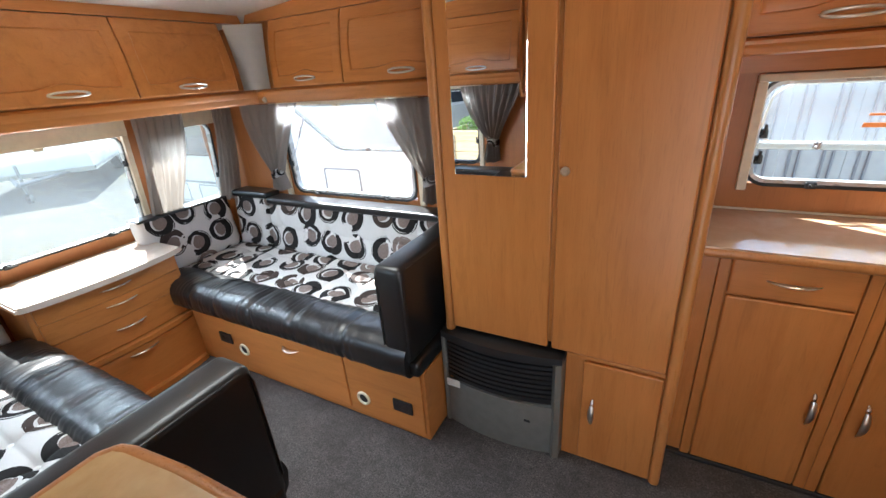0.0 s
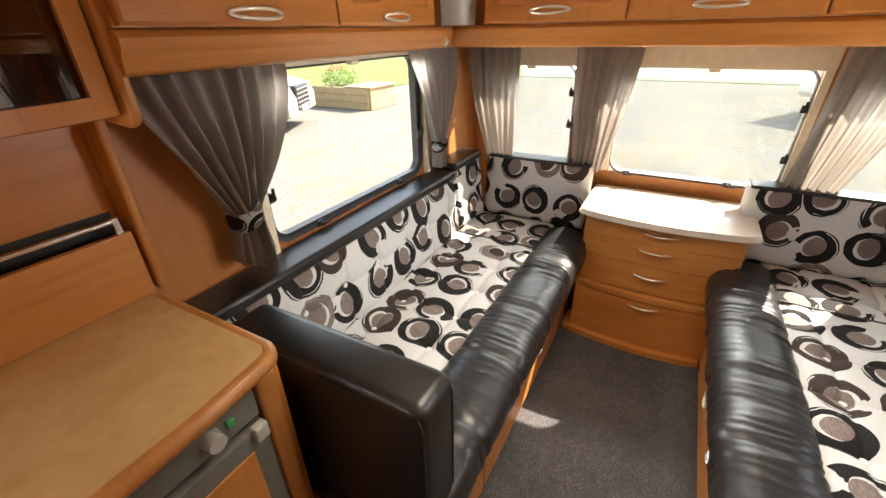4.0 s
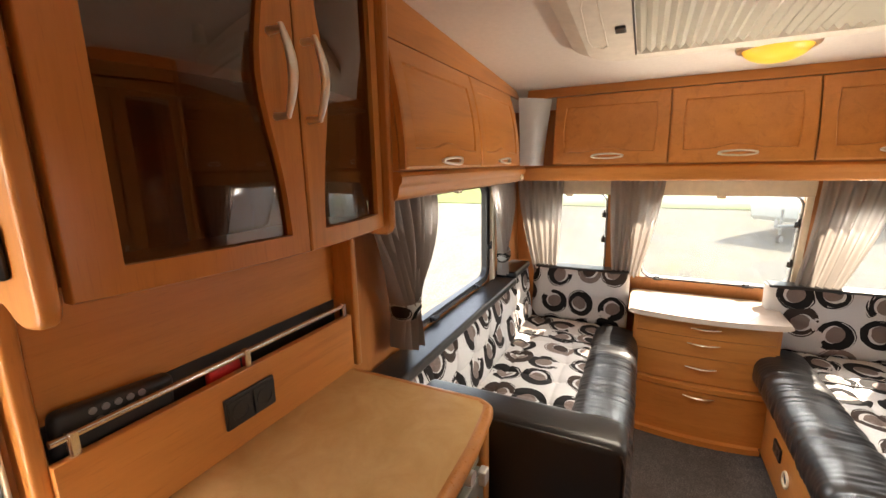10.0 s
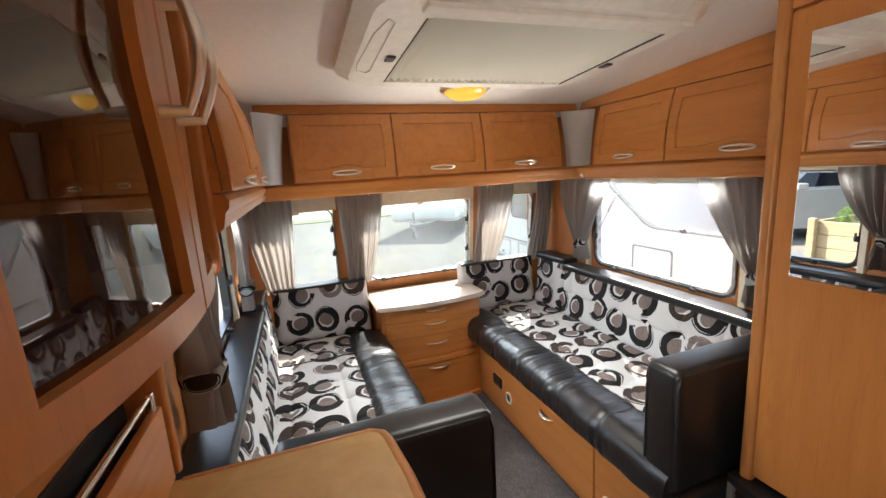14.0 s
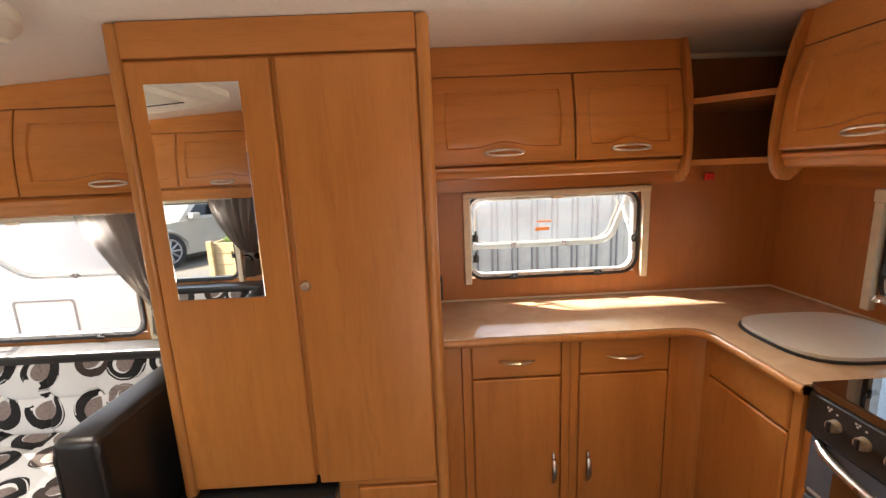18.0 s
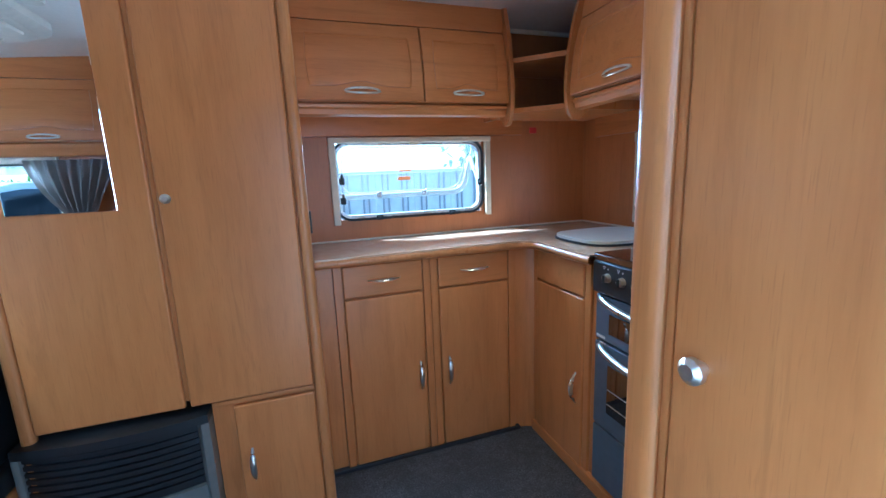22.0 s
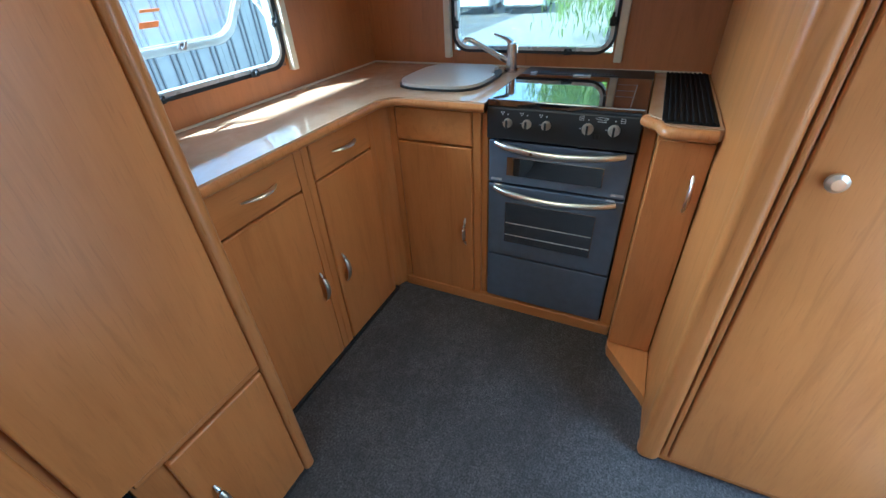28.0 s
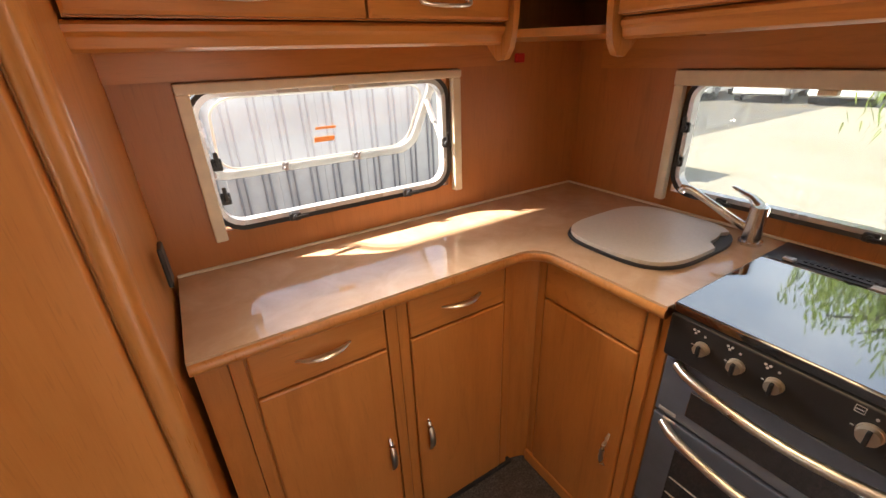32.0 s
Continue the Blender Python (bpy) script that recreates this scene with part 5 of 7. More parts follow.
# ---- worktop unit with fridge by the entrance ----
fu = thing("fridge_unit", (-0.44, 0.22, 0.0), "honey beech fridge cabinet with marbled worktop by the entrance", "cabinet")
part("side_panel", B(-0.135, -0.112, YN + 0.001, 0.40, 0.0, 0.885, 0.004), WOOD_Z, fu)
part("side_panel", B(-0.775, -0.752, YN + 0.001, 0.435, 0.0, 0.885, 0.004), WOOD_Z, fu)
part("corner_post", B(-0.142, -0.105, 0.385, 0.425, 0.0, 0.885, 0.014, 4), OAK, fu, smooth=40)
part("corner_post", B(-0.752, -0.71, 0.425, 0.458, 0.0, 0.885, 0.01, 3), OAK, fu, smooth=40)
part("plinth", B(-0.71, -0.15, 0.38, 0.42, 0.0, 0.12), WOOD_X, fu)
top_loop = [(-0.766, YN + 0.002), (-0.105, YN + 0.002), (-0.105, 0.02)]
top_loop += [(-0.075, 0.10), (-0.072, 0.34), (-0.085, 0.39), (-0.13, 0.43), (-0.25, 0.458), (-0.45, 0.472), (-0.60, 0.468), (-0.725, 0.455), (-0.752, 0.447), (-0.766, 0.425)]
bm = prism(bmesh.new(), top_loop, Matrix.Translation((0, 0, 0.886)), 0.032)
part("worktop", bm, YELLOWTOP, fu, "honey yellow marbled laminate worktop")
edge = [(x, y, 0.902) for x, y in top_loop[3:]]
dense = []
for p, q in zip(edge, edge[1:]):
    for k in range(6):
        dense.append(Vector(p).lerp(Vector(q), k / 6))
dense.append(Vector(edge[-1]))
dense.append(Vector((-0.766, 0.06, 0.902)))
part("edge_moulding", sweep(bmesh.new(), dense, 0.0175, 10), OAK, fu, "rounded solid beech edge", smooth=60)

fg = thing("fridge", (-0.43, 0.3, 0.12), "built-in fridge with grey frame and beech door panel", "fridge")
part("body", B(-0.70, -0.16, 0.02, 0.42, 0.125, 0.87), GREYSTEEL, fg)
part("control_strip", B(-0.705, -0.16, 0.42, 0.448, 0.80, 0.868, 0.004), HEATGREY, fg, "grey control strip", smooth=40)
fd = part("door", B(-0.705, -0.16, 0.425, 0.46, 0.14, 0.79, 0.006, 2), HEATGREY, fg, "grey metal door frame", smooth=40)
part("door_panel", B(-0.665, -0.20, 0.458, 0.4635, 0.18, 0.745, 0.002), WOOD_Z, fd, "beech insert panel")
part("knob", C((-0.61, 0.448, 0.836), (-0.61, 0.472, 0.836), 0.019, 0.016, 20), SILVER, fg, "grey thermostat knob", smooth=40)
part("button", B(-0.655, -0.64, 0.447, 0.455, 0.828, 0.845, 0.002), plain("green_pilot", (0.05, 0.35, 0.12), 0.4), fg, "green pilot button")
part("latch", B(-0.70, -0.672, 0.455, 0.475, 0.765, 0.80, 0.004), SILVER, fg, "grey door latch")

# rack panel above the worktop
rk = thing("wall_rack", (-0.44, 0.03, 0.92), "beech wall rack with chrome rail and black tray above the worktop", "rack")
part("front_panel", B(-0.775, -0.13, 0.03, 0.048, 0.9185, 1.075, 0.004), WOOD_X, rk, smooth=40)
part("tray_back", B(-0.77, -0.135, YN + 0.0085, YN + 0.0125, 1.041, 1.112), BLACKPL, rk, "black rack lining")
part("tray", B(-0.77, -0.135, YN + 0.0085, 0.03, 1.03, 1.04), BLACKPL, rk, "black rack tray")
part("back_board", B(-0.781, -0.134, YN + 0.0005, YN + 0.008, 0.9185, 1.31), WOOD_X, rk, "beech back panel")
bm = sweep(bmesh.new(), [(-0.135, 0.036, 1.104), (-0.76, 0.036, 1.104)], 0.006, 10)
part("rail", bm, CHROME, rk, "chrome rail", smooth=50)
for x in (-0.16, -0.45, -0.755):
    part("rail_post", B(x - 0.007, x + 0.007, 0.03, 0.044, 1.07, 1.112, 0.003), CHROME, rk)
sk = thing("wall_socket", (-0.44, 0.05, 0.99), "black twin wall socket on the rack panel", "socket")
part("plate", B(-0.496, -0.378, 0.0485, 0.056, 0.971, 1.037, 0.004, 2), BLACKPL, sk, smooth=40)
for x in (-0.408, -0.466):
    part("module", B(x - 0.026, x + 0.026, 0.056, 0.06, 0.977, 1.031, 0.003, 2), BLACKPL, sk, smooth=40)
    part("outlet", band(bmesh.new(), rrect(-0.02, 0.02, -0.02, 0.02, 0.0199), rrect(-0.016, 0.016, -0.016, 0.016, 0.0159), wallframe((x, 0.06, 1.004), (-1, 0, 0), (0, 0, 1)), -0.002, 0.002), RUBBER, sk, smooth=40)
cd = thing("remote_control", (-0.22, 0.01, 1.04), "black remote control lying in the rack", "remote control")
tilt = Matrix.Translation((-0.225, 0.008, 1.041)) @ Matrix.Rotation(radians(-5), 4, "Y")
part("body", B(-0.085, 0.085, -0.015, 0.016, 0.0, 0.088, 0.012, 4), BLACKPL, cd, M=tilt, smooth=40)
for k in range(9):
    kx, kz = -0.03 + 0.017 * (k % 5) + 0.008 * (k // 5), 0.076 - 0.017 * (k // 5)
    part("key", C((kx, 0.0155, kz), (kx, 0.0185, kz), 0.0055, n=10), CATCHGREY, cd, "grey rubber key", M=tilt)
lg = thing("lighter", (-0.42, 0.01, 1.04), "red gas lighter in the wall rack", "lighter")
part("body", B(-0.45, -0.38, 0.0, 0.02, 1.041, 1.09, 0.006), RED, lg, smooth=40)

# glazed cabinet
gc = thing("display_cabinet", (-0.45, 0.1, 1.31), "bow-fronted beech display cabinet with two smoked glass doors", "cabinet")


def gy(x):
    return 0.158 + 0.053 * (1 - ((x + 0.455) / 0.345) ** 2)


YZ = wallframe((0, 0, 0), (0, 1, 0), (0, 0, 1))


def smooth_loop(pts, corners, r=0.02, n=5):
    """A loop whose listed corners are rounded."""
    out = []
    for i, p in enumerate(pts):
        if i not in corners:
            out.append(p)
            continue
        a, b, c = Vector(pts[i - 1]), Vector(p), Vector(pts[(i + 1) % len(pts)])
        k = min(r, 0.45 * (a - b).length, 0.45 * (c - b).length)
        s0, s1 = b + (a - b).normalized() * k, b + (c - b).normalized() * k
        for q in range(n + 1):
            f = q / n
            out.append(tuple(s0 * (1 - f) ** 2 + b * 2 * f * (1 - f) + s1 * f ** 2))
    return out


def cheek(loop, x0, thick, edge):
    """An upright cabinet cheek in the y-z plane with rounded solid edges."""
    bm = bmesh.new()
    n = len(loop)
    inset = []
    for k in range(n):
        a, b, c = (Vector(loop[q % n]) for q in (k - 1, k, k + 1))
        d = (c - a).normalized()
        nrm = Vector((d.y, -d.x))
        inset.append(tuple(b + nrm * edge))
    if sum(p[0] * loop[(k + 1) % n][1] - loop[(k + 1) % n][0] * p[1] for k, p in enumerate(loop)) > 0:
        inset = [tuple(Vector(p) * 2 - Vector(q)) for p, q in zip(loop, inset)]
    rows = [[bm.verts.new((x, y, z)) for y, z in lp] for x, lp in ((x0, inset), (x0 + edge * 0.4, [tuple(Vector(p) * 0.7 + Vector(q) * 0.3) for p, q in zip(loop, inset)]), (x0 + edge, loop), (x0 + thick - edge, loop), (x0 + thick - edge * 0.4, [tuple(Vector(p) * 0.7 + Vector(q) * 0.3) for p, q in zip(loop, inset)]), (x0 + thick, inset))]
    for a, b in zip(rows, rows[1:]):
        for k in range(n):
            bm.faces.new((a[k], a[(k + 1) % n], b[(k + 1) % n], b[k]))
    bm.faces.new(rows[0])
    bm.faces.new(rows[-1][::-1])
    return bm


side_loop = smooth_loop([(YN, 1.907), (0.176, 1.907), (0.176, 1.302), (0.118, 1.296), (0.09, 1.322), (0.044, 1.318), (0.036, 1.24), (0.034, 0.92), (YN, 0.92)], (2, 3, 4, 5, 6), 0.03)
part("side_panel", cheek(side_loop, -0.133, 0.024, 0.007), WOOD_Z, gc, smooth=40)
part("side_panel", cheek(smooth_loop([(YN, 1.9), (0.184, 1.9), (0.184, 1.296), (0.10, 1.30), (YN, 1.32)], (2, 3), 0.04), -0.812, 0.022, 0.008), OAK, gc, "rounded dark beech end cheek", smooth=40)
part("wall_batten", B(-0.803, -0.782, YN + 0.001, 0.056, 0.9185, 1.31, 0.008, 3), OAK, gc, "slim beech upright beside the rack", smooth=40)
for z in (1.325, 1.60):
    n = 12
    loop = [(-0.787, YN + 0.009)] + [(-0.787 + 0.659 * i / n, gy(-0.787 + 0.659 * i / n) - 0.022) for i in range(n + 1)] + [(-0.128, YN + 0.009)]
    part("shelf", prism(bmesh.new(), loop, Matrix.Translation((0, 0, z)), 0.016), WOOD_X, gc)
part("back_board", B(-0.787, -0.128, YN + 0.0005, YN + 0.008, 1.312, 1.906), DARKWOOD, gc, "dark brown back board")


def bow_door(x0, x1, dip):
    """One bowed, glazed door leaf; dip is the side on which the pull sits (1: towards x1)."""
    z0, z1 = 1.322, 1.904
    n, k = 14, 14
    leaf = bmesh.new()

    def P(x, z, d):
        return Vector((x, gy(x) + d, z))

    def inner(s):
        kk, f = int(s) % 4, s - int(s)
        a, b, c, e = x0 + 0.04, x1 - (0.052 if dip < 0 else 0.04), z0 + 0.036, z1 - 0.03
        push = 0.034 * math.exp(-((f - 0.5) / 0.26) ** 2)
        if kk == 0:
            return (a + (b - a) * f, c)
        if kk == 1:
            return (b - (push if dip > 0 else 0), c + (e - c) * f)
        if kk == 2:
            return (b - (b - a) * f, e)
        return (a + (push if dip < 0 else 0), e - (e - c) * f)

    def outer(s):
        kk, f = int(s) % 4, s - int(s)
        return ((x0 + (x1 - x0) * f, z0), (x1, z0 + (z1 - z0) * f), (x1 - (x1 - x0) * f, z1), (x0, z1 - (z1 - z0) * f))[kk]

    S = [q + j / n for q in range(4) for j in range(n)]
    loops = [[P(*outer(s), -0.02) for s in S], [P(*outer(s), -0.003) for s in S], [P(*[o + (i - o) * 0.06 for o, i in zip(outer(s), inner(s))], 0) for s in S], [P(*inner(s), 0) for s in S], [P(*inner(s), -0.02) for s in S]]
    rows = [[leaf.verts.new(p) for p in lp] for lp in loops]
    m = len(S)
    for a, b in zip(rows, rows[1:] + rows[:1]):
        for i in range(m):
            leaf.faces.new((a[i], a[(i + 1) % m], b[(i + 1) % m], b[i]))
    ob = part("door", leaf, WOOD_Z, gc, smooth=40)
    g = bmesh.new()
    grid = [[g.verts.new(P(x0 + 0.02 + (x1 - x0 - 0.04) * i / 8, z, -0.012)) for i in range(9)] for z in (z0 + 0.025, z1 - 0.02)]
    for i in range(8):
        g.faces.new((grid[0][i], grid[0][i + 1], grid[1][i + 1], grid[1][i]))
    bmesh.ops.solidify(g, geom=g.faces[:], thickness=0.004)
    part("glass", g, SMOKED, ob, "smoked brown glass pane", smooth=40)
    hx = x1 - 0.016 if dip > 0 else x0 + 0.052
    h = bmesh.new()
    sweep(h, [P(hx, 1.55 + 0.135 * i / 12, 0.026 + 0.018 * math.sin(math.pi * i / 12)) for i in range(13)], [0.0045 + 0.0035 * math.sin(math.pi * i / 12) for i in range(13)], 8)
    for z in (1.552, 1.678):
        cyl(h, P(hx, z, 0.0), P(hx, z, 0.029), 0.0065, 0.005, 12)
    part("handle", h, SATIN, ob, "long bowed satin nickel handle", smooth=60)


bow_door(-0.478, -0.143, -1)
bow_door(-0.786, -0.482, 1)
sw = thing("light_switch", (-0.105, 0.10, 1.37), "black rocker light switch on the cabinet side", "switch")
part("plate", B(-0.1088, -0.098, 0.076, 0.136, 1.357, 1.423, 0.006, 3), BLACKPL, sw, smooth=40)
part("rocker", B(-0.004, 0.006, -0.014, 0.014, -0.021, 0.021, 0.003, 2), SATIN, sw, "silver rocker", M=Matrix.Translation((-0.097, 0.106, 1.39)) @ Matrix.Rotation(radians(-9), 4, "Y"), smooth=40)


# ---- kitchen ----
KF, RF = 1.715, 1.09


def base_unit(name, M, u0, u1, label, depth, handle_u, drawer=True, pull=True, seam=0.745):
    """A base cabinet front in a wall frame: carcass, drawer front, door and their handles."""
    t = thing(name, M @ Vector(((u0 + u1) / 2, 0, -depth / 2)), label, "cabinet", "kitchen base units")
    part("body", B(u0 - 0.034, u1 + 0.034, 0.0, 0.886, -depth, -0.018, 0.0), WOOD_Z, t, M=M)
    for a, b in ((u0 - 0.034, u0 - 0.004), (u1 + 0.004, u1 + 0.034)):
        part("face_frame", B(a, b, 0.0, 0.886, -0.0185, -0.005, 0.002), WOOD_Z, t, M=M)
    if drawer:
        dr = part("drawer", B(u0, u1, seam + 0.003, 0.878, -0.018, 0.0, 0.007, 3), WOOD_X, t, M=M, smooth=40)
        if pull:
            part("handle", bow_pull(at(M, (u0 + u1) / 2, 0.815, 0.0), 0.065), SATIN, dr, "satin nickel bow handle", smooth=50)
    dd = part("door", B(u0, u1, 0.02, seam - 0.003, -0.018, 0.0, 0.007, 3), WOOD_Z, t, M=M, smooth=40)
    part("handle", bow_pull(at(M, handle_u, 0.375, 0.0, 90), 0.065), SATIN, dd, "satin nickel bow handle", smooth=50)
    return t


KM = wallframe((0, KF, 0), (1, 0, 0), (0, 0, 1))
RM = wallframe((RF, 0, 0), (0, -1, 0), (0, 0, 1))
base_unit("kitchen_base_unit", KM, 0.262, 0.583, "honey beech kitchen base unit with drawer beside the wardrobe", 0.38, 0.556)
base_unit("kitchen_base_unit", KM, 0.652, 0.975, "honey beech kitchen base unit with drawer in the corner", 0.38, 0.685)
base_unit("kitchen_base_unit", RM, -1.665, -1.345, "honey beech base unit with blank drawer front under the sink", 0.5, -1.375, pull=False)
solid("filler_panel", B(0.164, 0.226, KF + 0.018, KF + 0.05, 0, 0.886), WOOD_Z, "beech filler strip beside the wardrobe", "trim", kind="structure")
bm = prism(bmesh.new(), [(1.01, 1.735), (1.01, 1.733), (1.05, 1.728), (1.085, 1.715), (1.1, 1.70), (1.106, 1.70), (1.35, 1.70), (1.35, 2.09), (1.01, 2.09)], Matrix.Identity(4), 0.886)
solid("filler_panel", bm, WOOD_Z, "curved beech corner filler between base units", "trim", kind="structure", smooth=50)
solid("filler_panel", B(RF + 0.016, RF + 0.05, 1.285, 1.31, 0, 0.886, 0.003), WOOD_Z, "beech upright beside the cooker", "trim", kind="structure")
solid("filler_panel", B(RF + 0.012, RF + 0.05, 0.74, 0.782, 0, 0.886, 0.003), WOOD_Z, "beech upright beside the cooker", "trim", kind="structure")
solid("baseboard", B(RF - 0.006, RF + 0.03, 0.742, 1.70, 0, 0.05, 0.004), WOOD_Y, "beech plinth below the cooker", "baseboard", kind="structure")
solid("baseboard", B(0.164, 1.03, KF - 0.004, KF + 0.02, 0, 0.018, 0.003), RUBBER, "dark floor joint under the units", "baseboard", kind="structure")

# L-shaped worktop, round inner corner
FY, FX = 1.692, 1.075


def arc(cx, cy, r, a0, a1, n=8):
    return [(cx + r * math.cos(radians(a0 + (a1 - a0) * k / n)), cy + r * math.sin(radians(a0 + (a1 - a0) * k / n))) for k in range(n + 1)]


inner = arc(FX - 0.075, FY - 0.075, 0.075, 90, 0)
lo = [(0.164, FY)] + inner + [(FX, 1.287)]
inner_top = arc(FX - 0.083, FY - 0.083, 0.075, 90, 0)
loop = [(0.164, FY - 0.008)] + inner_top + [(FX - 0.008, 1.287), (XR - 0.001, 1.287), (XR - 0.001, 2.099), (0.164, 2.099)]
wt = thing("kitchen_worktop", (0.9, 1.9, 0.887), "L-shaped glossy peach marbled worktop with beech edge", "worktop")
part("slab", prism(bmesh.new(), loop, Matrix.Translation((0, 0, 0.888)), 0.032), COUNTER, wt)
pts = []
for p, q in zip(lo, lo[1:]):
    for k in range(4):
        pts.append(Vector((*p, 0.9)).lerp(Vector((*q, 0.9)), k / 4))
pts.append(Vector((*lo[-1], 0.9)))
part("edge_moulding", sweep(bmesh.new(), pts, 0.0165, 10), OAK, wt, "rounded solid beech edge", smooth=60)
part("wall_joint", B(0.164, XR - 0.002, 2.09, 2.099, 0.9205, 0.928, 0.002), CREAM, wt, "pale sealing strip")
part("wall_joint", B(XR - 0.01, XR - 0.001, 0.62, 2.089, 0.9205, 0.928, 0.002), CREAM, wt, "pale sealing strip")

# sink with its lid on
sl = thing("sink", (1.385, 1.545, 0.92), "inset sink closed by a beige lid with black rim", "sink")
ring = []
for k in range(48):
    a = 2 * math.pi * k / 48
    ca, sa = math.cos(a), math.sin(a)
    f = (abs(ca) ** 3.4 + abs(sa) ** 3.4) ** (-1 / 3.4)
    ring.append((1.38 + 0.215 * f * ca, 1.545 + 0.185 * f * sa))
part("rim", prism(bmesh.new(), ring, Matrix.Translation((0, 0, 0.9205)), 0.008), RUBBER, sl, "black rubber rim", smooth=40)
lid = []
for u, v in ring:
    du, dv = u - 1.38, v - 1.545
    if du > 0.05 and dv < -0.13 and du < 0.17:
        dv += 0.028
    lid.append((1.38 + du * 0.965, 1.545 + dv * 0.965))
bm = prism(bmesh.new(), lid, Matrix.Translation((0, 0, 0.9285)), 0.011)
part("lid", bm, SINKLID, sl, "beige moulded lid", smooth=40)
part("bowl", C((1.38, 1.545, 0.80), (1.38, 1.545, 0.9195), 0.13, 0.15, 24), CHROME, sl)

tp = thing("mixer_tap", (1.555, 1.345, 0.92), "chrome swivel mixer tap behind the sink", "tap")
part("base", cyl(cyl(bmesh.new(), (1.555, 1.345, 0.9205), (1.555, 1.345, 0.93), 0.03, n=24), (1.555, 1.345, 0.93), (1.555, 1.345, 1.03), 0.024, 0.022, 24), CHROME, tp, smooth=40)
part("spout", sweep(bmesh.new(), [(1.551, 1.36, 0.962), (1.538, 1.40, 0.985), (1.52, 1.47, 1.025), (1.508, 1.515, 1.049), (1.504, 1.532, 1.05), (1.503, 1.538, 1.038)], [0.013, 0.012, 0.0105, 0.0105, 0.011, 0.011], 14), CHROME, tp, smooth=60)
part("lever", sweep(bmesh.new(), [(1.555, 1.345, 1.03), (1.562, 1.372, 1.048), (1.577, 1.43, 1.062)], [0.02, 0.014, 0.007], 12, 0.6), CHROME, tp, smooth=60)

# cooker
ov = thing("cooker", (1.36, 1.033, 0.05), "slate grey gas cooker with double oven and black glass hob lid", "cooker")
y0, y1 = 0.785, 1.282
part("body", B(1.13, 1.63, y0, y1, 0.052, 0.905), BLACKPL, ov, "black enamelled casing")
part("control_panel", B(1.078, 1.13, y0, y1, 0.795, 0.9055, 0.006, 3), BLACKPL, ov, "glossy black control panel", smooth=40)
part("hob_lid", B(1.082, 1.482, y0 - 0.002, y1 + 0.002, 0.906, 0.93, 0.005, 3), BLACKGLASS, ov, "black glass hob lid", smooth=40)
part("rear_deck", B(1.484, 1.632, y0 - 0.002, y1 + 0.002, 0.906, 0.928, 0.004, 2), BLACKPL, ov, "black vented rear deck", smooth=40)
part("hinge_strip", B(1.494, 1.532, y0 + 0.12, y1 - 0.07, 0.9283, 0.9315, 0.0012), BLACKPL, ov, "black vented hinge strip")
for k in range(22):
    yy = y0 + 0.135 + k * 0.0132
    part("vent_slot", B(1.508, 1.526, yy, yy + 0.007, 0.9295, 0.934), RUBBER, ov)
part("lid_hinge", B(1.472, 1.496, 1.005, 1.07, 0.9303, 0.9335, 0.001), SILVER, ov, "silver lid hinge")
part("lid_hinge", B(1.488, 1.508, 1.218, 1.243, 0.9303, 0.936, 0.001), SILVER, ov, "silver lid hinge")
part("printed_line", B(1.095, 1.38, 0.8288, 0.8312, 0.9297, 0.9304), LIDPRINT, ov, "thin printed line")
for xx, yy in ((1.376, 0.893), (1.29, 0.928), (1.211, 0.924)):
    part("printed_line", B(xx - 0.0012, xx + 0.0012, 0.8312, yy, 0.9297, 0.9304), LIDPRINT, ov, "thin printed line")
for k, (za, zb, wa, wb, hz) in enumerate(((0.619, 0.789, 0.657, 0.728, 0.778), (0.29, 0.617, 0.363, 0.544, 0.602))):
    dd = part("oven_door", B(1.092, 1.13, y0 + 0.004, y1 - 0.004, za + 0.003, zb - 0.003, 0.006, 2), GREYSTEEL, ov, smooth=40)
    part("oven_window", B(1.0885, 1.094, y0 + 0.085, y1 - 0.075, wa, wb, 0.0015), BLACKGLASS, dd, "dark oven window")
    pts = [(1.092 - 0.004 - 0.042 * math.sin(math.pi * i / 16) ** 0.6, y0 + 0.032 + (y1 - y0 - 0.066) * i / 16, hz - 0.012 * math.sin(math.pi * i / 16)) for i in range(17)]
    part("handle", sweep(bmesh.new(), pts, 0.011, 12), SATIN, dd, "bowed bronze-silver handle", smooth=60)
for z in (0.40, 0.455):
    part("oven_rack", sweep(bmesh.new(), [(1.0875, y0 + 0.09, z), (1.0875, y1 - 0.08, z)], 0.0016, 6), SATIN, ov)
part("grill_drawer", B(1.092, 1.13, y0 + 0.004, y1 - 0.004, 0.058, 0.287, 0.006, 2), GREYSTEEL, ov, "plain grey lower drawer", smooth=40)
part("igniter", B(1.07, 1.08, 0.904, 0.918, 0.828, 0.844, 0.003), RUBBER, ov, "black spark button")
for zz, ya in ((0.632, 0.795), (0.632, 1.225)):
    part("door_badge", B(1.0905, 1.0925, ya, ya + 0.042, zz, zz + 0.009), SILVER, ov, "small silver badge")
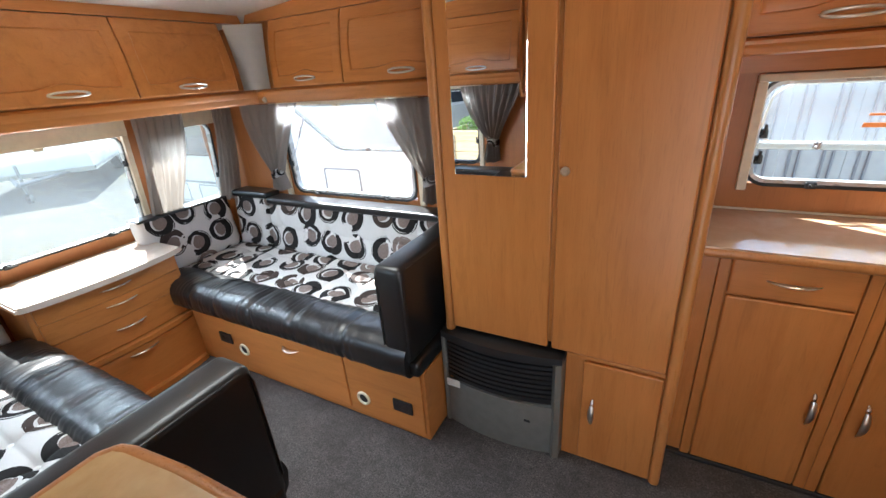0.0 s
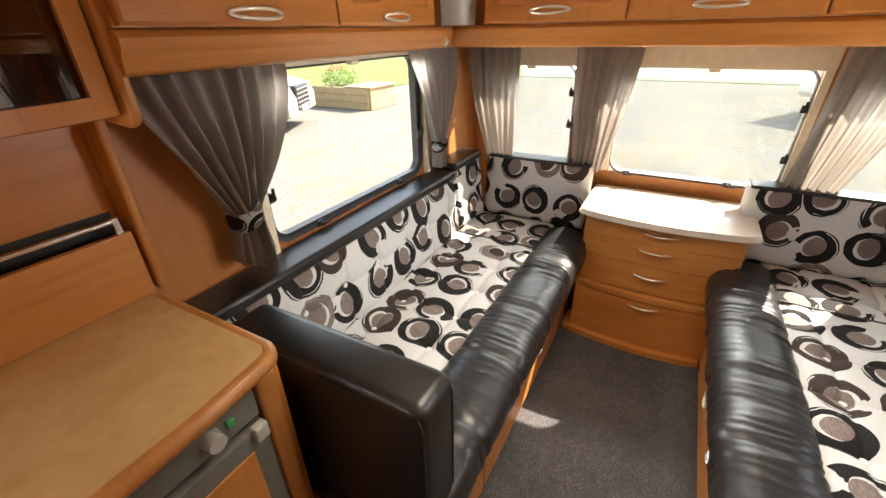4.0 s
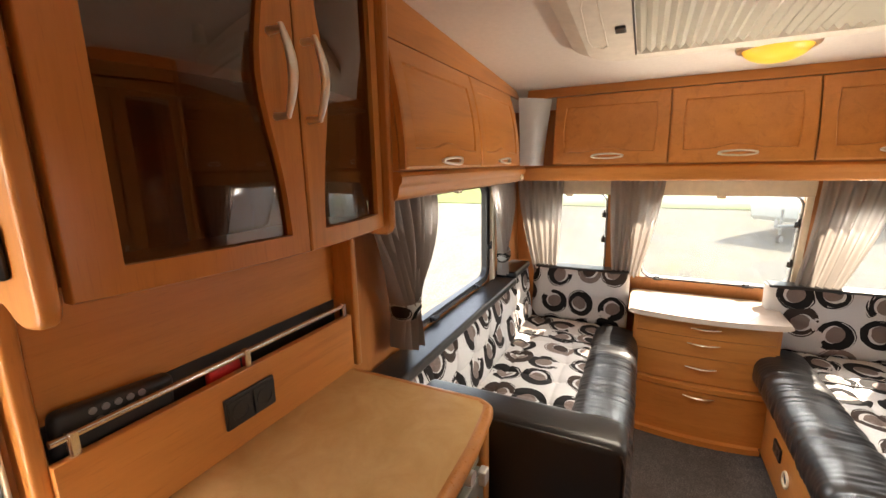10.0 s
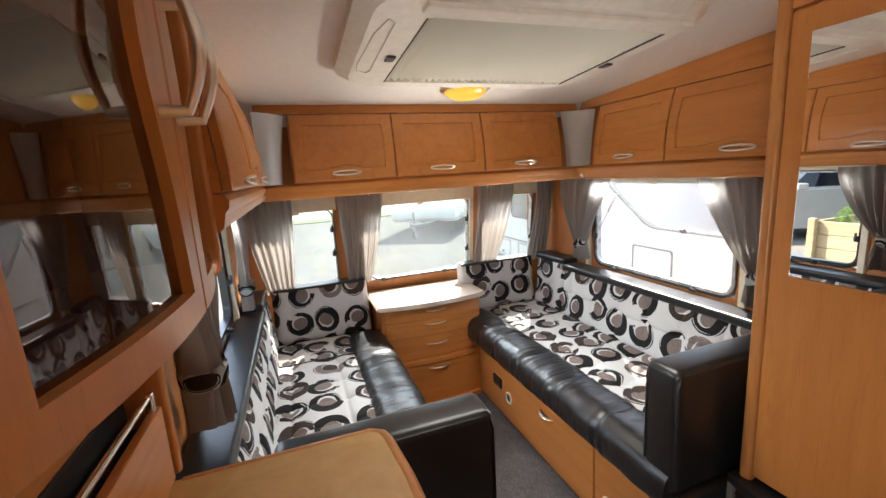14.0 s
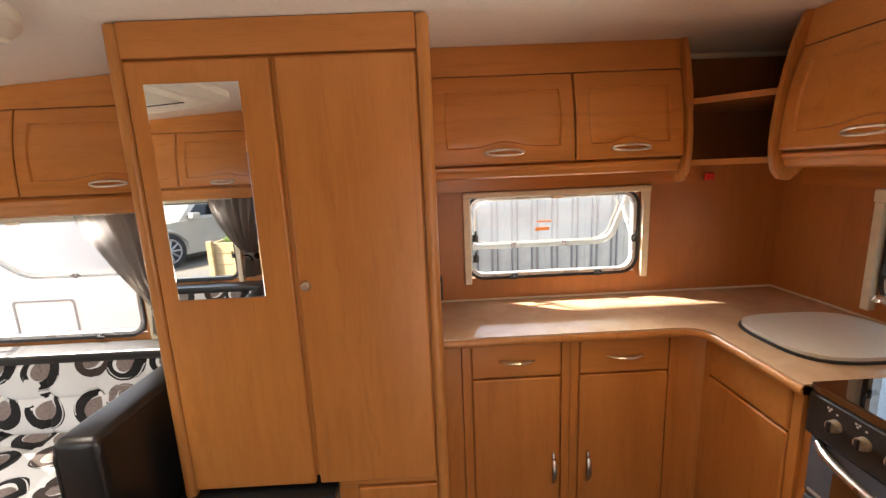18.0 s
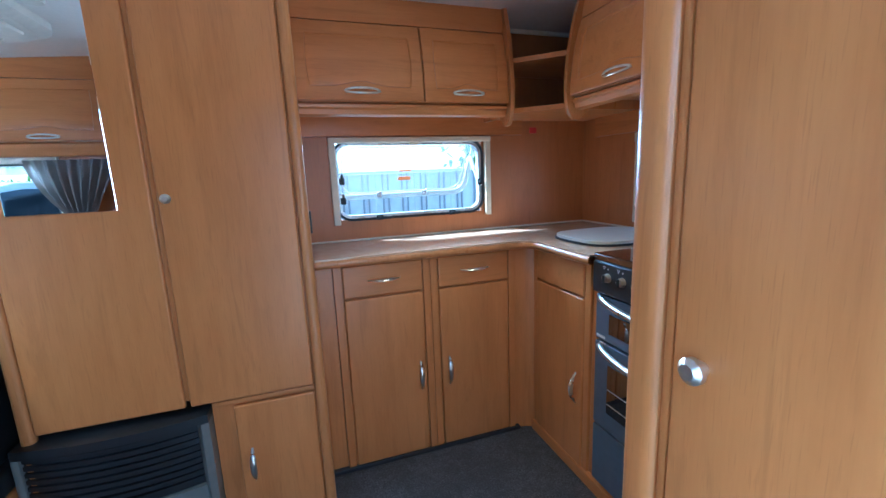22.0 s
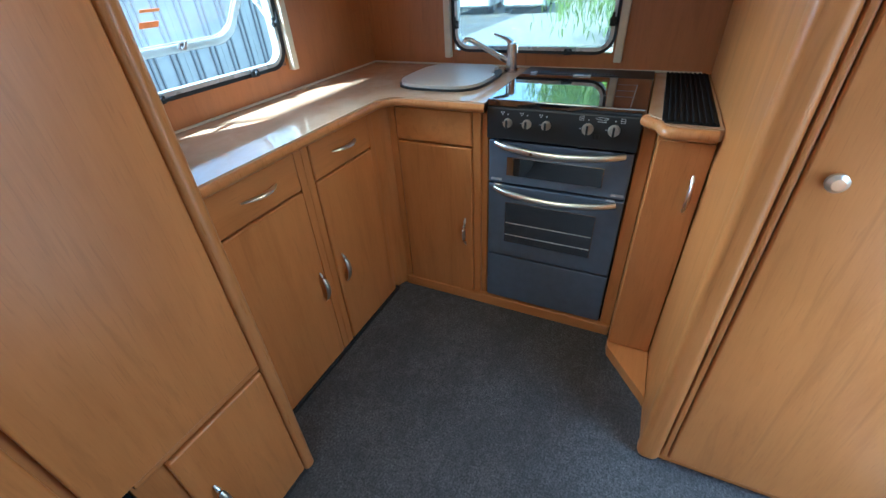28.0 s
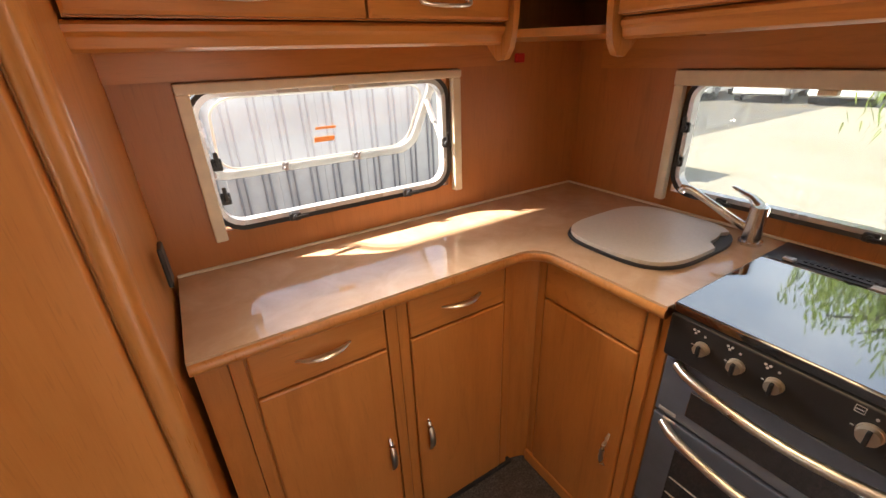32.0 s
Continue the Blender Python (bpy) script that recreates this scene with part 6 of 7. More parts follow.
for yy, zz in ((1.205, 0.856), (1.139, 0.857), (1.074, 0.858), (0.942, 0.859), (0.863, 0.861)):
    kr = 0.0165 if yy < 1.0 else 0.014
    kb = part("control_knob", cyl(C((1.0785, yy, zz), (1.072, yy, zz), kr * 1.12, kr * 1.08, 24), (1.072, yy, zz), (1.062, yy, zz), kr, kr * 0.93, 24), KNOBSILVER, ov, "round bronze-silver dial", smooth=40)
    part("grip", B(1.054, 1.063, yy - 0.0032, yy + 0.0032, zz - kr * 0.92, zz + kr * 0.92, 0.0012), BLACKPL, kb, "black finger grip")
    part("pointer", B(1.0768, 1.0785, yy + kr * 1.25, yy + kr * 1.25 + 0.005, zz - 0.001, zz + 0.001), SILVER, ov, "white pointer mark")
    part("mark", C((1.0768, yy, zz + 0.029), (1.0785, yy, zz + 0.029), 0.0025, n=10), SILVER, ov, "small white dot")
for yy in (1.224, 1.158, 1.093):
    for da, dz in ((-0.004, 0.0), (0.004, 0.0), (0.0, -0.006)):
        part("symbol", C((1.0768, yy + da, 0.891 + dz), (1.0785, yy + da, 0.891 + dz), 0.0026, n=10), SILVER, ov, "white burner symbol")
for yy in (0.964, 0.841):
    part("symbol", band(bmesh.new(), rrect(-0.007, 0.007, -0.007, 0.007, 0.001), rrect(-0.0057, 0.0057, -0.0057, 0.0057, 0.0008), wallframe((1.0785, yy, 0.892), (0, -1, 0), (0, 0, 1)), -0.001, 0.0012), SILVER, ov, "white oven symbol")
    part("symbol", B(1.0768, 1.0785, yy - 0.005, yy + 0.005, 0.891, 0.8925), SILVER, ov, "white oven symbol")
part("badge", sweep(bmesh.new(), [(1.0775, 0.903 + 0.019 * math.cos(a), 0.8945 + 0.0035 * math.sin(a)) for a in [math.pi * k / 12 for k in range(24)]], 0.0008, 6, closed=True), SILVER, ov, "silver oval badge")
part("badge", B(1.0768, 1.0785, 0.889, 0.915, 0.8835, 0.886), SILVER, ov, "small silver lettering bar")
for yy in (y0 + 0.035, y1 - 0.06):
    part("badge", B(1.0905, 1.0925, yy, yy + 0.03, 0.612, 0.618), SILVER, ov)

# narrow unit between the cooker and the washroom wall
NX = 1.0
nu = thing("narrow_unit", (1.3, 0.665, 0.0), "narrow tall beech unit with ribbed black mat on top", "cabinet")
part("body", B(NX + 0.016, 1.64, WY + 0.002, 0.738, 0.045, 0.886), WOOD_Z, nu)
nd = part("door", B(NX, NX + 0.016, WY + 0.004, 0.736, 0.05, 0.872, 0.005, 2), WOOD_Z, nu, smooth=40)
part("handle", bow_pull(wallframe((NX, 0.625, 0.72), (0, 0, 1), (0, 1, 0)), 0.06), SATIN, nd, "satin nickel bow handle", smooth=50)
loop = [(NX - 0.02, WY + 0.002), (XR - 0.002, WY + 0.002), (XR - 0.002, 0.778), (1.085, 0.778), (1.06, 0.765), (1.03, 0.735), (1.0, 0.728), (NX - 0.02, 0.71)]
part("top", prism(bmesh.new(), loop, Matrix.Translation((0, 0, 0.888)), 0.032), COUNTER, nu)
lo2 = [(1.075, 0.782), (1.06, 0.772), (1.035, 0.742), (1.0, 0.732), (NX - 0.02, 0.722), (NX - 0.027, 0.70), (NX - 0.027, WY + 0.012)]
part("edge_moulding", sweep(bmesh.new(), [(x, y, 0.902) for x, y in lo2], 0.0172, 10), OAK, nu, "rounded solid beech edge", smooth=60)
mt = thing("ribbed_mat", (1.33, 0.67, 0.92), "ribbed black rubber mat on the narrow worktop", "mat")
part("mat", B(1.0, 1.63, WY + 0.012, 0.735, 0.9205, 0.925, 0.002), MATBLACK, mt)
for k in range(9):
    yy = WY + 0.022 + k * 0.0155
    part("rib", B(1.004, 1.626, yy, yy + 0.007, 0.925, 0.9285, 0.001, 1), MATBLACK, mt)
bm = prism(bmesh.new(), [(NX + 0.02, 0.74), (0.98, 0.735), (0.80, 0.60), (0.78, WY + 0.002), (NX + 0.02, WY + 0.002)], Matrix.Identity(4), 0.045)
solid("plinth", bm, WOOD_X, "low beech step in front of the narrow unit", "trim", kind="structure")

# odds and ends in the kitchen
ks = thing("wall_socket", (0.17, 1.85, 1.03), "black socket on the wardrobe's flank", "socket")
part("plate", B(0.163, 0.173, 1.86, 1.92, 1.0, 1.09, 0.004), BLACKPL, ks)
hk = thing("hook", (1.6, 0.93, 1.42), "small black swivel hook above the rear window", "hook")
part("stem", C((1.635, 0.93, 1.425), (1.60, 0.93, 1.425), 0.008, n=10), BLACKPL, hk)
part("tip", C((1.60, 0.93, 1.425), (1.575, 0.915, 1.445), 0.007, n=10), BLACKPL, hk)
rt = thing("red_tag", (1.3, 2.09, 1.43), "small red plastic tag under the corner shelf", "tag")
part("body", B(1.29, 1.33, 2.06, 2.073, 1.405, 1.435, 0.005), RED, rt)

# ---- ceiling fittings ----
rl = thing("rooflight", (-1.25, 1.03, 1.85), "large white rooflight with pleated blind drawn across", "rooflight")
F = Matrix.Translation((0, 0, 0))


def on_roof(x, y, d):
    return Vector((x, y, ceil_z(x) - d))


def roof_band(outer, inner, d_out, d_in):
    bm = bmesh.new()
    n = len(outer)
    rows = [[bm.verts.new(on_roof(x, y, dd)) for x, y in lp] for lp, dd in ((outer, -0.004), (outer, d_out), (inner, d_in), (inner, -0.06))]
    for a, b in zip(rows, rows[1:]):
        for i in range(n):
            bm.faces.new((a[i], a[(i + 1) % n], b[(i + 1) % n], b[i]))
    return bm


def mid(o, i, f):
    return [(a[0] + (b[0] - a[0]) * f, a[1] + (b[1] - a[1]) * f) for a, b in zip(o, i)]


ro = rrect(-1.55, -0.785, 0.505, 1.51, 0.15)
ri = rrect(-1.50, -0.955, 0.692, 1.452, 0.015)
rm = mid(ro, ri, 0.25)
part("frame", roof_band(ro, rm, 0.03, 0.047), WHITE, rl, "white moulded frame", smooth=60)
bm = bmesh.new()
rows = [[bm.verts.new(on_roof(x, y, dd)) for x, y in lp] for lp, dd in ((rm, 0.047), (ri, 0.043), (ri, -0.03))]
for a, b in zip(rows, rows[1:]):
    for i in range(len(a)):
        bm.faces.new((a[i], a[(i + 1) % len(a)], b[(i + 1) % len(a)], b[i]))
part("inner_frame", bm, WHITE, rl, smooth=30)
bm = bmesh.new()
n = 56
rows = []
for i in range(n + 1):
    y = 0.693 + 0.758 * i / n
    dd = 0.040 if i % 2 else 0.026
    rows.append([bm.verts.new(on_roof(x, y, dd)) for x in (-1.499, -1.23, -0.956)])
for a, b in zip(rows, rows[1:]):
    for i in range(2):
        bm.faces.new((a[i], a[i + 1], b[i + 1], b[i]))
part("pleated_blind", bm, PLEAT, rl, "pale grey pleated blind")
part("blind_bar", B(-0.915, -0.865, 0.66, 1.47, 1.838, 1.875, 0.008, 2), WHITE, rl, "white blind pull bar", smooth=40)
for y in (0.657, 1.475):
    part("catch", B(-1.265, -1.215, y - 0.014, y + 0.014, ceil_z(-1.26) - 0.05, ceil_z(-1.26) - 0.042, 0.003), BLACKPL, rl, "small black catch")
for y in (0.6905, 1.4535):
    part("blind_guide", sweep(bmesh.new(), [on_roof(-1.495, y, 0.0425), on_roof(-0.96, y, 0.0425)], 0.003, 6), RUBBER, rl, "dark guide slot")
bm = sweep(bmesh.new(), [on_roof(-0.99, 0.615, 0.047), on_roof(-0.97, 0.595, 0.047), on_roof(-1.06, 0.575, 0.047), on_roof(-1.3, 0.565, 0.047), on_roof(-1.36, 0.572, 0.047), on_roof(-1.38, 0.6, 0.047), on_roof(-1.36, 0.615, 0.047)], 0.0022, 6, closed=True)
part("grip_recess", bm, WHITE, rl, "moulded finger grip", smooth=60)
bm = prism(bmesh.new(), rrect(-1.66, -0.86, 0.6, 1.5, 0.1), Matrix.Translation((0, 0, 1.99)), 0.01)
part("dome", bm, PLEAT, rl, "opal outer dome")

hv = thing("roof_vent", (0.705, 1.205, 1.87), "square white roof vent with amber ribbed dome", "roof vent")
ho = rrect(0.495, 0.915, 0.99, 1.42, 0.02)
hi_ = rrect(0.553, 0.862, 1.053, 1.358, 0.01)
hm = mid(ho, hi_, 0.3)
part("frame", roof_band(ho, hm, 0.010, 0.026), WHITE, hv, "white moulded frame", smooth=30)
bm = bmesh.new()
rows = [[bm.verts.new(on_roof(x, y, dd)) for x, y in lp] for lp, dd in ((hm, 0.026), (hi_, 0.022), (hi_, -0.045))]
for a, b in zip(rows, rows[1:]):
    for i in range(len(a)):
        bm.faces.new((a[i], a[(i + 1) % len(a)], b[(i + 1) % len(a)], b[i]))
part("inner_frame", bm, WHITE, hv, smooth=30)
bm = bmesh.new()
n = 44
rows = []
for i in range(n + 1):
    x = 0.548 + 0.318 * i / n
    dz = 0.012 if i % 2 else 0.0
    rows.append([bm.verts.new((x, y, 1.938 - dz)) for y in (1.048, 1.2, 1.363)])
for a, b in zip(rows, rows[1:]):
    for i in range(2):
        bm.faces.new((a[i], a[i + 1], b[i + 1], b[i]))
part("dome", bm, DOME, hv, "amber ribbed dome")
# added thin strips draw the pleats' shading as dark lines at each lower fold
for i in range(1, n, 2):
    x = 0.548 + 0.318 * i / n
    part("rib", B(x - 0.0009, x + 0.0009, 1.05, 1.36, 1.9225, 1.9262), FOLDSHADE, hv)
bm = bmesh.new()
sweep(bm, [(0.556, 1.262, 1.918), (0.7075, 1.205, 1.914), (0.86, 1.147, 1.918)], 0.0022, 6)
cyl(bm, (0.7075, 1.205, 1.908), (0.7075, 1.205, 1.918), 0.024, n=24)
part("spider", bm, WHITE, hv, "white cross arm with hub", smooth=40)
part("catch", cyl(cyl(bmesh.new(), (0.60, 1.372, 1.885), (0.60, 1.372, 1.872), 0.017, n=18), (0.60, 1.372, 1.872), (0.60, 1.372, 1.866), 0.009, n=14), WHITE, hv, "round white catch", smooth=40)
for x in (0.57, 0.66, 0.76):
    part("net_clip", B(x, x + 0.02, 1.346, 1.358, 1.884, 1.896, 0.002), WHITE, hv, "white net clip")
for k in range(6):
    part("vent_slot", B(0.8605, 0.8635, 1.075 + 0.046 * k, 1.113 + 0.046 * k, 1.8945, 1.8985), BLACKPL, hv, "dark vent slot")
part("slide", B(0.852, 0.8615, 1.056, 1.355, 1.907, 1.912), WHITE, hv, "white net slide")


def ceiling_lamp(x, y, r, mat, label):
    z = ceil_z(x)
    t = thing("ceiling_lamp", (x, y, z), label, "lamp", "ceiling lamps")
    bm = bmesh.new()
    pts = [(x + r * math.cos(2 * math.pi * k / 40), y + r * math.sin(2 * math.pi * k / 40), z - 0.012) for k in range(40)]
    sweep(bm, pts, 0.013, 8, closed=True)
    part("ring", bm, SATIN, t, "satin metal ring", smooth=60)
    bm = bmesh.new()
    rows = []
    for j in range(9):
        a = j / 8 * math.pi / 2
        rr, zz = (r - 0.004) * math.cos(a), z - 0.012 - 0.052 * math.sin(a)
        rows.append([bm.verts.new((x + max(rr, 0.0005) * math.cos(2 * math.pi * k / 40), y + max(rr, 0.0005) * math.sin(2 * math.pi * k / 40), zz)) for k in range(40)])
    for a, b in zip(rows, rows[1:]):
        for k in range(40):
            bm.faces.new((a[k], a[(k + 1) % 40], b[(k + 1) % 40], b[k]))
    part("shade", bm, mat, t, "amber glass shade", smooth=60)
    return t


ceiling_lamp(0.285, 1.03, 0.10, LIT, "round amber glass ceiling lamp, lit, in a satin ring")
ceiling_lamp(-1.69, 1.10, 0.10, AMBER, "round amber glass ceiling lamp in the lounge")
sm = thing("smoke_alarm", (-0.72, 1.03, 1.88), "round white smoke alarm on the ceiling", "smoke alarm")
part("body", cyl(cyl(bmesh.new(), (-0.665, 1.02, 1.9075), (-0.665, 1.02, 1.866), 0.030, n=28), (-0.665, 1.02, 1.866), (-0.665, 1.02, 1.85), 0.036, 0.032, 28), WHITE, sm, smooth=40)
for a, b in (((-1.93, 0.178, 1.395), LN), ((-1.93, 1.942, 1.395), LO)):
    s = 1 if a[1] < 1 else -1
    t = thing("spot_lamp", a, "small round satin spot lamp under the locker pelmet", "lamp", "pelmet spot lamps")
    part("body", cyl(bmesh.new(), (a[0], a[1] + s * 0.012, 1.41), (a[0], a[1] + s * 0.028, 1.4), 0.017, 0.012, 18), ALU, t, smooth=40)


# ---- outside ----
GZ = -0.50
m = Mat("pale_gravel", (0.12, 0.115, 0.105), 0.95, 0.0, 0.2)
g1 = m.node("ShaderNodeTexVoronoi", Scale=95.0)
m.link(m.coords(), g1.inputs["Vector"])
g2 = m.noise(m.coords(), 0.45, 5.0, 0.6)
c = m.ramp(m.noise(m.coords(), 24.0, 3.0, 0.7), [(0.30, (0.045, 0.045, 0.044)), (0.5, (0.095, 0.095, 0.09)), (0.70, (0.17, 0.167, 0.157))])
straw = m.ramp(m.noise(m.coords(), 18.0, 3.0, 0.7), [(0.3, (0.115, 0.09, 0.04)), (0.7, (0.25, 0.20, 0.10))])
g3 = m.noise(m.coords((1, 2.2, 1)), 1.1, 6.0, 0.72)
c = m.mix(m.math("MULTIPLY", m.step(g2, 0.45, 0.7), 0.6), c, (0.15, 0.13, 0.09))
stones = m.node("ShaderNodeTexVoronoi", Scale=38.0)
m.link(m.coords(), stones.inputs["Vector"])
c = m.mix(m.math("MULTIPLY", stones.outputs["Color"], 0.4), c, (0.21, 0.207, 0.20))
m.color(m.mix(m.math("MULTIPLY", m.step(g3, 0.48, 0.66), 0.55), c, straw))
m.bump(g1.outputs["Distance"], 0.35, 0.012)
GRAVEL = m.m
m = Mat("cream_yard_gravel", (0.34, 0.32, 0.27), 0.95, 0.0, 0.2)
g2 = m.noise(m.coords(), 0.6, 5.0, 0.65)
c = m.ramp(m.noise(m.coords(), 22.0, 3.0, 0.7), [(0.32, (0.20, 0.187, 0.155)), (0.68, (0.35, 0.33, 0.285))])
m.color(m.mix(m.math("MULTIPLY", m.step(g2, 0.45, 0.68), 0.5), c, (0.24, 0.22, 0.16)))
m.bump(m.noise(m.coords(), 30.0, 3.0), 0.3, 0.012)
YARD = m.m
m = Mat("mown_grass", (0.07, 0.12, 0.03), 0.9, 0.0, 0.2)
gn = m.noise(m.coords(), 3.0, 6.0, 0.7)
m.color(m.ramp(gn, [(0.3, (0.06, 0.095, 0.022)), (0.6, (0.125, 0.165, 0.05)), (0.8, (0.20, 0.19, 0.08))]))
m.bump(m.noise(m.coords(), 60.0, 3.0), 0.8, 0.03)
GRASS = m.m
PINE = wood("pale_treated_pine", "x", (0.30, 0.21, 0.10), (0.44, 0.34, 0.19), 0.75, 1.6)
PAINT = plain("white_van_gelcoat", (0.90, 0.91, 0.86), 0.25, grain=0.03, scale=4)
SILVERCAR = plain("champagne_silver_car_paint", (0.34, 0.33, 0.30), 0.3, 0.35, grain=0.05, scale=3)
WHITECAR = plain("white_car_paint", (0.75, 0.75, 0.75), 0.25, grain=0.03, scale=3)
DARKGLASS = Mat("dark_vehicle_glass", (0.02, 0.024, 0.028), 0.05, 0.0, 0.7).m
TYRE = plain("tyre_rubber", (0.018, 0.018, 0.018), 0.8, bump=0.2)
CHARCOAL = plain("charcoal_cladding", (0.028, 0.032, 0.042), 0.6, grain=0.1, scale=8)
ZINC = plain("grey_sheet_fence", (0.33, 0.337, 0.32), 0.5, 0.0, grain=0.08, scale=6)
# the same sheet darkened, so the ribs' shade sits in their colour
ZINCSHADE = plain("grey_sheet_shaded_rib", (0.17, 0.175, 0.18), 0.5)
BINGREEN = plain("green_bin_plastic", (0.05, 0.14, 0.09), 0.5)
STEEL = plain("galvanised_steel", (0.30, 0.31, 0.32), 0.4, 0.7)


def leafmat(name, a, b):
    m = Mat(name, a, 0.55, 0.0, 0.3)
    g = m.t.nodes.new("ShaderNodeNewGeometry")
    m.color(m.ramp(g.outputs["Random Per Island"], [(0.0, a), (1.0, b)]))
    tl = m.t.nodes.new("ShaderNodeBsdfTranslucent")
    tl.inputs["Color"].default_value = rgb(*[min(1, 1.6 * k) for k in b])
    mx = m.t.nodes.new("ShaderNodeMixShader")
    mx.inputs[0].default_value = 0.5
    m.link(m.b.outputs[0], mx.inputs[1])
    m.link(tl.outputs[0], mx.inputs[2])
    m.link(mx.outputs[0], m.t.nodes["Material Output"].inputs[0])
    return m.m


YUCCA = leafmat("yucca_leaf", (0.07, 0.12, 0.02), (0.16, 0.22, 0.05))
BUSH = leafmat("herb_leaf", (0.05, 0.10, 0.02), (0.11, 0.18, 0.04))
WILLOW = leafmat("willow_leaf", (0.12, 0.20, 0.04), (0.27, 0.34, 0.09))
TREE = leafmat("tree_leaf", (0.035, 0.07, 0.018), (0.09, 0.14, 0.035))
BARK = plain("grey_bark", (0.10, 0.08, 0.06), 0.9, grain=0.3, scale=12, bump=0.5)
PINK = leafmat("pink_petal", (0.5, 0.08, 0.1), (0.65, 0.2, 0.15))

solid("ground", B(-150, 150, -150, 150, GZ - 0.3, GZ), GRAVEL, "pale gravel yard with dry straw patches", "ground", kind="structure")
solid("yard", B(2.6, 26.2, -14, 6.3, GZ - 0.1, GZ + 0.005), YARD, "pale cream gravel turning yard behind the van", "ground", kind="structure")
bm = bmesh.new()
for (x0, x1, y0, y1) in ((-60, -19.5, -40, 40), (-19.5, -11.6, -40, -9.0), (26, 120, -60, 60)):
    box(bm, x0, x1, y0, y1, GZ - 0.1, GZ + 0.035)
solid("lawn", bm, GRASS, "mown green lawn beyond the yard", "grass", kind="structure")


def blade(bm, root, tip, width, droop=0.0, n=4):
    root, tip = Vector(root), Vector(tip)
    d = tip - root
    s = d.cross(Vector((0, 0, 1)))
    s = s.normalized() * width if s.length > 1e-6 else Vector((width, 0, 0))
    prev = None
    for i in range(n + 1):
        f = i / n
        p = root + d * f - Vector((0, 0, droop * f * f))
        w = s * (1 - f) ** 0.6 * (0.6 + 0.4 * math.sin(math.pi * min(1, f * 1.5)))
        row = (bm.verts.new(p - w), bm.verts.new(p + w)) if i < n else (bm.verts.new(p),)
        if prev:
            bm.faces.new((prev[0], prev[1], row[1], row[0]) if len(row) == 2 else (prev[0], prev[1], row[0]))
        prev = row


def leaves(bm, centre, radii, count, size, rnd, hang=0.0):
    for _ in range(count):
        a, b = rnd.uniform(0, 2 * math.pi), math.acos(rnd.uniform(-1, 1))
        r = rnd.uniform(0.55, 1.0)
        p = Vector((centre[0] + radii[0] * r * math.sin(b) * math.cos(a), centre[1] + radii[1] * r * math.sin(b) * math.sin(a), centre[2] + radii[2] * r * math.cos(b)))
        d = Vector((rnd.uniform(-1, 1), rnd.uniform(-1, 1), rnd.uniform(-1, 1) - hang)).normalized() * size * rnd.uniform(0.6, 1.3)
        blade(bm, p, p + d, size * 0.28, 0.0, 2)


# timber planter with plants
pl = thing("planter_box", (-1.5, -5.5, GZ), "raised pale pine planter box with posts beside the drive", "planter", "timber planters")
for k in range(4):
    z = GZ + 0.012 + k * 0.212
    for x0, x1 in ((-4.05, -2.4), (-2.4, -0.6), (-0.6, 1.3), (1.3, 3.0)):
        part("board", B(x0 + 0.004, x1 - 0.004, -5.05, -5.0, z, z + 0.205, 0.006, 1), PINE, pl)
    part("board", B(-4.06, -4.01, -6.0, -5.05, z, z + 0.205, 0.006, 1), PINE, pl)
for x in (-4.03, -2.4, -0.6, 1.3):
    part("post", B(x - 0.05, x + 0.05, -5.0, -4.91, GZ, 0.40, 0.008, 1), PINE, pl)
part("soil", B(-4.0, 3.0, -6.0, -5.06, GZ, 0.27), BARK, pl)
yk = thing("yucca", (-1.0, -5.45, 0.27), "spiky green yucca plant growing in the planter", "plant")
bm = bmesh.new()
rnd = random.Random(4)
for _ in range(150):
    a, e = rnd.uniform(0, 2 * math.pi), rnd.uniform(0.05, 1.5)
    L = rnd.uniform(0.75, 1.25)
    root = Vector((-1.0, -5.45, 0.42 + rnd.uniform(0, 0.25)))
    blade(bm, root, root + Vector((math.cos(a) * math.cos(e), math.sin(a) * math.cos(e), math.sin(e))) * L, 0.02, 0.12 * math.cos(e), 5)
part("leaves", bm, YUCCA, yk)
part("trunk", C((-1.0, -5.45, 0.25), (-1.0, -5.45, 0.62), 0.07, 0.05, 10), BARK, yk)
for cx, cy, rr, nm, mat, lab in ((-3.3, -5.5, 0.3, "herb_bush", BUSH, "bushy green herb growing in the planter"), (-3.75, -5.45, 0.24, "herb_bush", BUSH, "bushy green herb growing in the planter"), (-2.2, -5.5, 0.25, "agave", YUCCA, "small green agave growing in the planter"), (-1.65, -5.4, 0.22, "agave", YUCCA, "small green agave growing in the planter")):
    t = thing(nm, (cx, cy, 0.27), lab, "plant", "planter plants")
    bm = bmesh.new()
    rnd = random.Random(int(cx * 100))
    if nm == "agave":
        for _ in range(40):
            a, e = rnd.uniform(0, 2 * math.pi), rnd.uniform(0.2, 1.4)
            blade(bm, (cx, cy, 0.3), (cx + rr * math.cos(a) * math.cos(e), cy + rr * math.sin(a) * math.cos(e), 0.3 + rr * 1.2 * math.sin(e)), 0.025, 0.02)
    else:
        leaves(bm, (cx, cy, 0.38), (rr, rr, 0.22), 900, 0.05, rnd)
    part("leaves", bm, mat, t)
sp = thing("stake", (-3.05, -5.7, 0.27), "leaning timber stake in the planter", "stake")
part("pole", C((-3.0, -5.6, 0.27), (-3.6, -6.2, 1.7), 0.035, n=8), PINE, sp)

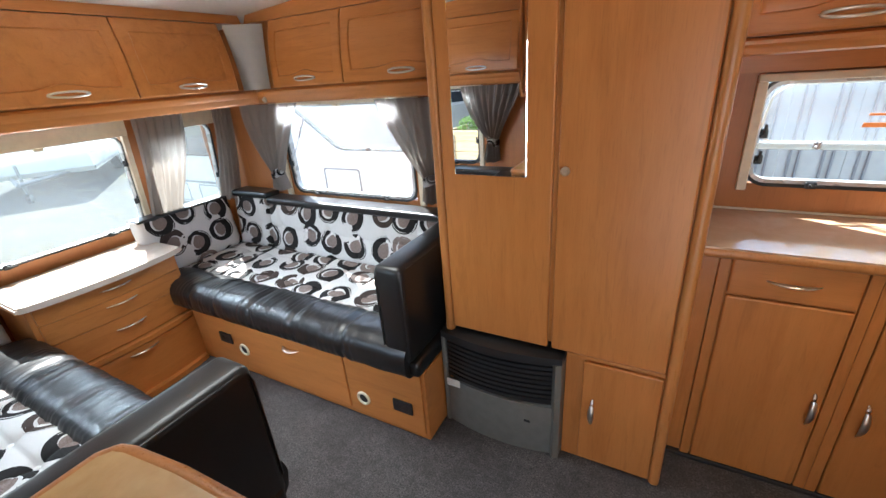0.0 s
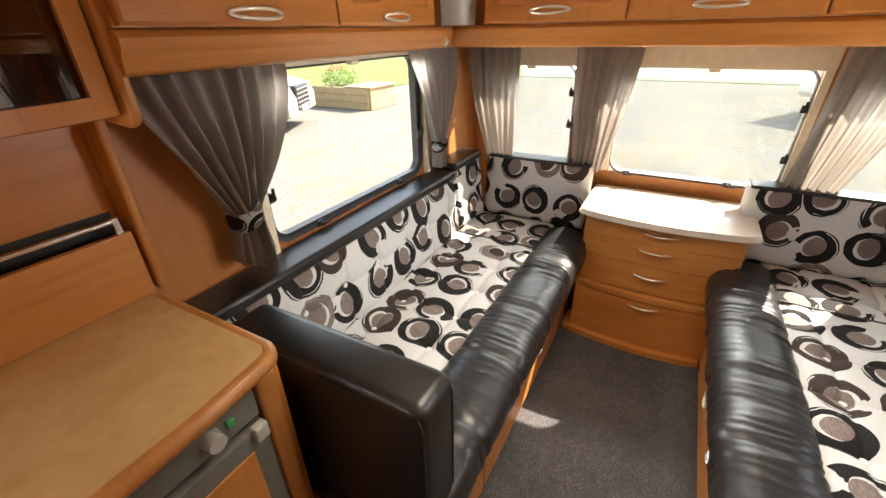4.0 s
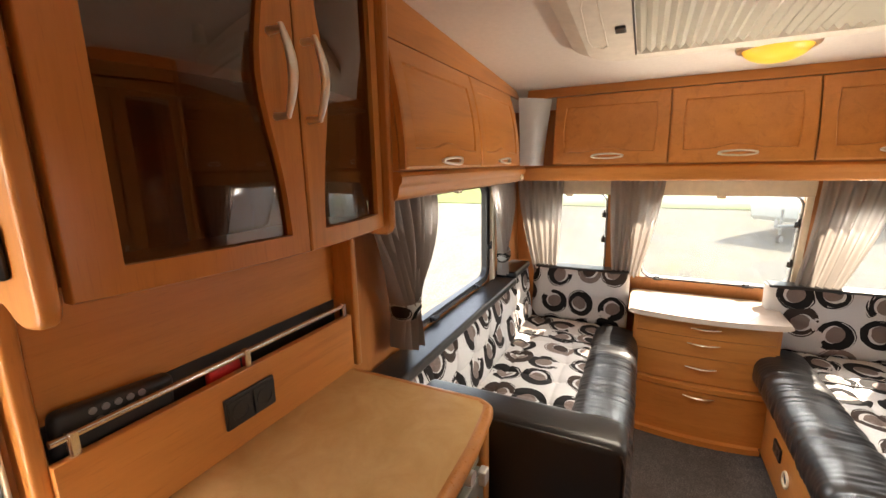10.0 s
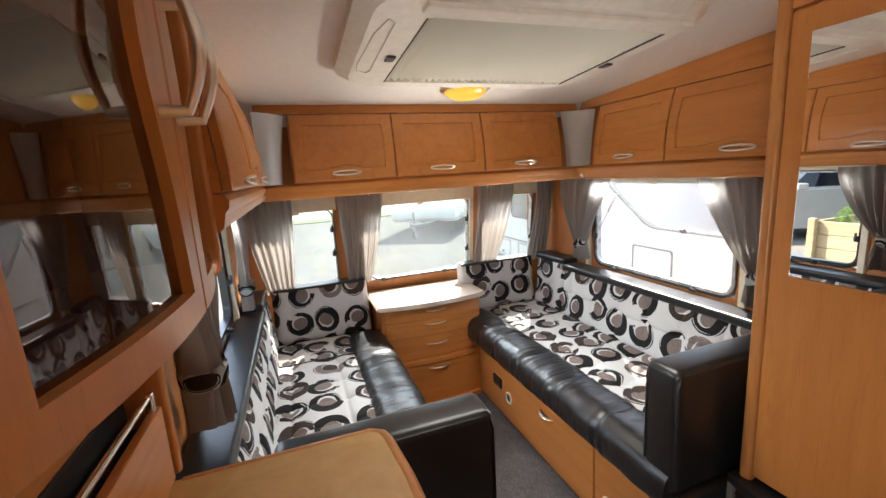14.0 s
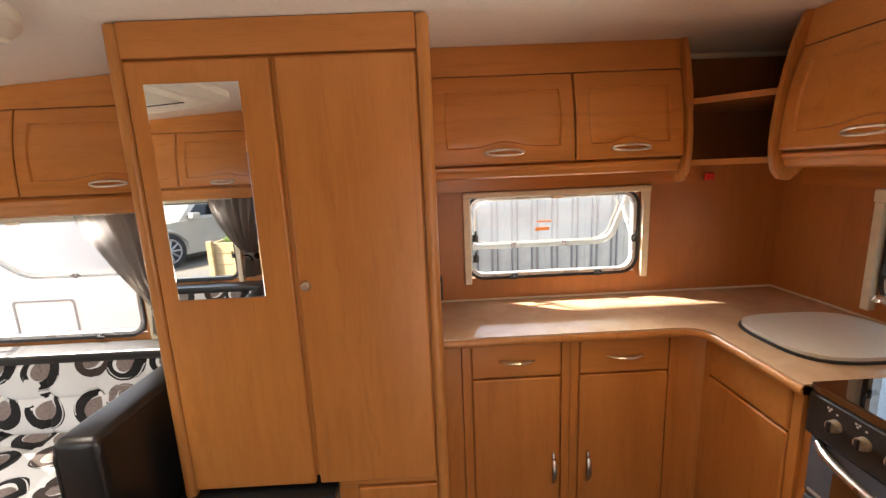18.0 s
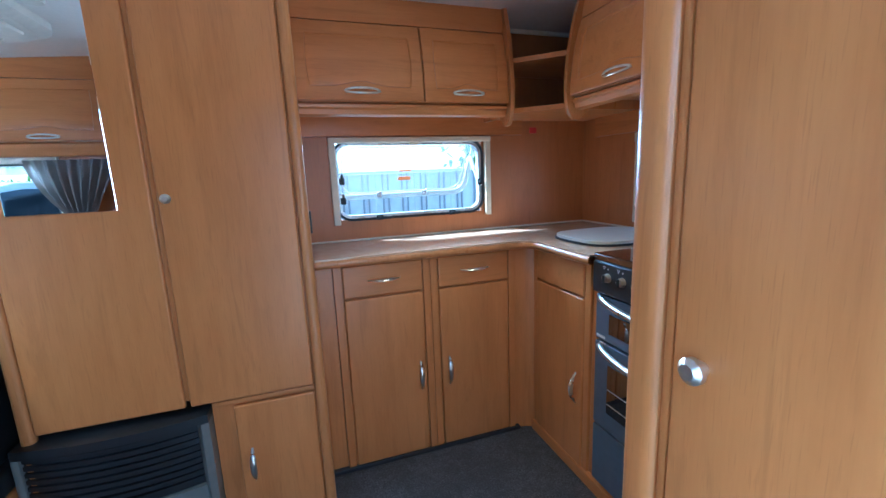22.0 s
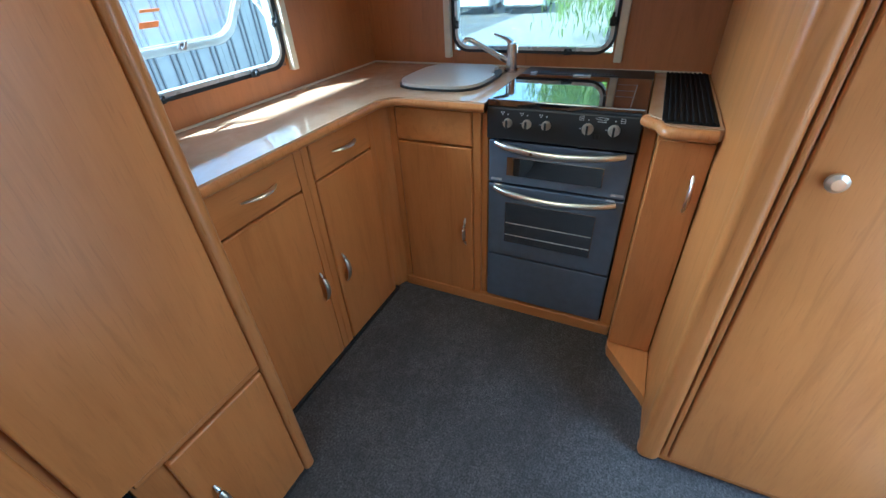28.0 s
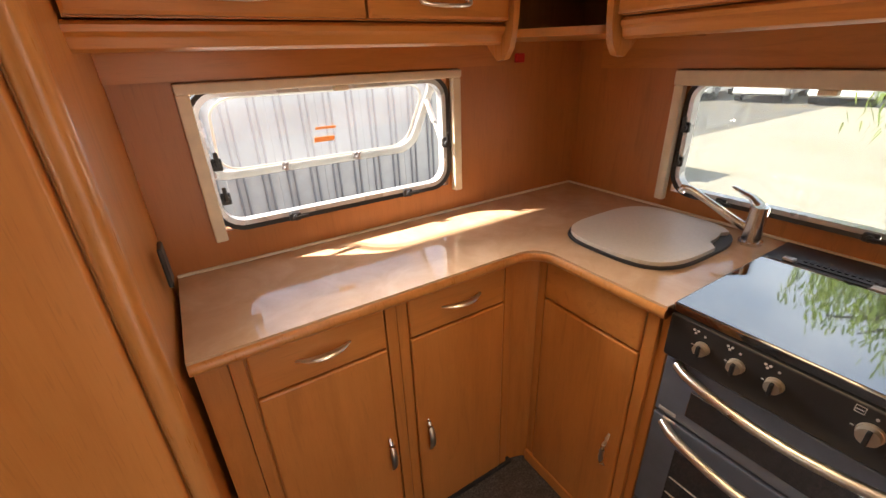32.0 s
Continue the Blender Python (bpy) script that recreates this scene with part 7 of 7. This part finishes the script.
p2 = thing("planter_box", (-10.3, -7.2, GZ), "low pine planter with pink flowers at the lawn's edge", "planter", "timber planters")
for k in range(3):
    z = GZ + 0.01 + 0.19 * k
    part("board", B(-9.82, -9.76, -8.6, -6.5, z, z + 0.182, 0.006, 1), PINE, p2)
    part("board", B(-11.0, -9.82, -6.5, -6.45, z, z + 0.182, 0.006, 1), PINE, p2)
part("soil", B(-11.0, -9.82, -8.6, -6.5, GZ, 0.02), BARK, p2)
part("lid_board", B(-11.0, -9.75, -7.3, -6.4, 0.075, 0.11, 0.006, 1), PINE, p2)
bm = bmesh.new()
rnd = random.Random(8)
leaves(bm, (-10.4, -8.0, 0.25), (0.5, 0.6, 0.35), 700, 0.09, rnd)
t = thing("flower_bush", (-10.4, -8.0, 0.02), "green bush with pink flowers in the far planter", "plant")
part("leaves", bm, BUSH, t)
bm = bmesh.new()
leaves(bm, (-10.4, -8.2, 0.6), (0.4, 0.45, 0.18), 420, 0.06, rnd)
tagged(part("flowers", bm, PINK, t, "clusters of small pink flowers"), kind="stuff")

# charcoal shed and store behind the planter
sh = thing("shed", (-0.5, -12.5, GZ), "long charcoal clad shed with pale corrugated roof edge", "shed")
part("wall", B(-6.5, 7, -14, -11, GZ, 2.78), CHARCOAL, sh)
for k in range(18):
    x = -6.4 + k * 0.75
    part("batten", B(x, x + 0.05, -11, -10.97, GZ, 2.78), CHARCOAL, sh)
part("roof_edge", B(-6.8, 7.3, -14.2, -10.75, 2.79, 2.93, 0.02), STEEL, sh, "pale metal roof edge")
for k in range(40):
    x = -6.7 + k * 0.35
    part("roof_rib", C((x, -14.2, 2.94), (x, -10.74, 2.94), 0.035, n=6), STEEL, sh)
w = part("window", B(-3.6, -2.95, -11.03, -10.96, 2.02, 2.5), WHITE, sh, "small white-framed window")
part("pane", B(-3.53, -3.02, -10.96, -10.95, 2.09, 2.43), DARKGLASS, w)
st = thing("store", (-0.4, -9.0, GZ), "dark sheet-metal store with flat pale roof", "store")
part("wall", B(-3.05, 3.0, -9.6, -8.5, GZ, 1.86), CHARCOAL, st)
for k in range(26):
    x = -3.0 + k * 0.235
    part("rib", B(x, x + 0.035, -8.5, -8.47, GZ, 1.86), CHARCOAL, st)
part("roof", B(-3.2, 3.2, -9.8, -8.35, 1.88, 1.95, 0.01), STEEL, st, "flat pale roof")


def wheel(parent, c, r, axis, width=0.22, spokes=10):
    c, axis = Vector(c), Vector(axis).normalized()
    w = part("wheel", cyl(bmesh.new(), c - axis * width / 2, c + axis * width / 2, r, n=28), TYRE, parent, "black tyre", smooth=40)
    bm = bmesh.new()
    cyl(bm, c + axis * (width / 2 - 0.01), c + axis * (width / 2 + 0.012), r * 0.68, n=28)
    part("rim", bm, TYRE, w, "dark rim well", smooth=40)
    up = Vector((0, 0, 1))
    sd = axis.cross(up).normalized()
    bm = bmesh.new()
    for k in range(spokes):
        a = 2 * math.pi * k / spokes
        d = sd * math.cos(a) + up * math.sin(a)
        sweep(bm, [c + axis * (width / 2 + 0.014), c + axis * (width / 2 + 0.014) + d * r * 0.66], [0.03, 0.02], 6)
    ring = [c + axis * (width / 2 + 0.012) + (sd * math.cos(2 * math.pi * k / 28) + up * math.sin(2 * math.pi * k / 28)) * r * 0.68 for k in range(28)]
    sweep(bm, ring, 0.018, 6, closed=True)
    part("spokes", bm, STEEL, w, "silver alloy spokes")


def car(name, at_, heading, paint, label, length=4.9, width=1.92, height=1.85, wheel_r=0.39, suv=True):
    """A passenger car: body lofted from a side profile, cabin glass, wheels, lamps, grille."""
    h = Vector((math.cos(heading), math.sin(heading), 0))
    M = Matrix.Translation(at_) @ Matrix.Rotation(heading, 4, "Z")
    t = thing(name, at_, label, "car")
    L, W, H = length, width / 2, height
    prof = [(-L / 2, 0.35), (-L / 2, 0.75), (-L / 2 + 0.05, 1.05), (-L / 2 + 0.12, 1.12), (L * 0.17, 1.12), (L * 0.40, 1.04), (L * 0.48, 0.92), (L / 2, 0.7), (L / 2, 0.38), (L * 0.45, 0.27), (-L * 0.45, 0.27)]
    roof = [(-L / 2 + 0.14, 1.11), (-L / 2 + 0.33, H * 0.93), (-L / 2 + 0.6, H), (L * 0.02, H), (L * 0.10, H * 0.95), (L * 0.235, 1.11)]

    def loft(pr, w_of, inset):
        bm = bmesh.new()
        rows = []
        for s in (-1, -0.94, 0.94, 1):
            row = []
            for x, z in pr:
                k = 1.0 if abs(s) < 1 else 0.985
                row.append(bm.verts.new(M @ Vector((x * k, s * w_of(x, z), 0.3 + (z - 0.3) * (1.0 if abs(s) < 1 else 0.985)))))
            rows.append(row)
        n = len(pr)
        for a, b in zip(rows, rows[1:]):
            for i in range(n):
                bm.faces.new((a[i], a[(i + 1) % n], b[(i + 1) % n], b[i]))
        bm.faces.new(rows[0])
        bm.faces.new(rows[-1][::-1])
        return bm

    part("body", loft(prof, lambda x, z: W * (1 - 0.10 * max(0, (abs(x) / (L / 2)) ** 4) - 0.05 * max(0, z - 0.8)), 0), paint, t, smooth=30)
    part("cabin", loft(roof, lambda x, z: W * (0.95 - 0.22 * (z - 1.1)), 0), paint, t, smooth=30)
    side_glass = [(-L / 2 + 0.42, 1.17), (-L / 2 + 0.58, H * 0.9), (L * 0.0, H * 0.92), (L * 0.08, H * 0.89), (L * 0.19, 1.17)]
    for s in (-1, 1):
        loop = [M @ Vector((x, s * (W * (0.95 - 0.22 * (z - 1.1)) + 0.004), z)) for x, z in side_glass]
        bm = bmesh.new()
        bm.faces.new([bm.verts.new(p) for p in loop])
        bmesh.ops.solidify(bm, geom=bm.faces[:], thickness=0.008)
        part("side_window", bm, DARKGLASS, t, "dark side glass")
        part("mirror", B(L * 0.15, L * 0.19, s * W * 0.98, s * (W * 0.98 + 0.2), 1.13, 1.27, 0.03), paint, t, M=M, smooth=40)
        part("headlamp", B(L * 0.455, L * 0.485, s * W * 0.52, s * W * 0.86, 0.82, 0.93, 0.02), STEEL, t, "headlamp", M=M, smooth=40)
        part("tail_lamp", B(-L / 2 - 0.01, -L / 2 + 0.05, s * W * 0.55, s * W * 0.9, 0.85, 1.0, 0.02), RED, t, "red tail lamp", M=M)
    ws = [(L * 0.215, -W * 0.82, 1.13), (L * 0.215, W * 0.82, 1.13), (L * 0.105, W * 0.7, H * 0.925), (L * 0.105, -W * 0.7, H * 0.925)]
    rs = [(-L / 2 + 0.17, -W * 0.8, 1.17), (-L / 2 + 0.17, W * 0.8, 1.17), (-L / 2 + 0.31, W * 0.7, H * 0.9), (-L / 2 + 0.31, -W * 0.7, H * 0.9)]
    for nm, q, dx in (("windscreen", ws, 0.012), ("rear_window", rs, -0.012)):
        bm = bmesh.new()
        bm.faces.new([bm.verts.new(M @ (Vector(p) + Vector((dx, 0, 0.008)))) for p in q])
        bmesh.ops.solidify(bm, geom=bm.faces[:], thickness=0.008)
        part(nm, bm, DARKGLASS, t, "dark glass")
    part("grille", B(L * 0.47, L * 0.5 + 0.015, -W * 0.42, W * 0.42, 0.42, 0.95, 0.03), BLACKPL, t, "black grille", M=M)
    for k in range(5):
        z = 0.5 + 0.09 * k
        part("grille_bar", B(L * 0.5, L * 0.5 + 0.03, -W * 0.40, W * 0.40, z, z + 0.025, 0.006), STEEL, t, "chrome bar", M=M)
    part("plate", B(L * 0.5 + 0.015, L * 0.5 + 0.035, -0.2, 0.2, 0.42, 0.53), WHITE, t, "pale number plate", M=M)
    for x in (L * 0.30, -L * 0.29):
        for s in (-1, 1):
            c = M @ Vector((x, s * (W - 0.115), wheel_r))
            wheel(t, c, wheel_r, M.to_3x3() @ Vector((0, s, 0)))
            arch = bmesh.new()
            pts = [M @ Vector((x + (wheel_r + 0.06) * math.cos(a), s * (W + 0.0), wheel_r + (wheel_r + 0.06) * math.sin(a))) for a in [math.pi * k / 12 for k in range(13)]]
            sweep(arch, pts, 0.035, 6)
            part("wheel_arch", arch, BLACKPL if not suv else paint, t, smooth=50)
    return t


hd = radians(118)
hv_ = Vector((math.cos(hd), math.sin(hd), 0))
rt_ = Vector((hv_.y, -hv_.x, 0))
fw = Vector((-6.15, -6.95, GZ))
car("parked_suv", fw - hv_ * 5.15 * 0.30 - rt_ * 0.88, hd, SILVERCAR, "champagne silver off-road car parked nose towards the van", 5.15, 2.0, 1.9, 0.42)
car("parked_car", Vector((21.0, 8.9, GZ)), math.radians(10), WHITECAR, "white car parked across the yard by the fence", 4.4, 1.8, 1.5, 0.33)
car("parked_car", Vector((21.2, 6.5, GZ)), math.radians(8), WHITECAR, "white car parked across the yard by the fence", 4.4, 1.8, 1.5, 0.33)
car("parked_car", Vector((20.6, 11.4, GZ)), math.radians(10), WHITECAR, "white car parked across the yard by the fence", 4.4, 1.8, 1.5, 0.33)


def caravan(at_, heading, L, W, H, label, side_windows, stripe=True):
    """A touring caravan: rounded body, windows, stripes, wheel, drawbar."""
    M = Matrix.Translation(at_) @ Matrix.Rotation(heading, 4, "Z")
    t = thing("caravan", at_, label, "caravan", "parked caravans")
    prof = [(-L / 2, 0.42), (-L / 2 - 0.02, 1.2), (-L / 2 + 0.12, H - 0.25), (-L / 2 + 0.35, H - 0.03), (0, H), (L / 2 - 0.75, H - 0.05), (L / 2 - 0.35, H - 0.3), (L / 2 - 0.08, 1.35), (L / 2, 0.95), (L / 2 - 0.1, 0.5), (L / 2 - 0.25, 0.38)]
    bm = bmesh.new()
    rows = []
    for s, k in ((-1, 0.975), (-0.97, 1.0), (0.97, 1.0), (1, 0.975)):
        rows.append([bm.verts.new(M @ Vector((x * k, s * W / 2, 1.3 + (z - 1.3) * k))) for x, z in prof])
    n = len(prof)
    for a, b in zip(rows, rows[1:]):
        for i in range(n):
            bm.faces.new((a[i], a[(i + 1) % n], b[(i + 1) % n], b[i]))
    bm.faces.new(rows[0])
    bm.faces.new(rows[-1][::-1])
    part("body", bm, PAINT, t, smooth=35)
    for s in (-1, 1):
        F = M @ wallframe((0, s * W / 2, 0), (-s, 0, 0), (0, 0, 1))
        for u0, u1, v0, v1 in side_windows:
            uu0, uu1 = (u0, u1) if s < 0 else (-u1, -u0)
            part("window", prism(bmesh.new(), rrect(uu0, uu1, v0, v1, 0.08), F @ Matrix.Translation((0, 0, -0.005)), 0.02), DARKGLASS, t, "dark acrylic window", smooth=40)
            part("window_seal", band(bmesh.new(), rrect(uu0 - 0.02, uu1 + 0.02, v0 - 0.02, v1 + 0.02, 0.1), rrect(uu0, uu1, v0, v1, 0.08), F, -0.005, 0.024), RUBBER, t, smooth=40)
        part("waist_rail", B(-L / 2 + 0.1, L / 2 - 0.15, 0.80, 0.83, -0.01, 0.012, 0.004), STEEL, t, M=F)
        part("skirt_rail", B(-L / 2 + 0.1, L / 2 - 0.2, 0.44, 0.50, -0.01, 0.015, 0.004), STEEL, t, M=F)
        for h0, h1, z0, z1 in ((-1.35, -0.75, 0.5, 0.78), (1.05, 1.55, 0.55, 1.1), (-2.1, -1.6, 0.52, 0.78)):
            part("locker_hatch", band(bmesh.new(), rrect(h0, h1, z0, z1, 0.03), rrect(h0 + 0.015, h1 - 0.015, z0 + 0.015, z1 - 0.015, 0.03), F, -0.01, 0.006), ZINC, t, "grey framed locker hatch")
            part("hatch_lock", C(F @ Vector(((h0 + h1) / 2, z0 + 0.05, 0)), F @ Vector(((h0 + h1) / 2, z0 + 0.05, 0.012)), 0.018, n=12), BLACKPL, t)
        part("side_marker", B(L / 2 - 0.5, L / 2 - 0.42, 0.62, 0.66, 0, 0.02, 0.005), plain("amber_marker", (0.7, 0.2, 0.02), 0.4), t, "amber side marker", M=F)
        c = M @ Vector((-0.35, s * (W / 2 - 0.13), 0.33))
        wheel(t, c, 0.33, M.to_3x3() @ Vector((0, s, 0)), 0.2, 6)
    FF = M @ wallframe((L / 2 - 0.10, 0, 0), (0, 1, 0), (-0.45, 0, 1))
    part("front_window", prism(bmesh.new(), rrect(-0.85, 0.85, 1.32, 1.95, 0.1), FF, 0.03), DARKGLASS, t, "dark front window", smooth=40)
    bm = bmesh.new()
    for s in (-1, 1):
        sweep(bm, [M @ Vector((L / 2 - 0.4, s * 0.6, 0.42)), M @ Vector((L / 2 + 1.1, 0, 0.42))], 0.04, 8)
    sweep(bm, [M @ Vector((L / 2 + 0.85, 0, 0.0)), M @ Vector((L / 2 + 0.85, 0, 0.8))], 0.03, 8)
    part("drawbar", bm, STEEL, t, "steel drawbar with jockey wheel")
    wheel(t, M @ Vector((L / 2 + 0.85, 0, 0.1)), 0.1, M.to_3x3() @ Vector((0, 1, 0)), 0.06, 4)
    return t


caravan((-4.35, 4.75, GZ), 0.0 + math.pi, 5.2, 2.2, 2.55, "white touring caravan parked close alongside", [(0.7, 1.5, 1.2, 1.7)])
caravan((-14.95, 5.75, GZ), math.radians(-35), 5.5, 2.2, 2.55, "white caravan parked across the yard", [(-2.0, -0.9, 1.2, 1.75), (0.5, 1.6, 1.2, 1.75)])

# grey sheet fence behind the neighbouring pitch
fn = thing("sheet_fence", (3, 6.4, GZ), "grey ribbed sheet-metal fence", "fence")
for k in range(14):
    x = -3.0 + k * 0.6
    part("panel", B(x + 0.002, x + 0.598, 6.4, 6.42, GZ, 1.25), ZINC, fn)
    # ribs in the darkened sheet grey, their shading painted in
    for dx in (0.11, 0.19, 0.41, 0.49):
        part("rib", B(x + dx - 0.012, x + dx + 0.012, 6.372, 6.4, GZ, 1.25, 0.005, 1), ZINCSHADE, fn)
part("top_rail", B(-3.0, 5.4, 6.34, 6.44, 1.255, 1.29, 0.006), ZINC, fn)
bn = thing("wheelie_bin", (6.6, 5.0, GZ), "green wheeled rubbish bin standing in the yard", "bin")
loop = [(-0.27, 0.0), (0.27, 0.0), (0.33, 1.0), (-0.33, 1.0)]
part("body", prism(bmesh.new(), loop, wallframe((6.6, 5.3, GZ), (1, 0, 0), (0, 0, 1)), 0.62), BINGREEN, bn)
part("lid", B(6.24, 6.96, 4.62, 5.34, GZ + 1.0, GZ + 1.09, 0.03), BINGREEN, bn, smooth=40)
part("label", B(6.5, 6.62, 4.674, 4.679, GZ + 0.75, GZ + 0.85), WHITE, bn, "white label")
for s in (6.4, 6.8):
    wheel(bn, (s, 5.3, GZ + 0.1), 0.1, (1, 0, 0), 0.05, 4)

# willow, far fence and trees behind the yard
wl = thing("willow_tree", (11.6, 1.7, GZ), "weeping willow with long hanging green fronds", "tree")
part("trunk", sweep(bmesh.new(), [(11.6, 1.7, GZ), (11.55, 1.7, 0.8), (11.7, 1.65, 2.4), (11.6, 1.5, 4.2)], [0.32, 0.26, 0.22, 0.14], 10), BARK, wl, smooth=60)
limbs = bmesh.new()
crown = bmesh.new()
rnd = random.Random(12)
for k in range(95):
    a = rnd.uniform(0, 2 * math.pi)
    r = rnd.uniform(0.5, 2.3)
    top = Vector((11.6 + r * math.cos(a), 1.6 + r * math.sin(a), rnd.uniform(3.8, 5.0) - 0.25 * r))
    if k < 14:
        sweep(limbs, [(11.62, 1.6, 3.0), (Vector((11.62, 1.6, 3.6)) + top) / 2 + Vector((0, 0, 0.4)), top], [0.09, 0.05, 0.02], 6)
    for _ in range(5):
        p = top + Vector((rnd.uniform(-0.25, 0.25), rnd.uniform(-0.25, 0.25), 0))
        end = rnd.uniform(-0.2, 1.0)
        drift = Vector((0.25 * math.cos(a), 0.25 * math.sin(a), 0))
        steps = int((p.z - end) / 0.16)
        for i in range(steps):
            q = p + drift * (i / max(steps, 1)) - Vector((0, 0, 0.16 * i)) + Vector((rnd.uniform(-0.05, 0.05), rnd.uniform(-0.05, 0.05), 0))
            blade(crown, q, q + Vector((rnd.uniform(-0.1, 0.1), rnd.uniform(-0.1, 0.1), -0.2)), 0.022, 0.0, 2)
# the higher fronds that overhang the yard
for k in range(110):
    a = rnd.uniform(0, 2 * math.pi)
    r = 2.1 * math.sqrt(rnd.uniform(0.02, 1))
    top = Vector((12.0 + 0.9 * r * math.cos(a), 1.75 + r * math.sin(a), rnd.uniform(5.4, 6.9) - 0.3 * r))
    if k < 16:
        sweep(limbs, [(11.62, 1.6, 3.4), (Vector((11.62, 1.6, 4.4)) + top) / 2 + Vector((0, 0, 0.5)), top], [0.1, 0.06, 0.02], 6)
    for _ in range(5):
        p = top + Vector((rnd.uniform(-0.35, 0.35), rnd.uniform(-0.35, 0.35), 0))
        steps = int((p.z - rnd.uniform(1.7, 3.0)) / 0.2)
        for i in range(steps):
            q = p - Vector((0, 0, 0.2 * i)) + Vector((rnd.uniform(-0.08, 0.08), rnd.uniform(-0.08, 0.08), 0))
            blade(crown, q, q + Vector((rnd.uniform(-0.14, 0.14), rnd.uniform(-0.14, 0.14), -0.24)), 0.034, 0.0, 2)
part("limbs", limbs, BARK, wl, smooth=60)
part("crown", crown, WILLOW, wl)
ff = thing("post_fence", (24, 5, GZ), "low post and wire fence along the yard", "fence")
for k in range(14):
    y = -14 + 2.4 * k
    part("post", C((24.2, y, GZ), (24.2, y, GZ + 1.1), 0.06, n=8), PINE, ff)
for z in (0.3, 0.65, 1.0):
    part("wire", sweep(bmesh.new(), [(24.2, -14, GZ + z), (24.2, 17.2, GZ + z)], 0.012, 5), STEEL, ff)


def tree(x, y, h, seed):
    rnd = random.Random(seed)
    t = thing("tree", (x, y, GZ), "broad green tree beyond the yard", "tree", "far trees")
    tr = sweep(bmesh.new(), [(x, y, GZ), (x + 0.1, y, GZ + h * 0.3), (x, y + 0.2, GZ + h * 0.6)], [h * 0.035, h * 0.028, h * 0.015], 8)
    for k in range(6):
        a = k * 1.05 + rnd.uniform(0, 0.5)
        sweep(tr, [(x, y, GZ + h * 0.3), (x + 0.2 * h * math.cos(a), y + 0.2 * h * math.sin(a), GZ + h * 0.6)], [h * 0.018, h * 0.006], 6)
    part("trunk", tr, BARK, t, smooth=60)
    cr = bmesh.new()
    for k in range(26):
        a, r = rnd.uniform(0, 2 * math.pi), rnd.uniform(0, 0.32) * h
        c = (x + r * math.cos(a), y + r * math.sin(a), GZ + h * rnd.uniform(0.22, 0.95) - 0.3 * r)
        leaves(cr, c, (h * 0.13, h * 0.13, h * 0.1), 55, h * 0.05, rnd)
    part("crown", cr, TREE, t)


for k, (x, y, h) in enumerate(((30, -6, 7), (31, 0, 8), (29, 5, 7), (31, 10, 8), (30, 15, 7), (32, 21, 9), (-40, -14, 9), (-44, -4, 8), (-42, 6, 9), (-40, 15, 8), (-12, -24, 8), (-4, -19, 7), (3, -20, 8), (-20, -22, 8), (-1, 14, 7), (7, 15, 8), (14, 14, 8), (-9, 16, 8))):
    tree(x, y, h, 30 + k)
